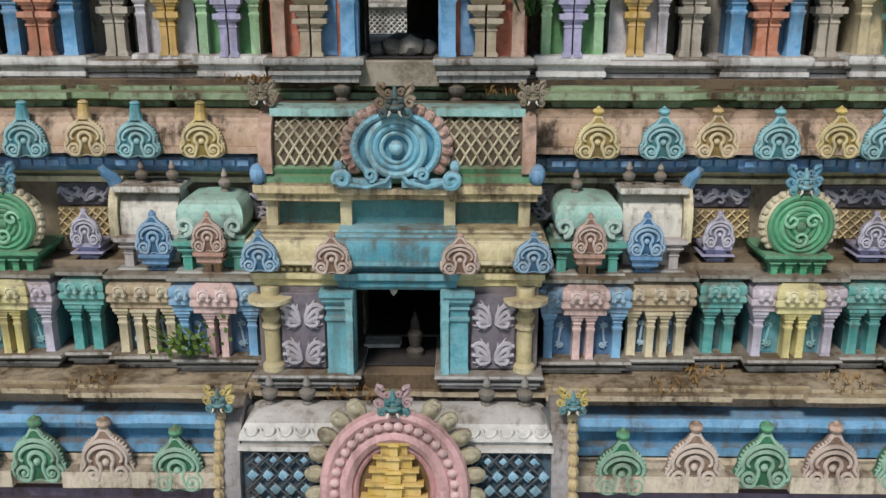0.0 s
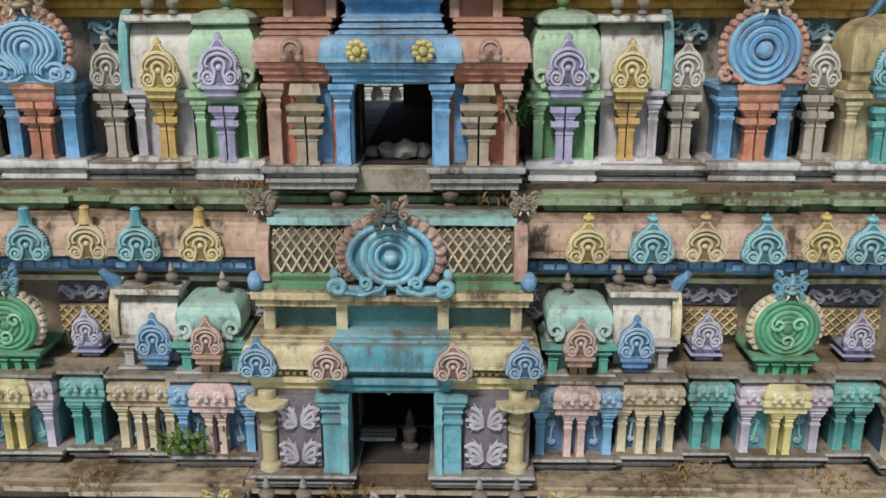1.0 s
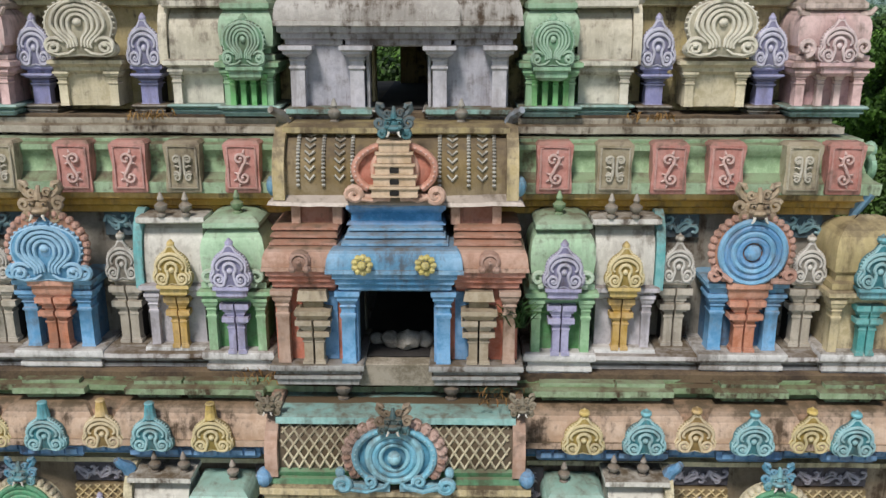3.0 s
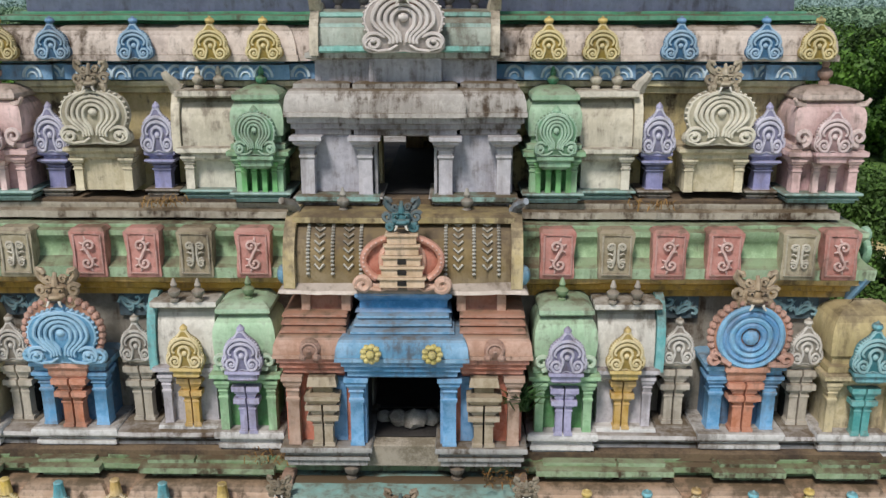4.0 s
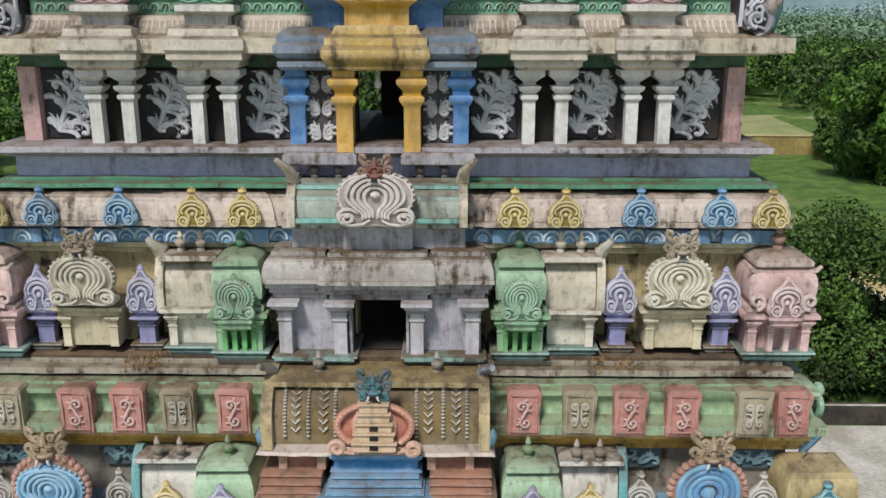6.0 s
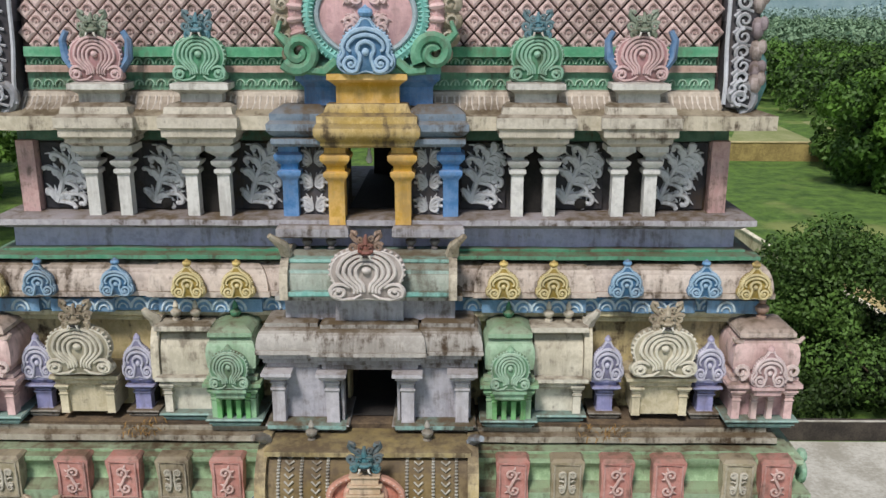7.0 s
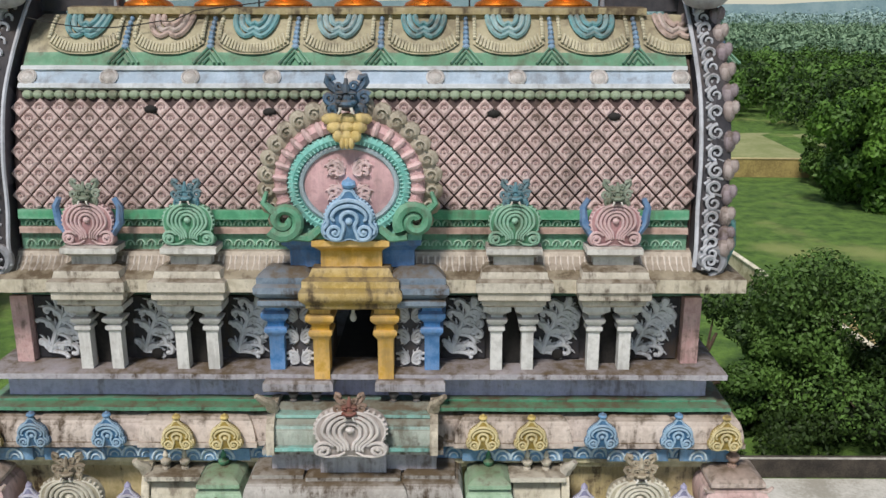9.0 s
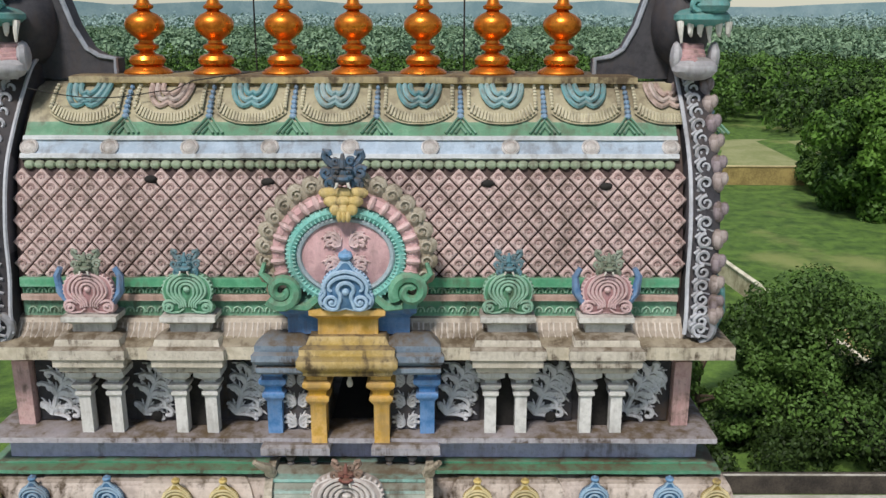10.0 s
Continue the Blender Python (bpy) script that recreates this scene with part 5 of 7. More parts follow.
for s in (-1, 1):
    pilaster(da, s * 0.65, 0.02, 0.2, 11.04, 11.98, "3f9fb0", 0.2, wide=0.8)
    pilaster(da, s * 0.51, -0.02, 0.07, 11.04, 11.98, "69b9c4", 0.12, wide=0.4)
    scroll_panel(pose(s * 1.02, 0.1, 11.06), 0.46, 0.86, 105, "6a6170", "b9b3c0", da, 0.024)
    col = B()
    lathe(col, (s * 1.36, 0.12, 0), [(0.12, 11.04), (0.12, 11.1), (0.085, 11.14), (0.085, 11.52), (0.105, 11.54), (0.105, 11.57), (0.08, 11.6), (0.11, 11.68), (0.07, 11.74), (0.08, 11.77), (0.24, 11.84), (0.24, 11.88), (0.1, 11.9), (0.1, 12.0)], 18)
    part("column", col, paint("d8c99a", 0.45), da)
corn_a = thing("doorway_roof", pose(0, 8.75, 0), "cream and turquoise eave and attic over the doorway", "roof")
for s in (-1, 1):
    xs = sorted((s * 0.58, s * 1.5))
    part("beam", loft(B(), xs[0], xs[1], 0.03, 1.1, [(0, 11.97), (0.03, 12.0), (0.03, 12.06), (0.06, 12.08), (0.06, 12.14)], 0.3), paint("d9ca90", 0.6), corn_a)
    part("neck", loft(B(), xs[0], xs[1], 0.06, 1.0, [(0.0, 12.13), (0.0, 12.2), (0.04, 12.21), (0.04, 12.25)], 0.3), paint("c3b27c", 0.6), corn_a)
    part("eave", loft(B(), xs[0], xs[1], 0.06, 1.0, roll_prof(12.25, 12.52, 0.03, 0.12), 0.3), paint("dfd2a5", 0.6), corn_a)
    for k in range(2):
        part("fillet", loft(B(), xs[0], xs[1] - 0.0, 0.06 + 0.05 * k, 1.0, [(0, 12.51 + 0.04 * k), (0.02, 12.52 + 0.04 * k), (0.02, 12.545 + 0.04 * k), (0, 12.555 + 0.04 * k)], 0.3), paint("cfc08e", 0.65), corn_a)
    dent = B()
    for k in range(11):
        box(dent, *sorted((s * (0.66 + 0.075 * k), s * (0.7 + 0.075 * k))), 0.005, 0.05, 12.15, 12.195, 0.004, 0.001)
    tagged(part("dentils", dent, paint("d9ca90", 0.5), corn_a), kind="stuff")
    part("attic", box(B(), *sorted((s * 0.45, s * 1.4)), 0.34, 1.0, 12.56, 12.9), paint("3f7a74", 0.5), corn_a)
    for x in (0.55, 1.34):
        part("attic_post", box(B(), s * x - 0.06, s * x + 0.06, 0.22, 0.6, 12.56, 12.88), paint("cdbd8c", 0.5), corn_a)
    part("attic_slab", loft(B(), *sorted((s * 0.55, s * 1.42)), 0.22, 1.0, [(0, 12.86), (0.05, 12.88), (0.05, 12.94), (0.09, 12.97), (0.09, 13.05), (0.02, 13.07)], 0.3), paint("d5c08c", 0.7), corn_a)
part("beam_middle", loft(B(), -0.6, 0.6, -0.02, 1.0, [(0, 11.96), (0.03, 12.0), (0.03, 12.06), (0.06, 12.08), (0.06, 12.15)], 0.3), paint("4aa0b4", 0.5), corn_a)
part("neck_middle", loft(B(), -0.6, 0.6, 0.02, 1.0, [(0.0, 12.14), (0.0, 12.19), (0.05, 12.2), (0.05, 12.25)], 0.3), paint("3d8fa6", 0.5), corn_a)
part("eave_middle", loft(B(), -0.62, 0.62, 0.02, 1.0, roll_prof(12.25, 12.53, 0.03, 0.13), 0.3), paint("57a9bd", 0.55), corn_a)
for k in range(2):
    part("fillet_middle", loft(B(), -0.62 + 0.02 * k, 0.62 - 0.02 * k, 0.03 + 0.05 * k, 1.0, [(0, 12.52 + 0.04 * k), (0.02, 12.53 + 0.04 * k), (0.02, 12.555 + 0.04 * k), (0, 12.565 + 0.04 * k)], 0.3), paint("6fb6c6", 0.55), corn_a)
part("attic_middle", box(B(), -0.5, 0.5, 0.32, 1.0, 12.57, 12.9), paint("2f8f96", 0.35), corn_a)
part("slab_middle", loft(B(), -0.52, 0.52, 0.2, 1.0, [(0, 12.88), (0.04, 12.9), (0.04, 12.94), (0.08, 12.96), (0.08, 13.02), (0.02, 13.04)], 0.3), paint("cdb78a", 0.6), corn_a)
for x, c in ((0.66, "b98f7a"), (1.42, "4a92c4")):
    for s in (-1, 1):
        medallion(pose(s * x, 8.6 if x < 1 else 8.66, 12.2), 0.42, c, None, "drop", "omega", 1.0, "%s medallion on a doorway eave" % ("blue" if c[0] == "4" else "tan"), "doorway eave medallions")


def barrel_top(y, hw, hy, z0, z1, code, code_end, label, end_w=0.14):
    th = thing("barrel_roof", pose(0, y, 0), label, "roof")
    part("roof_shell", barrel(B(), -hw, hw, hy, hy, z0, z1, 18, 0.07), paint(code, 0.6), th)
    for s in (-1, 1):
        part("gable_end", barrel(B(), *sorted((s * hw, s * (hw + end_w))), hy, hy * 1.15, z0 - 0.03, z1 + 0.07, 18, 0.1), paint(code_end, 0.55), th)
    return th


bt = barrel_top(8.99, 1.3, 0.48, 13.2, 13.86, "5a4a33", "b58a70", "brown barrel roof with pale lattice over the doorway")
part("green_band", loft(B(), -1.36, 1.36, 0.0, 0.9, [(0, 13.05), (0.05, 13.07), (0.05, 13.14), (0.02, 13.16), (0.04, 13.22), (0.0, 13.25)], 0.2), paint("5f9f70", 0.55), bt)
part("turquoise_strip", loft(B(), -1.3, 1.3, 0.1, 0.8, [(0.0, 13.74), (0.03, 13.75), (0.03, 13.83), (-0.02, 13.85)], 0.2), paint("8fc9c4", 0.55), bt)
lb = B()


def barrel_pt(t, hy, z0, z1, bulge=0.07, lift=0.012):
    a = math.pi / 2 * t
    k = 1 + bulge * math.sin(min(math.pi, 2.2 * a))
    return -hy * k * math.cos(a) + hy - lift, z0 + (z1 - z0) * math.sin(a) ** 0.85 + lift * 0.4


for i in range(-4, 26):
    for sg in (-1, 1):
        pts = []
        for j in range(9):
            t = j / 8 * 0.62 + 0.03
            x = -1.3 + i * 0.115 + sg * j / 8 * 0.42
            yy, zz = barrel_pt(t, 0.48, 13.2, 13.86)
            if abs(x) < 1.29:
                pts.append((x, yy, zz))
        if len(pts) > 1:
            tube(lb, pts, 0.014, 4)
part("lattice", lb, paint("c9bd98", 0.55), bt)
big_arch(pose(0, 8.96, 13.03), 1.08, 0.86, ("4d9fc0", (("6fc0dc", 0.075), ("86c8dc", 0.085), ("5fb4d2", 0.075), ("86c8dc", 0.05)), "b98f80", "74bfd8"), "sky-blue horseshoe gable with rings and scrolled feet", "doorway gables", foot=1.28)
part("boss", ball(B(), (0, 8.84, 13.46), (0.08, 0.08, 0.08), 10, 6), paint("86c8dc", 0.4), bt).matrix_parent_inverse = bt.matrix_basis.inverted()
beast_head(pose(0, 8.82, 13.78), 0.32, "2c6e78", horn="9b8468", label="dark teal guardian beast head on a blue gable", group="guardian heads")
for s in (-1, 1):
    beast_head(pose(s * 1.4, 9.1, 13.86), 0.24, "7b6f58", horn="8f826a", label="weathered brown beast head on a gable end", group="guardian heads")
    stub_finial(pose(s * 0.62, 9.5, 13.84), "7d7268", 1.3)
    part("gable_knob", ball(B(), (s * 1.46, -0.05, 13.16), (0.09, 0.1, 0.12), 8, 6), paint("4a92c4", 0.5), bt)

# storey B doorway
db = door_bay(9.4, 10.45, 1.36, 0.43, 14.32, 15.19, "c9623a", 14.06, "4a98d0", "b98a68", "doorway bay with blue jambs, orange panels and brown bracket pillars")
for s in (-1, 1):
    pilaster(db, s * 0.53, 0.0, 0.15, 14.33, 15.2, "4f9fd6", 0.2)
    part("blue_panel", box(B(), *sorted((s * 0.66, s * 0.9)), 0.12, 0.2, 14.33, 15.15), paint("3d83b8", 0.4), db)
    t_pair(db, s * 0.92, -0.02, 0.26, 14.33, 14.86, "a9977c")
    part("bracket", loft(B(), s * 0.92 - 0.17, s * 0.92 + 0.17, -0.05, 0.2, [(-0.02, 14.86), (0.0, 14.9), (0.03, 14.93), (0.03, 14.98), (-0.06, 15.0), (-0.06, 15.06), (0.0, 15.09), (-0.02, 15.2)], 9), paint("a39070", 0.55), db)
    pilaster(db, s * 1.26, 0.02, 0.13, 14.33, 15.2, "b08a72", 0.2)
cb = thing("doorway_roof", pose(0, 9.38, 0), "blue and terracotta stepped eave and attic over the doorway", "roof")
for s in (-1, 1):
    xs = sorted((s * 0.66, s * 1.36))
    part("beam", loft(B(), xs[0], xs[1], 0.05, 1.0, [(-0.04, 15.2), (0, 15.23), (0, 15.28), (0.03, 15.3), (0.03, 15.35), (0.06, 15.37), (0.06, 15.42)], 0.3), paint("c0745a", 0.6), cb)
    part("eave", loft(B(), xs[0], xs[1], 0.06, 1.0, roll_prof(15.43, 15.69, 0.0, 0.1), 0.3), paint("b98a70", 0.65), cb)
    for k in range(3):
        part("step", loft(B(), xs[0], xs[1] - 0.0, 0.1 + 0.08 * k, 1.0, [(-0.02, 15.68 + 0.065 * k), (0.02, 15.7 + 0.065 * k), (0.02, 15.725 + 0.065 * k), (-0.02, 15.745 + 0.065 * k)], 0.3), paint("b5775a", 0.6), cb)
    part("attic", box(B(), *sorted((s * 0.6, s * 1.16)), 0.4, 1.0, 15.86, 16.08), paint("9c5a3f", 0.6), cb)
    for x in (0.66, 1.12):
        part("attic_post", box(B(), s * x - 0.05, s * x + 0.05, 0.36, 0.6, 15.86, 16.08), paint("b58468", 0.55), cb)
    bumps(cb, (s * 1.03,), -0.02, 15.43, 0.25, "a06e58")
    dent = B()
    for k in range(9):
        box(dent, *sorted((s * (0.7 + 0.072 * k), s * (0.735 + 0.072 * k))), 0.0, 0.04, 15.365, 15.41, 0.004, 0.001)
    tagged(part("dentils", dent, paint("d39a80", 0.5), cb), kind="stuff")
    ros = B()
    for k in range(9):
        a = k * 2 * math.pi / 9
        ball(ros, (s * 0.34 + 0.085 * math.cos(a), -0.17, 15.55 + 0.085 * math.sin(a)), (0.04, 0.035, 0.04), 6, 4)
    ball(ros, (s * 0.34, -0.19, 15.55), 0.05, 8, 5)
    part("rosette", ros, paint("d3c264", 0.45), cb)
part("beam_middle", loft(B(), -0.62, 0.62, -0.04, 1.0, [(-0.04, 15.2), (0, 15.23), (0, 15.28), (0.03, 15.3), (0.03, 15.35), (0.06, 15.37), (0.06, 15.42)], 0.3), paint("5a9fd0", 0.5), cb)
part("eave_middle", loft(B(), -0.64, 0.64, -0.02, 1.0, roll_prof(15.43, 15.7, 0.0, 0.11), 0.3), paint("6aa6cf", 0.6), cb)
for k in range(3):
    part("step_middle", loft(B(), -0.56 + 0.03 * k, 0.56 - 0.03 * k, 0.05 + 0.08 * k, 1.0, [(-0.02, 15.69 + 0.065 * k), (0.02, 15.71 + 0.065 * k), (0.02, 15.735 + 0.065 * k), (-0.02, 15.755 + 0.065 * k)], 0.3), paint("5f9fca", 0.55), cb)
part("attic_middle", loft(B(), -0.5, 0.5, 0.32, 1.0, [(0.05, 15.88), (0, 15.92), (0, 16.0), (0.05, 16.06), (0.05, 16.1)], 0.3), paint("4290cc", 0.45), cb)
bt = barrel_top(9.75, 1.22, 0.5, 16.18, 16.92, "8a7448", "c3ac72", "brown barrel roof with chevron bands over the doorway", 0.13)
part("scalloped_eave", loft(B(), -1.32, 1.32, 0.0, 0.95, [(-0.05, 16.06), (0.1, 16.09), (0.08, 16.13), (0.0, 16.2)], 0.11, 0.02), paint("cfc0b4", 0.55), bt)
part("ridge_strip", loft(B(), -1.22, 1.22, 0.2, 0.8, [(0, 16.84), (0.04, 16.86), (0.04, 16.92), (-0.03, 16.95)], 0.2), paint("b5a063", 0.65), bt)
for s in (-1, 1):
    for x, zig in ((0.95, 1), (0.8, 0), (0.62, 1), (1.08, 0), (0.48, 0)):
        bm = B()
        if zig:
            for j in range(7):
                pts = []
                for q in (-1, 0, 1):
                    yy, zz = barrel_pt(0.12 + 0.085 * j + (0.05 if q else 0.0), 0.5, 16.18, 16.92)
                    pts.append((s * x + q * 0.055, yy, zz))
                tube(bm, pts, 0.015, 4)
        else:
            for j in range(16):
                yy, zz = barrel_pt(0.08 + 0.04 * j, 0.5, 16.18, 16.92)
                ball(bm, (s * x, yy, zz), (0.025, 0.02, 0.02), 6, 4)
        part("chevron_band" if zig else "bead_band", bm, paint("c9c6b8" if zig else "b5b2a6", 0.5), bt)
    part("gable_knob", ball(B(), (s * 1.36, 0.0, 16.3), (0.08, 0.09, 0.12), 8, 6), paint("4a92b4", 0.5), bt)
    hb = tube(B(), [(s * 1.28, 0.4, 16.95), (s * 1.3, 0.3, 17.05), (s * 1.38, 0.15, 17.12)], lambda t: 0.08 * (1 - 0.5 * t), 8)
    part("horn_finial", hb, paint("8a98a8" if s > 0 else "8f8a80", 0.6), bt)
    stub_finial(pose(s * 0.72, 10.2, 16.93), "9c978c", 1.0)
arch_b = big_arch(pose(0, 9.7, 16.16), 1.08, 0.7, ("c9785f", (("cf8a70", 0.08), ("d39a80", 0.08), ("c57a62", 0.08), ("d6a488", 0.07)), None, "d3a58c"), "salmon horseshoe gable around a small tower relief", "doorway gables")
for k in range(5):
    w = 0.25 - 0.022 * k
    part("relief_step", loft(B(), -w, w, -0.19, 0.0, [(0, 0.06 + 0.125 * k), (0, 0.15 + 0.125 * k), (0.02, 0.155 + 0.125 * k), (0.02, 0.18 + 0.125 * k)], 9), paint("d6b48e", 0.45), arch_b)
    if k < 3:
        part("relief_opening", box(B(), -0.05, 0.05, -0.2, -0.18, 0.08 + 0.125 * k, 0.14 + 0.125 * k), NEAR_BLACK, arch_b)
beast_head(pose(0, 9.62, 16.86), 0.34, "2d7480", horn="55707a", label="dark teal guardian beast head on a salmon gable", group="guardian heads")

# storey C doorway
dc = door_bay(10.4, 11.15, 1.26, 0.34, 17.06, 17.77, "aeacba", 16.94, "a9a8b0", GREY, "grey-lavender doorway bay with plain pilasters")
for s in (-1, 1):
    pilaster(dc, s * 0.47, -0.02, 0.16, 17.06, 17.78, "b9b6bf", 0.2, wide=1.6)
    pilaster(dc, s * 1.15, 0.0, 0.16, 17.06, 17.78, "bfbcc4", 0.2, wide=1.6)
    part("turquoise_plinth", loft(B(), *sorted((s * 0.36, s * 1.24)), -0.03, 0.2, [(0.02, 17.0), (0.05, 17.02), (0.05, 17.07), (0.0, 17.09)], 0.3), paint("7fb3ab", 0.7), dc)
cc = thing("doorway_roof", pose(0, 10.35, 0), "grey stained stepped eave and attic over the doorway", "roof")
for x0, x1, y, k in ((-1.36, -0.58, 0.06, 0), (0.58, 1.36, 0.06, 0), (-0.66, 0.66, 0.0, 1)):
    part("beam", loft(B(), x0 + 0.06, x1 - 0.06, y + 0.1, 0.8, [(-0.02, 17.77), (0.0, 17.79), (0.0, 17.84), (0.04, 17.86), (0.04, 17.91), (0.08, 17.93), (0.08, 18.0)], 0.3), paint("a9a4a8", 0.7), cc)
    part("eave", loft(B(), x0 + 0.05, x1 - 0.05, y + 0.06, 0.8, roll_prof(18.0, 18.32, -0.02, 0.1), 0.3), paint("b3aca6", 0.8), cc)
    part("step", loft(B(), x0 + 0.08, x1 - 0.08, y + 0.12, 0.8, [(0, 18.3), (0.02, 18.32), (0.02, 18.37), (-0.03, 18.39)], 0.3), paint("9f9890", 0.8), cc)
part("attic", box(B(), -1.06, 1.06, 0.3, 0.8, 18.36, 18.66), paint("a9a5b0", 0.6), cc)
part("attic_middle", box(B(), -0.42, 0.42, 0.2, 0.8, 18.36, 18.66), paint("b0acb8", 0.55), cc)
part("slab", loft(B(), -1.1, 1.1, 0.22, 0.8, [(0, 18.64), (0.05, 18.66), (0.05, 18.72), (0, 18.75)], 0.3), paint("b5b3ae", 0.7), cc)
bt = barrel_top(10.5, 0.98, 0.4, 18.72, 19.2, "a3aea2", "c9bda6", "pale barrel roof with turquoise bands over the doorway", 0.1)
for z0, z1, y, c in ((18.72, 18.8, -0.03, "7fc9c0"), (18.98, 19.05, 0.06, "a9c9c0"), (19.1, 19.17, 0.14, "8fcabf")):
    part("turquoise_band", loft(B(), -1.0, 1.0, y, 0.7, [(0, z0), (0.02, z0 + 0.02), (0.02, z1 - 0.01), (0, z1)], 0.2), paint(c, 0.6), bt)
for s in (-1, 1):
    hb = tube(B(), [(s * 1.02, 0.2, 19.2), (s * 1.04, 0.1, 19.34), (s * 1.1, 0.0, 19.42), (s * 1.17, -0.06, 19.5)], lambda t: 0.085 * (1 - 0.6 * t), 8)
    part("horn_finial", hb, paint("c3b49a", 0.6), bt)
    for x in (0.5, 0.8):
        stub_finial(pose(s * x, 10.95, 19.2), "6d6a6c", 0.9)
arch_c = thing("gable_arch", pose(0, 10.46, 18.7), "white horseshoe gable with pink-shaded flowing waves", "ornament", "doorway gables")
medallion(pose(0, 0, 0.02), 0.94, "ddcfca", arch_c, "drop", "wave", 0.76, grime=0.35)
beast_head(pose(0, 10.36, 19.24), 0.32, "8f4a3c", horn="9c7a66", label="dark red guardian beast head on a white gable", group="guardian heads")

# ---- top storey: columned front, big doorway gable ----
for s in (-1, 1):
    for i, (x, med, c) in enumerate(((2.03, "5fae84", "5fae84"), (3.28, "d9a3a6", "d9a3a6"))):
        th = thing("column_niche", pose(s * x, 11.05, 0), "white column pair under a stained canopy with %s medallion" % ("green" if i == 0 else "pink"), "niche", "column niches")
        for q in (-1, 1):
            bm = B()
            loft(bm, q * 0.2 - 0.075, q * 0.2 + 0.075, 0.0, 0.16, [(0.0, 19.57), (0.0, 20.12), (0.03, 20.15), (0.03, 20.19), (0.0, 20.21), (0.05, 20.26), (0.06, 20.3), (0.0, 20.32), (0.0, 20.35), (0.06, 20.4), (0.1, 20.43), (0.1, 20.5), (0.02, 20.52)], 9, 0.003)
            part("column", bm, paint("d9d7d4", 0.3), th)
        # Near-black board between the columns carries the niche's shade.
        part("dark_slot", box(B(), -0.14, 0.14, 0.22, 0.3, 19.6, 20.5), NEAR_BLACK, th)
        part("canopy", loft(B(), -0.4, 0.4, -0.2, 0.5, [(-0.08, 20.5), (0.0, 20.55), (0.0, 20.6), (0.05, 20.63), (0.05, 20.72), (0.08, 20.74), (0.08, 20.86), (0.02, 20.9), (0.0, 20.98), (-0.06, 21.02)], 0.3), paint("c9bfae", 0.75), th)
        part("neck", loft(B(), -0.25, 0.25, 0.0, 0.4, [(0, 21.0), (0, 21.12), (0.06, 21.16), (0.1, 21.18), (0.1, 21.25), (0.0, 21.27)], 9), paint("dad6cf", 0.45), th)
        medallion(pose(0, 0.08, 21.26), 0.66, c, th, "drop", "wave", 0.92)
        if i:
            for q in (-1, 1):
                part("side_leaf", tube(B(), [(q * 0.26, 0.06, 21.4), (q * 0.38, 0.06, 21.55), (q * 0.4, 0.05, 21.75), (q * 0.34, 0.04, 21.86)], lambda t: 0.07 * (1 - 0.5 * t), 7), paint("4a80b5", 0.45), th)
        beast_head(pose(s * x, 11.08, 21.78), 0.3, "3f7f90" if i == 0 else "6f7d66", horn="5b8390" if i == 0 else "8c9a86", label="guardian beast head above a roof medallion", group="guardian heads")
    for k, (x, w) in enumerate(((1.42, 0.56), (2.64, 0.62), (3.88, 0.72))):
        scroll_panel(pose(s * x, 11.4, 19.62), w, 0.86, 60 + k, "2c2a33", "dcdde4", None, 0.034, "white leafy scroll relief on a dark panel between columns")
    # Each drain hole is a near-black disc, its inner shade given by colour.
    vent = part("drain_hole", lathe(B(), (0, 0, 0), [(0.07, 0), (0.075, 0.03), (0.04, 0.05)], 12), NEAR_BLACK)
    vent.matrix_basis = pose(s * 3.62, 11.37, 19.7, 90, 0, 0)
    tagged(vent, "small dark drain hole at the foot of a relief panel", "hole", "drain holes")
    vent = part("drain_hole", lathe(B(), (0, 0, 0), [(0.07, 0), (0.075, 0.03), (0.04, 0.05)], 12), NEAR_BLACK)
    vent.matrix_basis = pose(s * 2.66, 11.37, 19.7, 90, 0, 0)
    tagged(vent, "small dark drain hole at the foot of a relief panel", "hole", "drain holes")

dd = thing("doorway_bay", pose(0, 10.92, 0), "yellow and blue doorway bay with white scroll reliefs", "doorway")
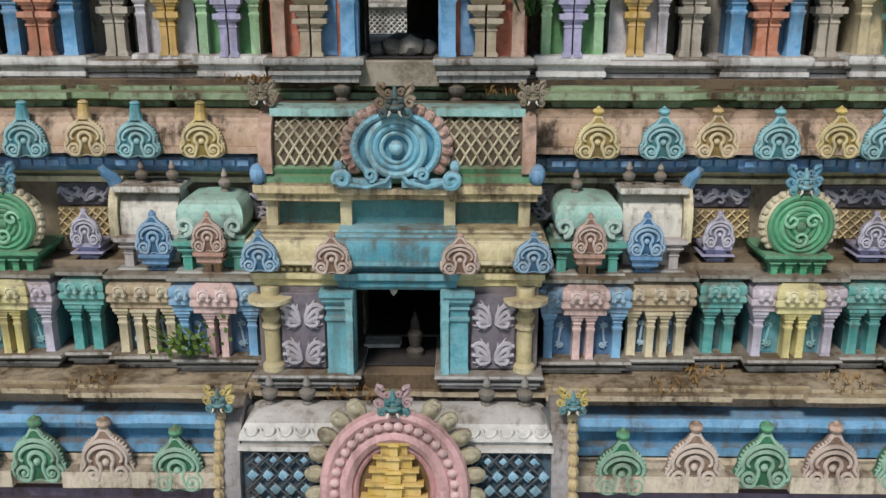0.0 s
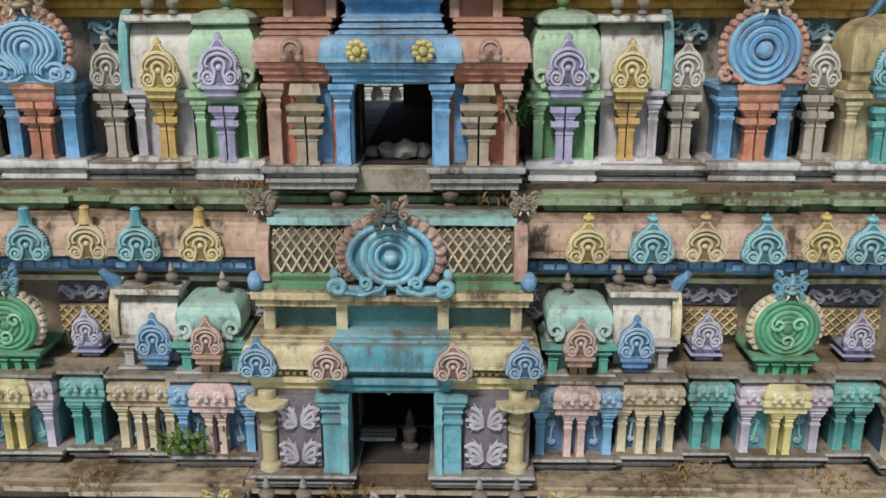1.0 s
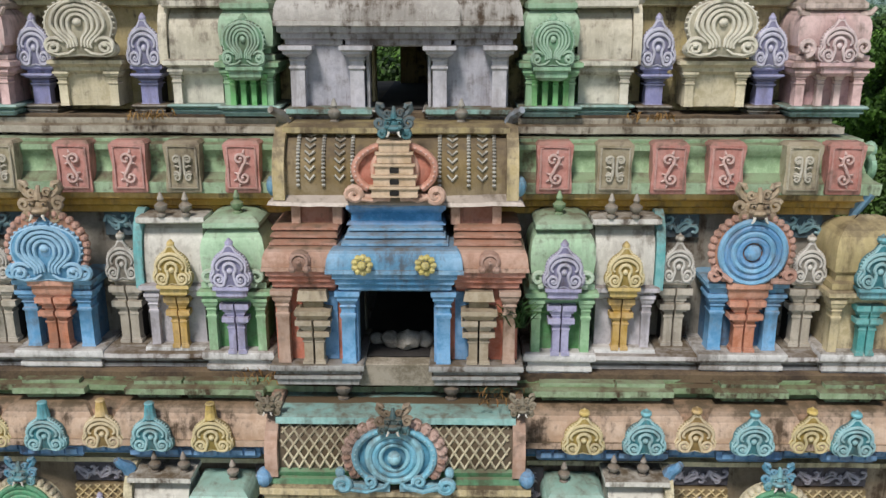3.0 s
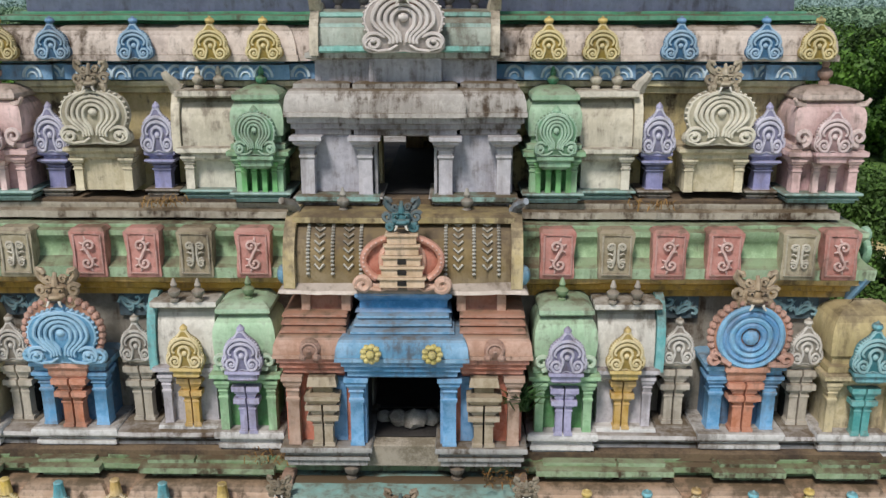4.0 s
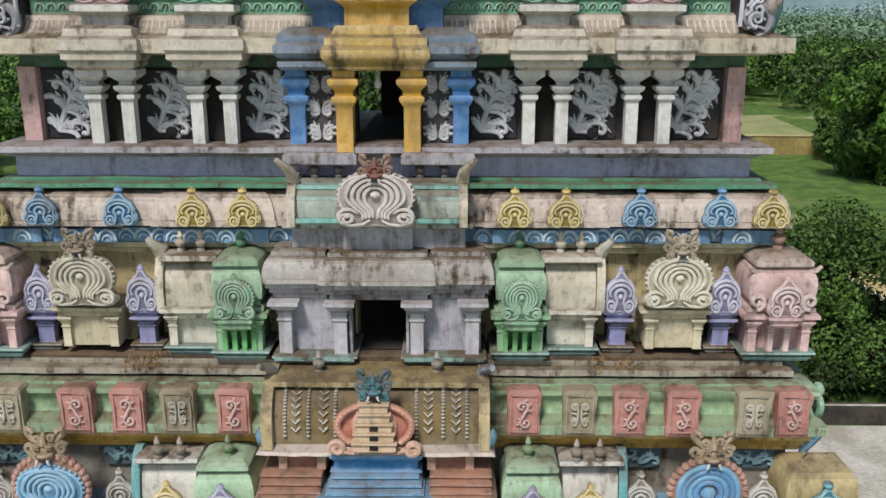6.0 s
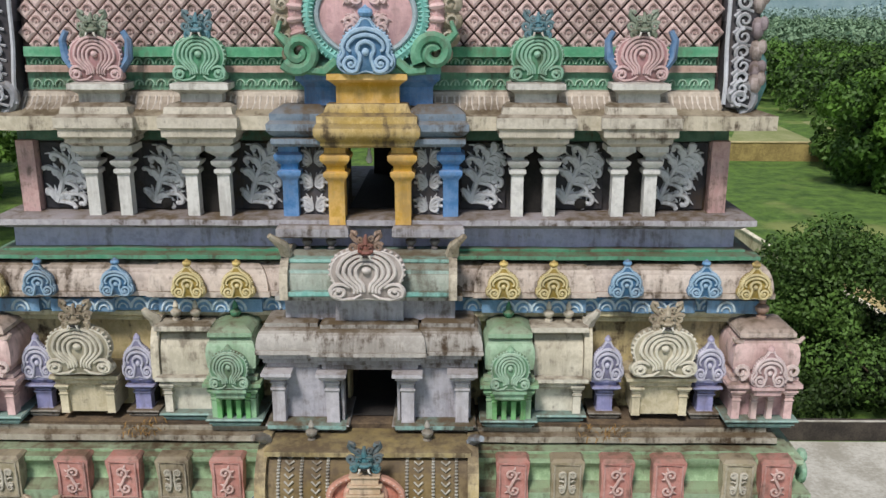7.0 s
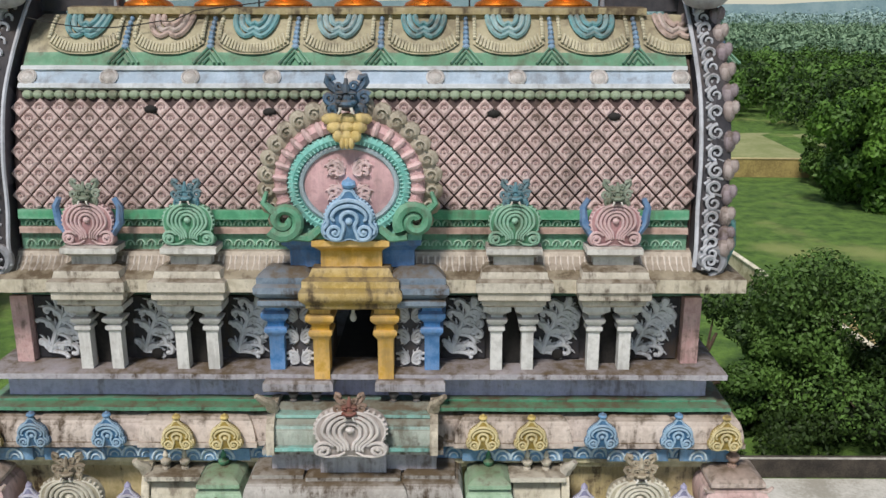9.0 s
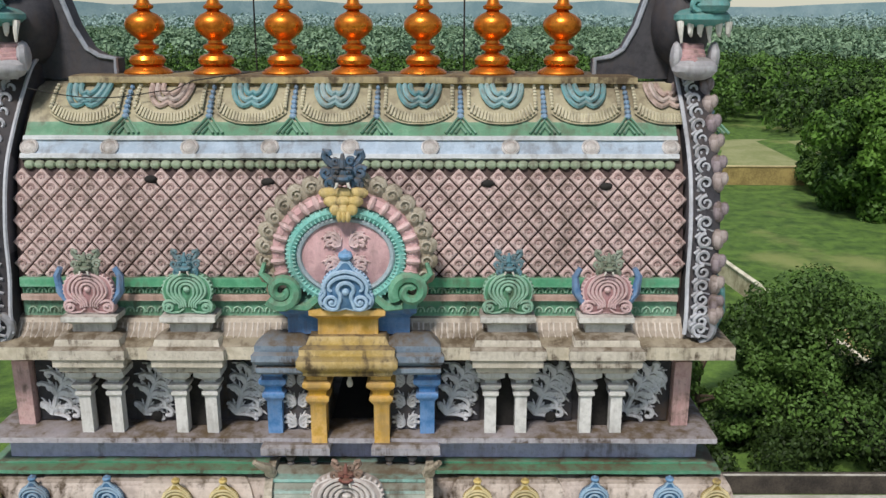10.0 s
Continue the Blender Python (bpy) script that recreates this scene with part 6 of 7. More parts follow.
for s in (-1, 1):
    def pier(x, w, y, code, name):
        bm = B()
        loft(bm, s * x - w / 2, s * x + w / 2, y, y + 0.22, [(0.0, 19.5), (0.0, 20.06), (0.025, 20.1), (0.05, 20.14), (0.05, 20.18), (0.01, 20.2), (0.01, 20.26), (0.06, 20.31), (0.08, 20.34), (0.08, 20.39), (0.03, 20.42), (0.03, 20.52)], 9, 0.003)
        part(name, bm, paint(code, 0.3), dd)
    pier(0.41, 0.2, 0.0, "eeb41f", "yellow_pier")
    pier(1.0, 0.19, 0.12, "2f86d0", "blue_pier")
    scroll_panel(pose(s * 0.72, 0.24, 19.6), 0.36, 0.9, 166, "45424c", "cfcfd6", dd, 0.023)
    part("pier_wall", box(B(), *sorted((s * 0.33, s * 1.1)), 0.26, 0.6, 19.58, 20.55), paint("4a4650", 0.5), dd)
    part("blue_canopy", loft(B(), *sorted((s * 0.5, s * 1.14)), -0.04, 0.6, [(0, 20.5), (0.04, 20.54), (0.04, 20.6), (0.0, 20.62), (0.05, 20.66), (0.08, 20.7), (0.08, 20.78), (0.04, 20.82), (0.04, 20.9), (-0.02, 20.95), (-0.1, 21.0)], 0.3), paint("6d8298", 0.7), dd)
    part("blue_attic", loft(B(), *sorted((s * 0.3, s * 0.78)), 0.16, 0.6, [(0, 20.98), (0, 21.2), (0.05, 21.26), (0.09, 21.29), (0.09, 21.36)], 0.3), paint("2f74b5", 0.35), dd)
    dent = B()
    for k in range(9):
        box(dent, *sorted((s * (0.62 + 0.06 * k), s * (0.65 + 0.06 * k))), 0.06, 0.12, 20.62, 20.655, 0.004, 0.001)
    part("dentils", dent, paint("c9d6e0", 0.4), dd)
    part("base_slab", loft(B(), *sorted((s * 0.3, s * 1.14)), -0.05, 0.3, [(0, 19.36), (0.03, 19.38), (0.03, 19.48), (0.0, 19.52)], 0.3), paint("a5a1aa", 0.7), dd)
part("yellow_canopy", loft(B(), -0.54, 0.54, -0.1, 0.6, [(0, 20.5), (0.03, 20.53), (0.03, 20.57), (0.08, 20.62), (0.1, 20.66), (0.1, 20.74), (0.06, 20.8), (0.06, 20.88), (-0.02, 20.92), (-0.06, 21.02)], 0.3), paint("bf9f4d", 0.7), dd)
part("yellow_attic", loft(B(), -0.38, 0.38, 0.05, 0.6, [(0, 20.98), (0, 21.22), (0.04, 21.26), (0.1, 21.3), (0.1, 21.37)], 0.3), paint("dfab2c", 0.35), dd)
bell = part("hanging_lamp", lathe(B(), (0, 0, 0), [(0.0, 0.0), (0.03, 0.01), (0.045, 0.05), (0.035, 0.09), (0.022, 0.12), (0.022, 0.16), (0.012, 0.17), (0.012, 0.24)], 12), paint("d8d4c8", 0.3))
bell.matrix_basis = pose(0, 10.99, 20.28)
tagged(bell, "small unlit pale bulb hanging in a doorway", "lamp")

# ---- the barrel roof of the tower ----
CURVE = smooth_path([(11.36, 20.95), (11.36, 21.2), (11.38, 21.6), (11.46, 22.2), (11.66, 22.95), (11.9, 23.35), (12.2, 23.75), (12.5, 23.98), (12.9, 24.06)], 8)
CL = [0.0]
for p, q in zip(CURVE, CURVE[1:]):
    CL.append(CL[-1] + math.hypot(q[0] - p[0], q[1] - p[1]))


def roof_at(z, lift=0.0):
    """Place and outward direction on the roof's front at height z."""
    for p, q in zip(CURVE, CURVE[1:]):
        if p[1] <= z <= q[1]:
            t = (z - p[1]) / max(1e-6, q[1] - p[1])
            d = Vector((0, q[0] - p[0], q[1] - p[1])).normalized()
            n = Vector((0, -d.z, d.y))
            return Vector((0, p[0] + (q[0] - p[0]) * t, z)) + n * lift, n
    return Vector((0, 12.9, 24.06)), Vector((0, 0, 1))


def arc_len(s):
    for i in range(len(CL) - 1):
        if CL[i] <= s <= CL[i + 1]:
            t = (s - CL[i]) / max(1e-6, CL[i + 1] - CL[i])
            p, q = CURVE[i], CURVE[i + 1]
            d = Vector((0, q[0] - p[0], q[1] - p[1])).normalized()
            return Vector((0, p[0] + (q[0] - p[0]) * t, p[1] + (q[1] - p[1]) * t)), Vector((0, -d.z, d.y)), d
    return None


vault = thing("barrel_vault_roof", pose(0, 0, 0), "great barrel-vaulted tower roof with pink diamond tiles and painted bands", "roof")
shell = B()
sec = CURVE + [(back(y), z) for y, z in reversed(CURVE[:-1])]
m = 28
loops = [[shell.verts.new(wob((-4.3 + 8.6 * j / m, y, z), 0.008)) for y, z in sec] for j in range(m + 1)]
for p, q in zip(loops, loops[1:]):
    for i in range(len(sec) - 1):
        shell.faces.new((p[i], p[i + 1], q[i + 1], q[i]))
    shell.faces.new((p[-1], p[0], q[0], q[-1]))
shell.faces.new(loops[0][::-1])
shell.faces.new(loops[-1])
part("shell", shell, paint("453030", 0.5), vault)


def strip(name, z0, z1, lift, code, label="", grime=0.5, n=5, w=4.25, edge=0.012):
    """A raised band that follows the roof."""
    bm = B()
    rows = []
    zs = [z0 + (z1 - z0) * i / n for i in range(n + 1)]
    m = 30
    outer = [roof_at(z, lift)[0] for z in zs]
    inner = [roof_at(z, -0.03)[0] for z in zs]
    ring = [inner[0]] + outer + [inner[-1]]
    loops = [[bm.verts.new(wob((-w + 2 * w * j / m, p.y, p.z), 0.006)) for p in ring] for j in range(m + 1)]
    for p, q in zip(loops, loops[1:]):
        for i in range(len(ring) - 1):
            bm.faces.new((p[i], p[i + 1], q[i + 1], q[i]))
    bm.faces.new(loops[0][::-1])
    bm.faces.new(loops[-1])
    return part(name, bm, paint(code, grime), vault, label)


flare = loft(B(), -4.45, 4.45, 11.3, 12.0, [(0.28, 20.88), (0.22, 20.93), (0.12, 21.0), (0.06, 21.07), (0.04, 21.13), (-0.05, 21.16)], 0.25)
part("flared_apron", flare, paint("cdbfb0", 0.55), vault)
strip("green_band", 21.14, 21.36, 0.05, "6fa98a", "", 0.55)
strip("pink_fillet", 21.36, 21.44, 0.1, "c9a89a", "", 0.5)
strip("green_band", 21.44, 21.56, 0.05, "3f8a66", "", 0.5)
strip("green_roll", 21.54, 21.66, 0.11, "58ab80", "", 0.45)
strip("blue_band", 23.16, 23.34, 0.05, "bcd2e8", "", 0.4)
strip("blue_fillet", 23.12, 23.17, 0.08, "d6dde2", "", 0.4)
strip("blue_fillet", 23.33, 23.38, 0.08, "d6dde2", "", 0.4)
strip("green_field", 23.38, 23.56, 0.04, "66a884", "", 0.45)
strip("petal_field", 23.55, 24.03, 0.03, "cac19e", "", 0.45, 8)

# leaf mouldings on the two green bands and the apron
for j, (z, y, n) in enumerate(((21.46, 11.31, 60), (21.2, 11.3, 60))):
    row = B()
    for i in range(n):
        x = -4.2 + 8.4 * (i + 0.5) / n
        tube(row, [(x + a, y, z + b) for a, b in ring_path(0.055, 0.07, 0.0, 0, 180, 6)], 0.013, 4)
        tube(row, [(x, y, z), (x + 0.01, y, z + 0.045)], 0.012, 4)
    tagged(part("leaf_moulding", row, paint("7dbd99" if j == 0 else "8fc3a4", 0.45), vault), kind="stuff")
row = B()
for i in range(56):
    x = -4.3 + 8.6 * (i + 0.5) / 56
    for dx in (-0.045, 0.045):
        tube(row, [(x + dx, 11.24, 21.08), (x + dx, 11.16, 20.98), (x + dx * 0.6, 11.07, 20.92)], 0.012, 4)
tagged(part("fluting", row, paint("d8cbbf", 0.45), vault), kind="stuff")

# beads
bead2 = mesh_of("bead", ball(B(), (0, 0, 0), (0.075, 0.06, 0.06), 8, 5), paint("93a985", 0.5))
c0, n0 = roof_at(23.06, 0.03)
for i in range(62):
    part("bead", bead2, None, vault, "", pose(-4.2 + 8.4 * (i + 0.5) / 62, c0.y, c0.z))

# discs on the blue band
disc = lathe(B(), (0, 0, 0), [(0.12, 0), (0.12, 0.03), (0.1, 0.05), (0.085, 0.035), (0.06, 0.06), (0.03, 0.07)], 18)
disc_mesh = mesh_of("disc", disc, paint("d9d3d0", 0.4))
c0, n0 = roof_at(23.25, 0.04)
for i in range(9):
    x = -4.22 + 8.44 * i / 8
    part("disc", disc_mesh, None, vault, "", Matrix.Translation((x * 0.985, c0.y, c0.z)) @ n0.to_track_quat("Z", "Y").to_matrix().to_4x4())

# diamond tiles
tile = B()
hw, hh = 0.128, 0.138
vs = []
for k, y in ((0.91, 0.0), (0.86, 0.035), (0.62, 0.05)):
    vs.append([tile.verts.new((x * k, z * k, y)) for x, z in ((hw, 0), (0, hh), (-hw, 0), (0, -hh))])
for p, q in zip(vs, vs[1:]):
    for i in range(4):
        tile.faces.new((p[i], p[(i + 1) % 4], q[(i + 1) % 4], q[i]))
tile.faces.new(vs[-1])
tile_mesh = mesh_of("roof_tile", tile, paint("cfb0ab", 0.4), 20)
knob = B()
tube(knob, [(0.045 * math.cos(a), 0.005 + 0.042 * math.sin(a), 0.05) for a in [(k - 1) * math.pi / 6 for k in range(9)]], lambda t: 0.012 + 0.01 * math.sin(t * math.pi), 5, False)
ball(knob, (0, -0.008, 0.045), (0.024, 0.024, 0.022), 7, 4)
knob_mesh = mesh_of("tile_ring", knob, paint("a8827e", 0.5))
s0 = next(CL[i] for i in range(len(CL)) if CURVE[i][1] >= 21.62)
s1 = next(CL[i] for i in range(len(CL)) if CURVE[i][1] >= 23.0)
spots = []
row_i, sv = 0, s0 + 0.03
while sv < s1 - 0.02:
    pt, nn, dd2 = arc_len(sv)
    off = hw if row_i % 2 else 0.0
    for j in range(-17, 18):
        x = j * 2 * hw + off
        if abs(x) < 4.33:
            spots.append((x, pt, nn, dd2))
    row_i += 1
    sv += hh
for x, pt, nn, dd2 in spots:
    rot = Matrix((Vector((1, 0, 0)), dd2, nn)).transposed().to_4x4()
    t = part("roof_tile", tile_mesh, None, vault, "", Matrix.Translation((x, pt.y, pt.z)) @ rot)
    if abs(x) < 4.3:
        part("tile_ring", knob_mesh, None, t)

# lotus petals along the crown
for i in range(8):
    x = -4.2 + (i + 0.62) * 1.1
    code = ("4fa3ac", "cfb0a4")[i % 2] if i not in (3, 5) else ("86b5bb" if i == 3 else "79b3b8")
    pet = B()
    cols = []
    for a in range(0, 13):
        u = -1 + 2 * a / 12
        zb = 23.52 + 0.14 * abs(u) ** 2.5
        pts = []
        for b in range(6):
            z = zb + (23.99 - zb) * b / 5
            c, n = roof_at(min(z, 24.0), 0.075 - 0.02 * abs(u))
            pts.append(pet.verts.new((x + u * 0.46 * (1 - 0.05 * b / 5), c.y, c.z)))
        cols.append(pts)
    for p, q in zip(cols, cols[1:]):
        for b in range(5):
            pet.faces.new((p[b], q[b], q[b + 1], p[b + 1]))
    th = part("lotus_petal", pet, paint("cfc6a4", 0.4), vault)
    lip = B()
    for k in range(22):
        u = -1 + 2 * k / 21
        if abs(u) < 0.97:
            zb = 23.54 + 0.15 * abs(u) ** 2.5
            c, n = roof_at(zb, 0.08)
            c2, n2 = roof_at(zb + 0.1, 0.085)
            tube(lip, [(x + u * 0.46, c.y, c.z), (x + u * 0.41, c2.y, c2.z)], 0.018, 5)
    for q in (-1, 1):
        for k in range(8):
            c, n = roof_at(23.72 + 0.034 * k, 0.08)
            ball(lip, (x + q * 0.44, c.y, c.z), 0.03, 6, 4)
    part("petal_ribs", lip, paint("d3c9a4", 0.45), th)
    for q, r in enumerate((1.0, 0.72, 0.44)):
        cl = B()
        pts = []
        for k in range(17):
            a = math.pi + math.pi * k / 16
            lobe = 1 - 0.25 * math.exp(-((math.cos(a)) / 0.25) ** 2)
            c, n = roof_at(min(24.0, 23.96 + 0.27 * r * lobe * math.sin(a)), 0.1)
            pts.append((x + 0.27 * r * math.cos(a), c.y, c.z))
        tube(cl, pts, 0.036, 6)
        part("cloud_scroll", cl, paint(code if q != 1 else lighter(code, 0.3), 0.45), th)
    wedge = B()
    for k in range(7):
        c, n = roof_at(23.62 + 0.055 * k, 0.06)
        ball(wedge, (x + 0.55, c.y, c.z), (0.05 - 0.003 * k, 0.04, 0.04), 7, 5)
    part("blue_bead_strip", wedge, paint("6d9cc4", 0.5), vault)
    tri = B()
    for r in (0.22, 0.15, 0.08):
        c, n = roof_at(23.42, 0.06)
        c2, n2 = roof_at(23.42 + r, 0.06)
        tube(tri, [(x + 0.55 - r * 0.9, c.y, c.z), (x + 0.55, c2.y, c2.z), (x + 0.55 + r * 0.9, c.y, c.z)], 0.02, 5)
    part("green_leaf", tri, paint("63a886", 0.5), vault)

# crown platform and pots
band("roof_platform", 3.75, 12.42, [(0.0, 23.9), (0.0, 24.04), (0.05, 24.06), (0.05, 24.14), (0.0, 24.16)], paint("b5a06d", 0.7), "ochre plaster platform along the roof ridge", "platform")
POT = [(0.27, 0.0), (0.28, 0.03), (0.26, 0.06), (0.16, 0.12), (0.2, 0.15), (0.21, 0.2), (0.18, 0.25), (0.1, 0.28), (0.08, 0.31), (0.14, 0.35), (0.145, 0.39), (0.09, 0.42), (0.08, 0.46)]
BELLY = [(0.08, 0.45), (0.12, 0.48), (0.2, 0.54), (0.25, 0.6), (0.26, 0.64), (0.26, 0.69), (0.24, 0.74), (0.17, 0.8), (0.1, 0.83), (0.07, 0.86)]
NECK = [(0.07, 0.85), (0.13, 0.88), (0.135, 0.91), (0.09, 0.94), (0.07, 1.0), (0.09, 1.04), (0.11, 1.08), (0.08, 1.12), (0.05, 1.2), (0.06, 1.25), (0.03, 1.4), (0.0, 1.55)]
gilt = plain_metal("e88a30", 0.33)
POT = [(r * 1.16, z) for r, z in POT]
pot = thing("finial_pot", pose(-2.85, 12.75, 24.15), "polished gilded copper finial pot on the roof ridge", "finial", "gilded roof finials")
part("pot_base", lathe(B(), (0, 0, 0), POT, 28), gilt, pot)
part("pot_belly", lathe(B(), (0, 0, 0), BELLY, 28), gilt, pot)
part("pot_neck", lathe(B(), (0, 0, 0), NECK, 24), gilt, pot)
part("plinth", loft(B(), -0.33, 0.33, -0.33, 0.33, [(0, -0.06), (0, -0.01), (-0.03, 0.01)], 9), paint("a8925f", 0.7), pot)
for i in range(1, 7):
    copy_thing(pot, pose(-2.85 + 0.945 * i, 12.75, 24.15))
for x in (-1.45, 1.5):
    rod = part("lightning_rod", tube(B(), [(0, 0, 0), (0, 0, 2.2)], 0.012, 6), NEAR_BLACK, None, "", pose(x, 13.2, 24.05))
    tagged(rod, "thin dark metal rod on the roof ridge", "rod", "ridge rods")
wire = tube(B(), [(-4.2 + 0.14 * i, 12.0 + 0.012 * i, 24.02 - 0.18 * math.sin(min(1.0, i / 12) * math.pi) * 0.6 - 0.004 * i) for i in range(14)] + [(-2.1, 12.25, 24.1), (-1.2, 12.5, 24.22)], 0.008, 5)
tagged(part("cable", wire, NEAR_BLACK), "thin black cable slung across the roof crown", "cable")

# holes in the tiled roof
for x, z in ((-2.55, 22.88), (-1.05, 22.85), (1.78, 22.83), (3.3, 22.8)):
    c, n = roof_at(z, 0.05)
    # A dark ellipsoid stands in for the hole; nothing is cut, shade is painted.
    hole = part("vent_hole", ball(B(), (0, 0, 0), (0.09, 0.05, 0.055), 8, 5), SHADE_IN, None, "", pose(x, c.y, c.z))
    tagged(hole, "small dark hole in the tiled roof", "hole", "roof holes")

# great gable over the doorway
ga = thing("gable_arch", pose(0, 11.05, 0), "great round gable with pink petals, turquoise ring and pink scroll field", "ornament")
part("field", plate(B(), ring_path(0.62, 0.5, 22.05, -90, 270, 44)[:-1], 0.1, 0.95, (0, 22.05)), paint("dcaeb2", 0.35), ga)
scrolls(ga, 0.94, 0.62, 171, "e6c2c3", 0.022, pose(0, -0.1, 21.82), 0.35)
part("silver_ring", tube(B(), [(x, -0.1, z) for x, z in ring_path(0.58, 0.47, 22.05, -60, 240, 48)], 0.035, 7), paint("9db2bd", 0.4), ga)
part("turquoise_ring", tube(B(), [(x, -0.08, z) for x, z in ring_path(0.68, 0.57, 22.05, -60, 240, 48)], 0.075, 8), paint("6cc3b8", 0.35), ga)
ribs = B()
for i in range(56):
    a = radians(-55 + 290 * i / 55)
    tube(ribs, [((0.62 + 0.13 * t) * math.cos(a), -0.15 + 0.02 * t, 22.05 + (0.51 + 0.13 * t) * math.sin(a)) for t in (0, 0.5, 1)], 0.012, 4)
part("ring_ribs", ribs, paint("7fd0c6", 0.35), ga)
part("pink_ring", tube(B(), [(x, -0.04, z) for x, z in ring_path(0.83, 0.73, 22.05, -40, 220, 48)], 0.1, 8), paint("d9a7a9", 0.4), ga)
for i in range(21):
    a = radians(-28 + 236 * i / 20)
    if abs(math.degrees(a) - 90) < 9:
        continue
    rot = Matrix.Rotation(math.pi / 2 - a, 3, "Y")
    bm = B()
    c = Vector((0.84 * math.cos(a), -0.12, 22.05 + 0.74 * math.sin(a)))
    ball(bm, c, (0.05, 0.05, 0.1), 8, 5, rot)
    part("pink_petal", bm, paint("e0b5b5", 0.4), ga)
    bm = B()
    c = Vector((1.0 * math.cos(a), -0.02, 22.05 + 0.93 * math.sin(a)))
    ball(bm, c, (0.13, 0.06, 0.15), 9, 6, rot)
    tube(bm, [tuple(c + rot @ Vector((x, -0.06, z))) for x, z in spiral(0, 0.0, 0.08, 0.02, 0.5, 1.2, 12)], 0.02, 5)
    part("flame_petal", bm, paint("a99c85", 0.55), ga)
for k, (z, w) in enumerate(((22.86, 0.3), (22.76, 0.24), (22.66, 0.17), (22.58, 0.09))):
    bm = B()
    for q in (-1, 0, 1):
        ball(bm, (q * w * 0.6, -0.16 - 0.02 * k, z), (w * 0.42, 0.05, 0.075), 8, 5)
    part("gold_tassel", bm, paint("d9b95e", 0.4), ga)
for s in (-1, 1):
    bm = B()
    tube(bm, [(x, -0.16, z) for x, z in spiral(s * 0.8, 21.62, 0.04, 0.22, 0.6, s * 1.5, 26)], lambda t: 0.05 + 0.03 * t, 7)
    tube(bm, [(s * 0.92, -0.14, 21.72), (s * 1.05, -0.14, 21.84), (s * 1.0, -0.14, 21.98)], lambda t: 0.06 * (1 - 0.6 * t), 6)
    tube(bm, [(s * 0.7, -0.14, 21.42), (s * 0.5, -0.14, 21.4), (s * 0.36, -0.12, 21.52)], 0.06, 6)
    part("green_scroll", bm, paint("4f9f78", 0.4), ga)
part("base", loft(B(), -0.88, 0.88, -0.1, 0.35, [(0, 21.36), (0, 21.44), (-0.06, 21.5), (-0.2, 21.56)], 0.3), paint("4fae96", 0.4), ga)
medallion(pose(0, 10.93, 21.38), 0.7, "5f9fd4", None, "ball", "omega", 0.98, "blue horseshoe medallion at the foot of the great gable", "roof medallions", 0.3)
beast_head(pose(0, 10.98, 22.9), 0.44, "2f5f7f", horn="3f6f95", label="dark blue beast head with white tusks on the gable", group="guardian heads")

def ridge_beast(s):
    """The great open-mouthed beast at the end of the ridge: one plain mesh."""
    bm, done = B(), set()
    mats = [paint("3a3840", 0.25), paint("3f9a98", 0.35), paint("dcd8d0", 0.3), paint("c58f92", 0.4), paint("a9a7ae", 0.35)]

    def close(i):
        for f in bm.faces:
            if f not in done:
                f.material_index = i
                done.add(f)
    ball(bm, (s * 4.42, 12.75, 24.85), (0.42, 0.5, 0.6), 14, 9)
    ball(bm, (s * 4.5, 12.55, 25.35), (0.34, 0.4, 0.3), 12, 8)
    close(0)
    ball(bm, (s * 4.52, 12.1, 24.92), (0.36, 0.34, 0.13), 14, 7)
    ball(bm, (s * 4.58, 11.95, 25.06), (0.24, 0.24, 0.13), 12, 6)
    for k in (-1, 1):
        tube(bm, [(x, 11.85, z) for x, z in spiral(s * 4.55 + k * 0.16, 25.08, 0.1, 0.02, 0.5, k * 1.3, 14)], 0.04, 6)
    close(1)
    for k in range(6):
        x = s * (4.22 + 0.12 * k)
        tube(bm, [(x, 11.98 - 0.03 * (k % 3), 24.86), (x, 11.93, 24.72), (x + s * 0.02, 11.95, 24.6 if k in (0, 3) else 24.68)], lambda t: 0.05 * (1 - 0.7 * t), 7)
    close(2)
    for k in range(4):
        tube(bm, [(s * 4.26, 12.1 - 0.05 * k, 24.56 - 0.06 * k), (s * 4.4, 12.02 - 0.05 * k, 24.55 - 0.06 * k), (s * 4.55, 12.1 - 0.05 * k, 24.55 - 0.06 * k)], 0.045, 6)
    close(3)
    ball(bm, (s * 4.45, 12.0, 24.28), (0.3, 0.22, 0.16), 12, 7)
    for k in (-1, 1):
        ball(bm, (s * 4.45 + k * 0.24, 12.05, 24.42), (0.08, 0.14, 0.2), 8, 6)
    close(4)
    ob = part("guardian_beast", mesh_of("guardian_beast", bm, mats), None)
    return tagged(ob, "great black beast with teal jaw, white fangs and pink tongue", "statue", "great ridge beasts")


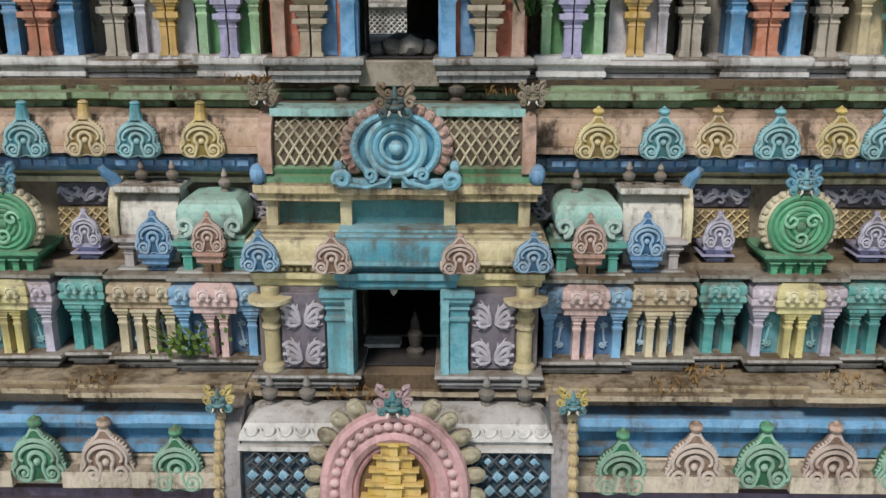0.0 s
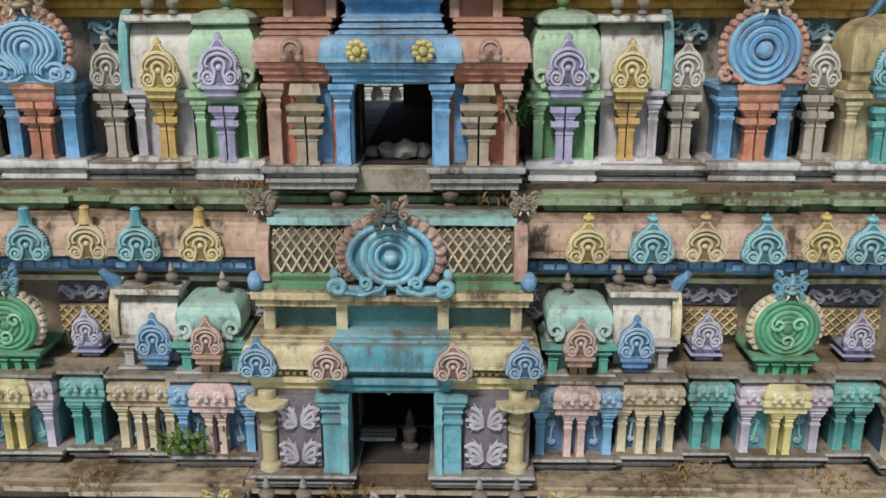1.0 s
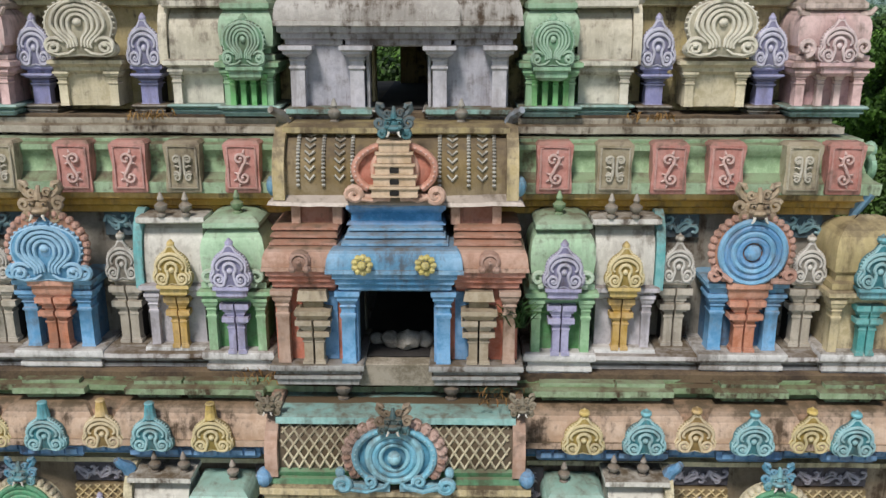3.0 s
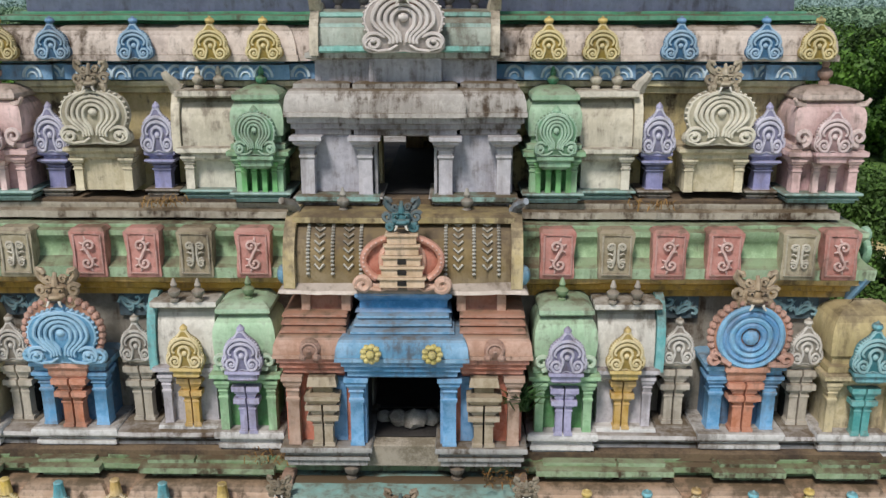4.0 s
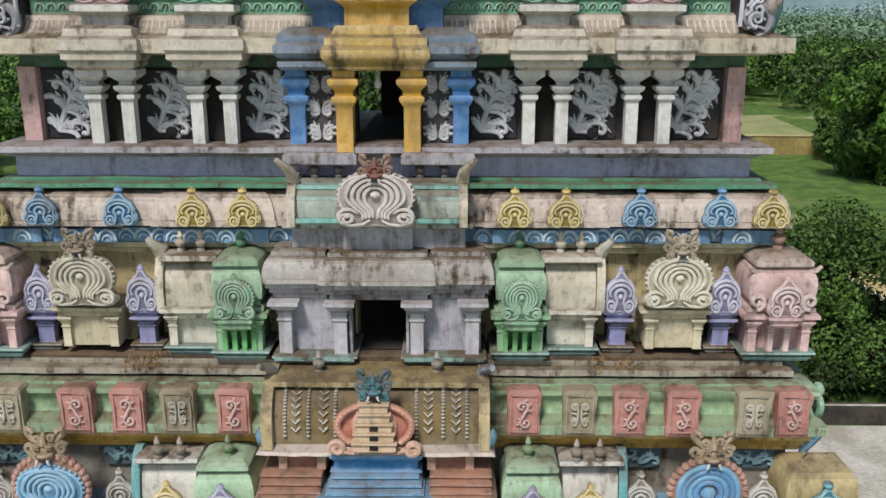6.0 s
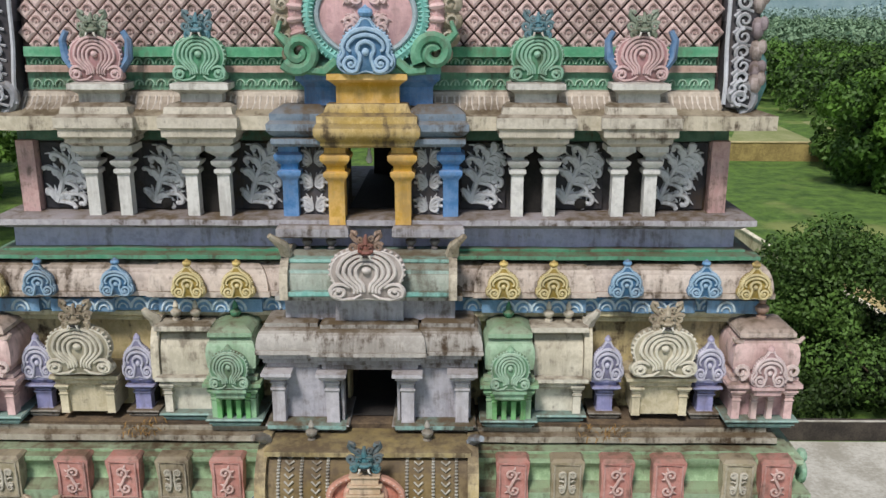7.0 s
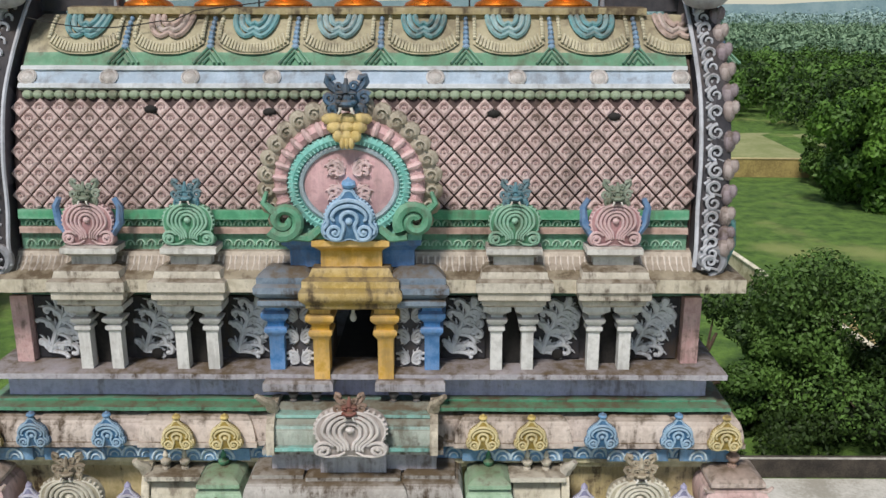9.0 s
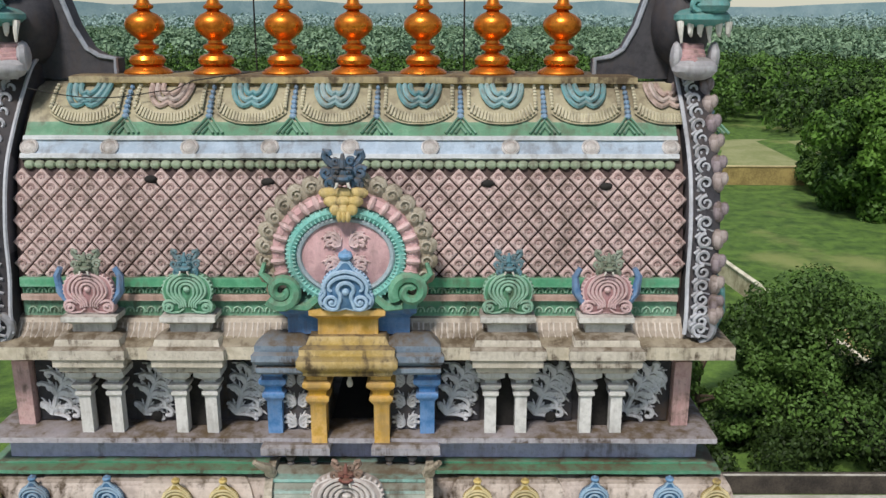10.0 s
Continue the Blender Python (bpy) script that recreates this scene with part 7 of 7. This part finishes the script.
# gable ends of the vault
for s in (-1, 1):
    ge = thing("vault_gable_end", pose(0, 0, 0), "black and silver scrolled horseshoe gable end of the barrel roof", "gable", "vault gable ends")
    path = smooth_path([(11.05, 20.98), (11.08, 21.25), (11.22, 21.7), (11.3, 22.3), (11.5, 23.0), (11.8, 23.5), (12.15, 23.95), (12.5, 24.3), (12.9, 24.4)], 6)
    full = path + [(back(y), z) for y, z in reversed(path[:-1])]

    def rib(x_of, r, pts, lift=0.0):
        return tube(B(), [(x_of(z), y - lift, z) for y, z in pts], r, 8)
    edge_x = lambda z: s * (4.28 + 0.1 * math.cos((z - 22.6) / 1.7 * 1.2) - 0.02)
    band_bm = B()
    secs = []
    for y, z in full:
        x = edge_x(z)
        d = 0.06
        dirn = Vector((0, y - MID, z - 22.0)).normalized()
        secs.append([band_bm.verts.new((x, y, z)), band_bm.verts.new(Vector((x + s * 0.16, y, z)) + dirn * 0.09), band_bm.verts.new(Vector((x + s * 0.36, y, z)) + dirn * 0.02), band_bm.verts.new(Vector((x + s * 0.4, y, z)) - dirn * 0.4), band_bm.verts.new(Vector((x, y, z)) - dirn * 0.4)])
    for p, q in zip(secs, secs[1:]):
        for i in range(5):
            band_bm.faces.new((p[i], p[(i + 1) % 5], q[(i + 1) % 5], q[i]))
    band_bm.faces.new(secs[0][::-1])
    band_bm.faces.new(secs[-1])
    part("gable_band", band_bm, paint(BLACKISH, 0.3), ge)
    part("silver_rim", tube(B(), [(edge_x(z) - s * 0.01, y - 0.02, z + 0.02) for y, z in path], 0.028, 6), paint("b9bcc6", 0.3), ge)
    tym = B()
    loops = [tym.verts.new((s * 4.35, y, z)) for y, z in full]
    c = tym.verts.new((s * 4.35, MID, 22.2))
    for p, q in zip(loops, loops[1:]):
        tym.faces.new((p, q, c))
    tym.faces.new((loops[-1], loops[0], c))
    part("tympanum", tym, paint("6f6a72", 0.5), ge)
    for k in range(21):
        y, z = path[int(3 + k * (len(path) - 9) / 20)]
        x = edge_x(z) + s * 0.16
        sc = B()
        pts = [(x + a, y - 0.09, z + b) for a, b in spiral(0, 0, 0.1, 0.02, 1.57 if k % 2 else -1.57, (1.3 if k % 2 else -1.3), 14)]
        tube(sc, pts, lambda t: 0.026 * (1.1 - 0.5 * t), 5)
        tube(sc, [(x - 0.1, y - 0.07, z - 0.1), (x, y - 0.09, z - 0.075), (x + 0.1, y - 0.07, z - 0.11)], 0.018, 5)
        tube(sc, [(x - 0.12, y - 0.07, z + 0.04), (x - 0.06, y - 0.09, z + 0.1)], 0.024, 5)
        part("silver_scroll", sc, paint("b4b6c0", 0.35), ge)
    for k in range(14):
        y, z = path[int(6 + k * (len(path) - 12) / 13)]
        fl = B()
        x = edge_x(z) + s * 0.33
        ball(fl, (x, y - 0.02, z), (0.09, 0.12, 0.14), 8, 6)
        ball(fl, (x + s * 0.05, y - 0.1, z + 0.06), (0.06, 0.06, 0.09), 7, 5)
        part("flame_knob", fl, paint("8d7a82" if k % 2 else "a08d88", 0.6), ge)
    curl = B()
    tube(curl, [(s * (4.38 + a), 11.05, 21.05 + b) for a, b in spiral(0.1, 0.05, 0.2, 0.05, -1.6, s * 1.2, 18)], 0.06, 7)
    part("foot_scroll", curl, paint("8d8f98", 0.4), ge)
    part("teal_horn", tube(B(), [(s * 4.74, 11.5, 20.92), (s * 4.82, 11.4, 21.2), (s * 4.8, 11.35, 21.5), (s * 4.72, 11.4, 21.7)], lambda t: 0.12 * (1 - 0.6 * t), 8), paint("3f8f90", 0.45), ge)
    # crest behind the beast's head
    cr = B()
    prof = [(3.28, 24.1), (3.28, 24.36), (3.5, 24.4), (3.66, 24.5), (3.82, 24.8), (3.95, 25.2), (4.1, 25.6), (4.5, 25.6), (4.5, 24.1)]
    f = [cr.verts.new((s * x, 12.72, z)) for x, z in prof]
    g = [cr.verts.new((s * x, 13.08, z)) for x, z in prof]
    cr.faces.new(f)
    cr.faces.new(g[::-1])
    for i in range(len(prof)):
        cr.faces.new((f[i], f[(i + 1) % len(prof)], g[(i + 1) % len(prof)], g[i]))
    crest = part("crest", cr, paint("3a3840", 0.25), ge)
    part("crest_rim", tube(B(), [(s * x, 12.72, z) for x, z in prof[:7]], 0.035, 6), paint("8f97a5", 0.3), crest)
    ridge_beast(s)


# ---- plants on the tower, rubble in the doorways ----
def blades(bm, c, n, h, spread_r, rnd, w=0.012):
    for _ in range(n):
        a, b = rnd.uniform(0, 6.28), rnd.uniform(0.2, 1.0)
        p0 = Vector(c) + Vector((rnd.uniform(-1, 1) * spread_r * 0.4, rnd.uniform(-1, 1) * spread_r * 0.3, 0))
        d = Vector((math.cos(a) * b, math.sin(a) * b * 0.7 - 0.2, 1)).normalized() * h * rnd.uniform(0.5, 1)
        side = Vector((-math.sin(a), math.cos(a), 0)) * w
        mid = p0 + d * 0.6
        tip = p0 + d + Vector((d.x, d.y, -h * 0.25)) * 0.5
        v = [bm.verts.new(q) for q in (p0 - side, p0 + side, mid + side * 1.2, mid - side * 1.2, tip)]
        bm.faces.new(v[:4])
        bm.faces.new((v[3], v[2], v[4]))
    return bm


rnd = random.Random(5)
green_weed, dry_weed = leaf_mat("2f4a1c", "6c8038"), leaf_mat("6a4a2a", "9a7a48", "dry_grass")
shrub = B()
for k in range(110):
    a = rnd.uniform(0, 6.28)
    tip = Vector((-2.35 + rnd.gauss(0, 0.17), 8.86 + rnd.gauss(0, 0.06), 11.25 + abs(rnd.gauss(0, 0.16)) - 0.1))
    s3 = rnd.uniform(0.02, 0.036)
    n3 = Vector((rnd.uniform(-1, 1), -1, rnd.uniform(-0.5, 1))).normalized()
    u3 = n3.orthogonal().normalized()
    w3 = n3.cross(u3)
    v = [shrub.verts.new(tip + u3 * (s3 * p) + w3 * (s3 * 1.5 * q)) for p, q in ((-1, 0), (0, -1), (1, 0), (0, 1))]
    shrub.faces.new(v)
for k in range(10):
    tube(shrub, [(-2.35, 8.95, 11.06), (-2.35 + rnd.gauss(0, 0.1), 8.88, 11.22), (-2.35 + rnd.gauss(0, 0.25), 8.85, 11.35 + rnd.uniform(0, 0.15))], 0.006, 4)
tagged(part("shrub", shrub, green_weed), "small green shrub rooted in a tower ledge", "plant")
fern = blades(B(), (1.36, 9.5, 14.75), 70, 0.45, 0.2, rnd, 0.014)
tagged(part("fern", fern, leaf_mat("1f3a1c", "4a6a3a")), "dark green fern growing beside a doorway", "plant")
for i, (x, y, z) in enumerate(((-3.35, 8.75, 10.86), (3.35, 9.05, 10.9), (3.0, 8.72, 10.86), (-4.9, 8.8, 10.86), (4.9, 8.8, 10.86), (-1.6, 9.6, 14.06), (2.9, 10.3, 16.96), (-2.9, 10.4, 16.96), (-0.5, 8.5, 10.84), (1.2, 9.3, 13.96))):
    tagged(part("dry_tuft", blades(B(), (0, 0, 0), 60, 0.13, 0.7, rnd, 0.006), dry_weed, None, "", pose(x, y, z)), "tuft of dry grass on a tower ledge", "grass", "dry tufts", "stuff")
for k, (x, y, r) in enumerate(((-0.1, 10.0, 1.0), (0.1, 9.94, 1.15), (0.29, 10.02, 0.95), (-0.28, 10.1, 0.7))):
    st = B()
    bmesh.ops.create_icosphere(st, subdivisions=2, radius=0.12 * r)
    for v in st.verts:
        v.co = Vector((v.co.x * 1.1, v.co.y, v.co.z * 0.9)) * (1 + 0.35 * noise.noise(v.co * 9 + Vector((k, 0, 0))))
    tagged(part("rubble_stone", st, dirt_or_shade_stone("a09a92", "6b645c", 5.0), None, "", pose(x, y, 14.29 + 0.1 * r)), "grey rounded stone lying in a doorway", "stone", "stones in the doorway")
idol = lathe(B(), (0, 0, 0), [(0.1, 0), (0.1, 0.1), (0.06, 0.14), (0.08, 0.24), (0.09, 0.3), (0.05, 0.36), (0.055, 0.42), (0.03, 0.5), (0.01, 0.56)], 14)
tagged(part("stone_figure", idol, dirt_or_shade_stone("57504a", "332e2a", 6.0), None, "", pose(0.16, 9.2, 10.98)), "dark stone figure standing in a doorway", "statue")
for k in range(3):
    board = box(B(), -0.21, 0.21, -0.041, 0.041, 0.0, 0.05, 0.008, 0.004)
    tagged(part("board", board, paint("cfcabc", 0.35), None, "", pose(-0.235 + 0.012 * (k % 2), 9.42 + 0.09 * k, 11.018, 0, 0, 1.5 - k)), "pale plaster-spattered board lying in a doorway", "board", "boards in the doorway")
lamp_a = lathe(B(), (0, 0, 0), [(0.008, -0.06), (0.04, -0.02), (0.045, 0.02), (0.02, 0.06), (0.012, 0.12)], 12)
tagged(part("hanging_lamp", lamp_a, paint("dedbd2", 0.2), None, "", pose(-0.06, 9.0, 11.86)), "small unlit white lamp hanging in a doorway", "lamp")

# ---- the pale shrine behind the tower, seen through a doorway ----
shrine = thing("rear_shrine", pose(-2.0, 27.0, 0), "pale grey shrine tower with lattice bands standing behind the gateway", "shrine")
part("wall", loft(B(), -3.6, 3.6, 0.0, 5.0, [(0.6, -0.2), (0.6, 11.4), (0.0, 11.5), (0.0, 14.9)], 0.6), paint("b9b7b4", 0.5), shrine)
for z, o, c in ((13.42, 0.25, "9fc3bd"), (12.15, 0.3, "a9a6a0"), (14.5, 0.2, "c9c6bf")):
    part("ledge", loft(B(), -3.6, 3.6, 0.0, 5.0, [(o * 0.3, z), (o, z + 0.05), (o, z + 0.14), (o * 0.4, z + 0.2)], 0.6), paint(c, 0.6), shrine)
for i in range(13):
    pilaster(shrine, -3.3 + 0.55 * i, -0.22, 0.16, 12.35, 13.42, "d2cfca", 0.22)
lat = B()
for i in range(-4, 44):
    for sg in (-1, 1):
        x = -3.6 + i * 0.17
        pts = [(x + sg * (t - 0.5) * 0.8, -0.03, 13.66 + 0.8 * t) for t in (0, 0.25, 0.5, 0.75, 1)]
        if all(abs(p[0]) < 3.58 for p in pts):
            tube(lat, pts, 0.022, 4)
tagged(part("lattice", lat, paint("dedcd6", 0.4), shrine), kind="stuff")

# ---- ground, walls, fields ----
def ground_mat():
    m, nt, p = blank("grass_and_soil", 0.95)
    geo = nt.nodes.new("ShaderNodeNewGeometry")
    pos = geo.outputs["Position"]
    a, b, c = grain(nt, pos, 0.035, 6.0, 0.6), grain(nt, pos, 0.5, 6.0, 0.7), grain(nt, pos, 6.0, 4.0, 0.7)
    g = mix(nt, spread(nt, b, 0.35, 0.65), lin("304b17"), lin("5f7d31"))
    g = mix(nt, spread(nt, c, 0.45, 0.7), g, lin("425f22"))
    g = mix(nt, spread(nt, a, 0.57, 0.68), g, lin("7c854b"))
    nt.links.new(g, p.inputs["Base Color"])
    bumped(nt, p, calc(nt, "ADD", b, c), 0.8, 0.15)
    return m


gm = B()
N = 60
vv = [[None] * (N + 1) for _ in range(N + 1)]
for i in range(N + 1):
    for j in range(N + 1):
        x, y = (i / N * 2 - 1), (j / N * 2 - 1)
        x, y = 4500 * x * abs(x) ** 1.6, 4500 * y * abs(y) ** 1.6
        z = 0.0
        vv[i][j] = gm.verts.new((x, y, z))
for i in range(N):
    for j in range(N):
        gm.faces.new((vv[i][j], vv[i + 1][j], vv[i + 1][j + 1], vv[i][j + 1]))
structure("ground", gm, ground_mat(), "green grassy field reaching the horizon", "ground")
structure("pavement", box(B(), -40, 60, -30, 42.6, -0.4, 0.02), dirt_or_shade_stone("b9b6ae", "8f8b80", 0.4), "pale grey paved temple courtyard", "pavement")


# ---- the low wall, field wall and far walls ----
court_wall = thing("low_wall", pose(0, 43.0, 0), "dark weathered low courtyard wall with a pale coping", "wall", kind="structure")
part("wall_body", box(B(), -40, 60, -0.3, 0.14, -0.2, 1.1), dirt_or_shade_stone("4a433b", "26221e", 0.8), court_wall)
part("coping", box(B(), -40, 60, -0.33, -0.2, 1.104, 1.17), dirt_or_shade_stone("b9b5ac", "8a857b", 1.0), court_wall)
field_wall = thing("field_wall", pose(31.6, 44.0, 0, 0, 0, 4.2), "long whitewashed compound wall beside a field", "wall", kind="structure")
part("wall_body", loft(B(), -0.15, 0.15, 0, 60, [(0.05, -0.2), (0.02, 0.3), (0, 1.8), (0, 1.9)], 0.3), dirt_or_shade_stone("c9c0a2", "8f8468", 0.7), field_wall)
part("coping", loft(B(), -0.25, 0.25, 0, 60, [(0, 1.9), (0, 2.0), (-0.2, 2.12)], 0.3), dirt_or_shade_stone("dcd6c2", "aaa48e", 0.9), field_wall)
structure("track", loft(B(), 32.6, 36.0, 44, 76, [(0, -0.1), (0, 0.025), (-0.3, 0.04)], 2.0, 0.15), dirt_or_shade_stone("b3a274", "8f8050", 0.5), "pale dirt track beside the compound wall", "road")
far_wall = thing("earth_wall", pose(52, 133, 0, 0, 0, -2), "distant ochre earth wall at the edge of the field", "wall", kind="structure")
part("wall_body", box(B(), -16, 12, -0.3, 0.3, -0.2, 2.8), dirt_or_shade_stone("a8955c", "7d6c42", 0.3), far_wall)
part("coping", box(B(), -16, 12, -0.4, 0.4, 2.804, 2.95), dirt_or_shade_stone("c9b98a", "9f9068", 0.4), far_wall)
structure("sandy_ground", loft(B(), 30, 95, 135, 185, [(0, -0.2), (-3, 0.03)], 8.0, 0.8), dirt_or_shade_stone("8f9166", "747c4a", 0.15), "bare sandy ground behind the earth wall", "ground")


# ---- trees ----
def leaf_cloud(rng, lumps, n, size, loose=0.55):
    """Leaf blades strewn over the outsides of overlapping lumps: vertices and faces of one mesh."""
    c = np.array([q[0] for q in lumps])
    r = np.array([q[1] for q in lumps])
    w = r ** 2 / (r ** 2).sum()
    pick = rng.choice(len(lumps), n, p=w)
    d = rng.normal(size=(n, 3))
    d[:, 2] = np.where(d[:, 2] < 0, d[:, 2] * 0.55, d[:, 2])
    d /= np.linalg.norm(d, axis=1)[:, None]
    p = c[pick] + d * (r[pick] * rng.uniform(0.72, 1.12, n))[:, None] * np.array([1, 1, 0.85])
    nrm = d + rng.normal(size=(n, 3)) * loose
    nrm /= np.linalg.norm(nrm, axis=1)[:, None]
    t = np.cross(nrm, rng.normal(size=(n, 3)))
    t /= np.linalg.norm(t, axis=1)[:, None]
    b = np.cross(nrm, t)
    s = size * rng.uniform(0.6, 1.3, n)[:, None]
    droop = np.array([0, 0, -0.15])
    v = np.stack([p - t * s * 0.5, p - b * s * 0.9 + droop * s, p + t * s * 0.5, p + b * s * 0.9], 1)
    return v.reshape(-1, 3)


def leaf_mesh(name, verts, mat):
    n = len(verts) // 4
    me = bpy.data.meshes.new(name)
    me.from_pydata(verts.tolist(), [], np.arange(n * 4).reshape(n, 4).tolist())
    me.materials.append(mat)
    return me


bark = dirt_or_shade_stone("5a4a3a", "332a22", 3.0)
green_a, green_b = leaf_mat("15260c", "557433"), leaf_mat("1f3812", "5f8432")


def make_tree(name, at, h, r, seed, leaves, size, mat, label, lumps_n=26, low=0.12):
    rng, rd = np.random.default_rng(seed), random.Random(seed)
    th = thing(name, at, label, "tree", "trees round the temple")
    lumps = []
    for k in range(lumps_n):
        a, u = rd.uniform(0, 6.28), rd.uniform(0, 1) ** 0.6
        z = h * (low + (0.92 - low) * rd.uniform(0, 1))
        prof = math.sin(math.pi * min(1, max(0.12, (z / h - low + 0.12) / (1.1 - low)))) ** 0.6
        lumps.append(((math.cos(a) * r * u * prof, math.sin(a) * r * u * prof, z), r * rd.choice((0.15, 0.19, 0.24, 0.3, 0.38)) * rd.uniform(0.9, 1.1)))
    trunk = tube(B(), [(0, 0, -0.3), (rd.gauss(0, 0.1), rd.gauss(0, 0.1), h * 0.2), (rd.gauss(0, 0.3), rd.gauss(0, 0.3), h * 0.45), (rd.gauss(0, 0.4), rd.gauss(0, 0.4), h * 0.7)], lambda t: h * 0.035 * (1 - 0.75 * t) + 0.03, 9)
    part("trunk", trunk, bark, th)
    for k in range(6):
        c = lumps[k][0]
        z0 = h * rd.uniform(0.2, 0.45)
        part("limb", tube(B(), [(0, 0, z0), (c[0] * 0.5, c[1] * 0.5, (z0 + c[2]) / 2 + 0.2), c], lambda t: h * 0.013 * (1 - 0.8 * t) + 0.015, 6), bark, th)
    part("crown", leaf_mesh("crown", leaf_cloud(rng, lumps, leaves, size), mat), None, th)
    return th


make_tree("tree", pose(23.5, 50.5, 0), 9.8, 5.6, 3, 34000, 0.17, green_a, "dense dark green broadleaf tree behind the courtyard wall", 60, 0.02)
make_tree("tree", pose(30.5, 49.5, 0), 7.0, 4.6, 4, 20000, 0.17, green_a, "dark green broadleaf tree behind the courtyard wall", 26, 0.05)
make_tree("tree", pose(17.0, 50.5, 0), 7.6, 4.0, 6, 18000, 0.17, green_a, "dark green broadleaf tree behind the courtyard wall", 26, 0.05)
big_one = make_tree("tree", pose(57, 112, 0), 15.5, 8.5, 8, 16000, 0.42, green_b, "large round-crowned green tree at the field's edge", 34, 0.08)
big_two = make_tree("tree", pose(70, 122, 0), 16, 9.0, 9, 16000, 0.42, green_a, "large dark green tree at the field's edge", 34, 0.06)
rd = random.Random(12)
for x, y in ((66, 103), (78, 110), (84, 126), (60, 128), (92, 118), (72, 96), (-44, 70), (-52, 84), (-40, 96), (-60, 100), (-48, 118), (-70, 120), (-36, 126), (100, 140), (88, 150), (110, 160)):
    copy_thing(big_one if rd.random() < 0.5 else big_two, pose(x, y, 0, 0, 0, rd.uniform(0, 360)) @ Matrix.Scale(rd.uniform(0.75, 1.1), 4))


hedge_rng, rd = np.random.default_rng(77), random.Random(77)
hedge = [((rd.uniform(10, 44), rd.uniform(44.3, 49), rd.uniform(0.4, 2.2)), rd.uniform(0.7, 1.5)) for _ in range(90)]
tagged(new("undergrowth", leaf_mesh("undergrowth", leaf_cloud(hedge_rng, hedge, 26000, 0.17), leaf_mat("10190a", "2f421a"))), "dark undergrowth below trees behind the courtyard wall", "bushes", "", "stuff")


def forest(name, spots, seed, per, size, mat, label):
    rng, out = np.random.default_rng(seed), []
    for x, y, h, r in spots:
        lumps = [((x + rng.normal() * r * 0.45, y + rng.normal() * r * 0.45, h * rng.uniform(0.35, 0.85)), r * rng.uniform(0.45, 0.7)) for _ in range(5)]
        out.append(leaf_cloud(rng, lumps, per, size, 0.3))
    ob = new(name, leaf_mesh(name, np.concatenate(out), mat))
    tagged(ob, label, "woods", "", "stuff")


rd = random.Random(21)
near, middle, far = [], [], []
for _ in range(1150):
    y = rd.uniform(150, 400)
    x = rd.uniform(-0.56, 0.58) * y
    if 25 < x < 100 and y < 192 and x < y * 0.45:
        continue
    if rd.random() < 0.75 or x > 0:
        near.append((x, y, rd.uniform(6, 12) + 5 * max(0, noise.noise(Vector((x / 40, y / 40, 5)))), rd.uniform(3.5, 7.5)))
for _ in range(2200):
    y = 380 + 1000 * rd.random() ** 1.2
    x = rd.uniform(-0.56, 0.58) * y
    if noise.noise(Vector((x / 160, y / 110, 0))) > 0.22:
        continue
    middle.append((x, y, rd.uniform(8, 15), rd.uniform(7, 13)))
for _ in range(1400):
    y = 1300 + 2500 * rd.random()
    x = rd.uniform(-0.66, 0.66) * y
    far.append((x, y, rd.uniform(10, 22), rd.uniform(18, 40)))
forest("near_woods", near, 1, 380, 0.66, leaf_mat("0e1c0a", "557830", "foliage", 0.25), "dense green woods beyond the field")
# Middle and far leaf colours are paler and bluer: distance haze put in.
forest("middle_woods", middle, 2, 200, 1.3, leaf_mat("35523c", "86a080", "foliage", 0.25), "wooded plain in the middle distance, leaf colour paled by haze")
forest("far_woods", far, 3, 110, 3.2, leaf_mat("6b8582", "98aeab", "foliage", 0.25), "distant woods with haze tinted into their leaf colour")

hills = B()
for ring, (d, hgt, code) in enumerate(((3900, 108, "7d929c"),)):
    prev = None
    for i in range(61):
        a = radians(30 + 120 * i / 60)
        x, y = d * math.cos(a), d * math.sin(a)
        z = hgt * (0.75 + 0.35 * noise.noise(Vector((i * 0.23, ring, 3.3))) + 0.1 * noise.noise(Vector((i * 1.3, ring, 8.3))))
        cur = (hills.verts.new((x, y, -5)), hills.verts.new((x, y, z)), hills.verts.new((x * 1.08, y * 1.08, -5)))
        if prev:
            hills.faces.new((prev[0], cur[0], cur[1], prev[1]))
            hills.faces.new((prev[1], cur[1], cur[2], prev[2]))
        prev = cur
# Blue-grey puts the haze before the hills into their colour.
structure("backdrop_hills", hills, dirt_or_shade_stone("8ea3ab", "76909a", 0.01), "low hills along the horizon, haze painted in as blue-grey", "backdrop")
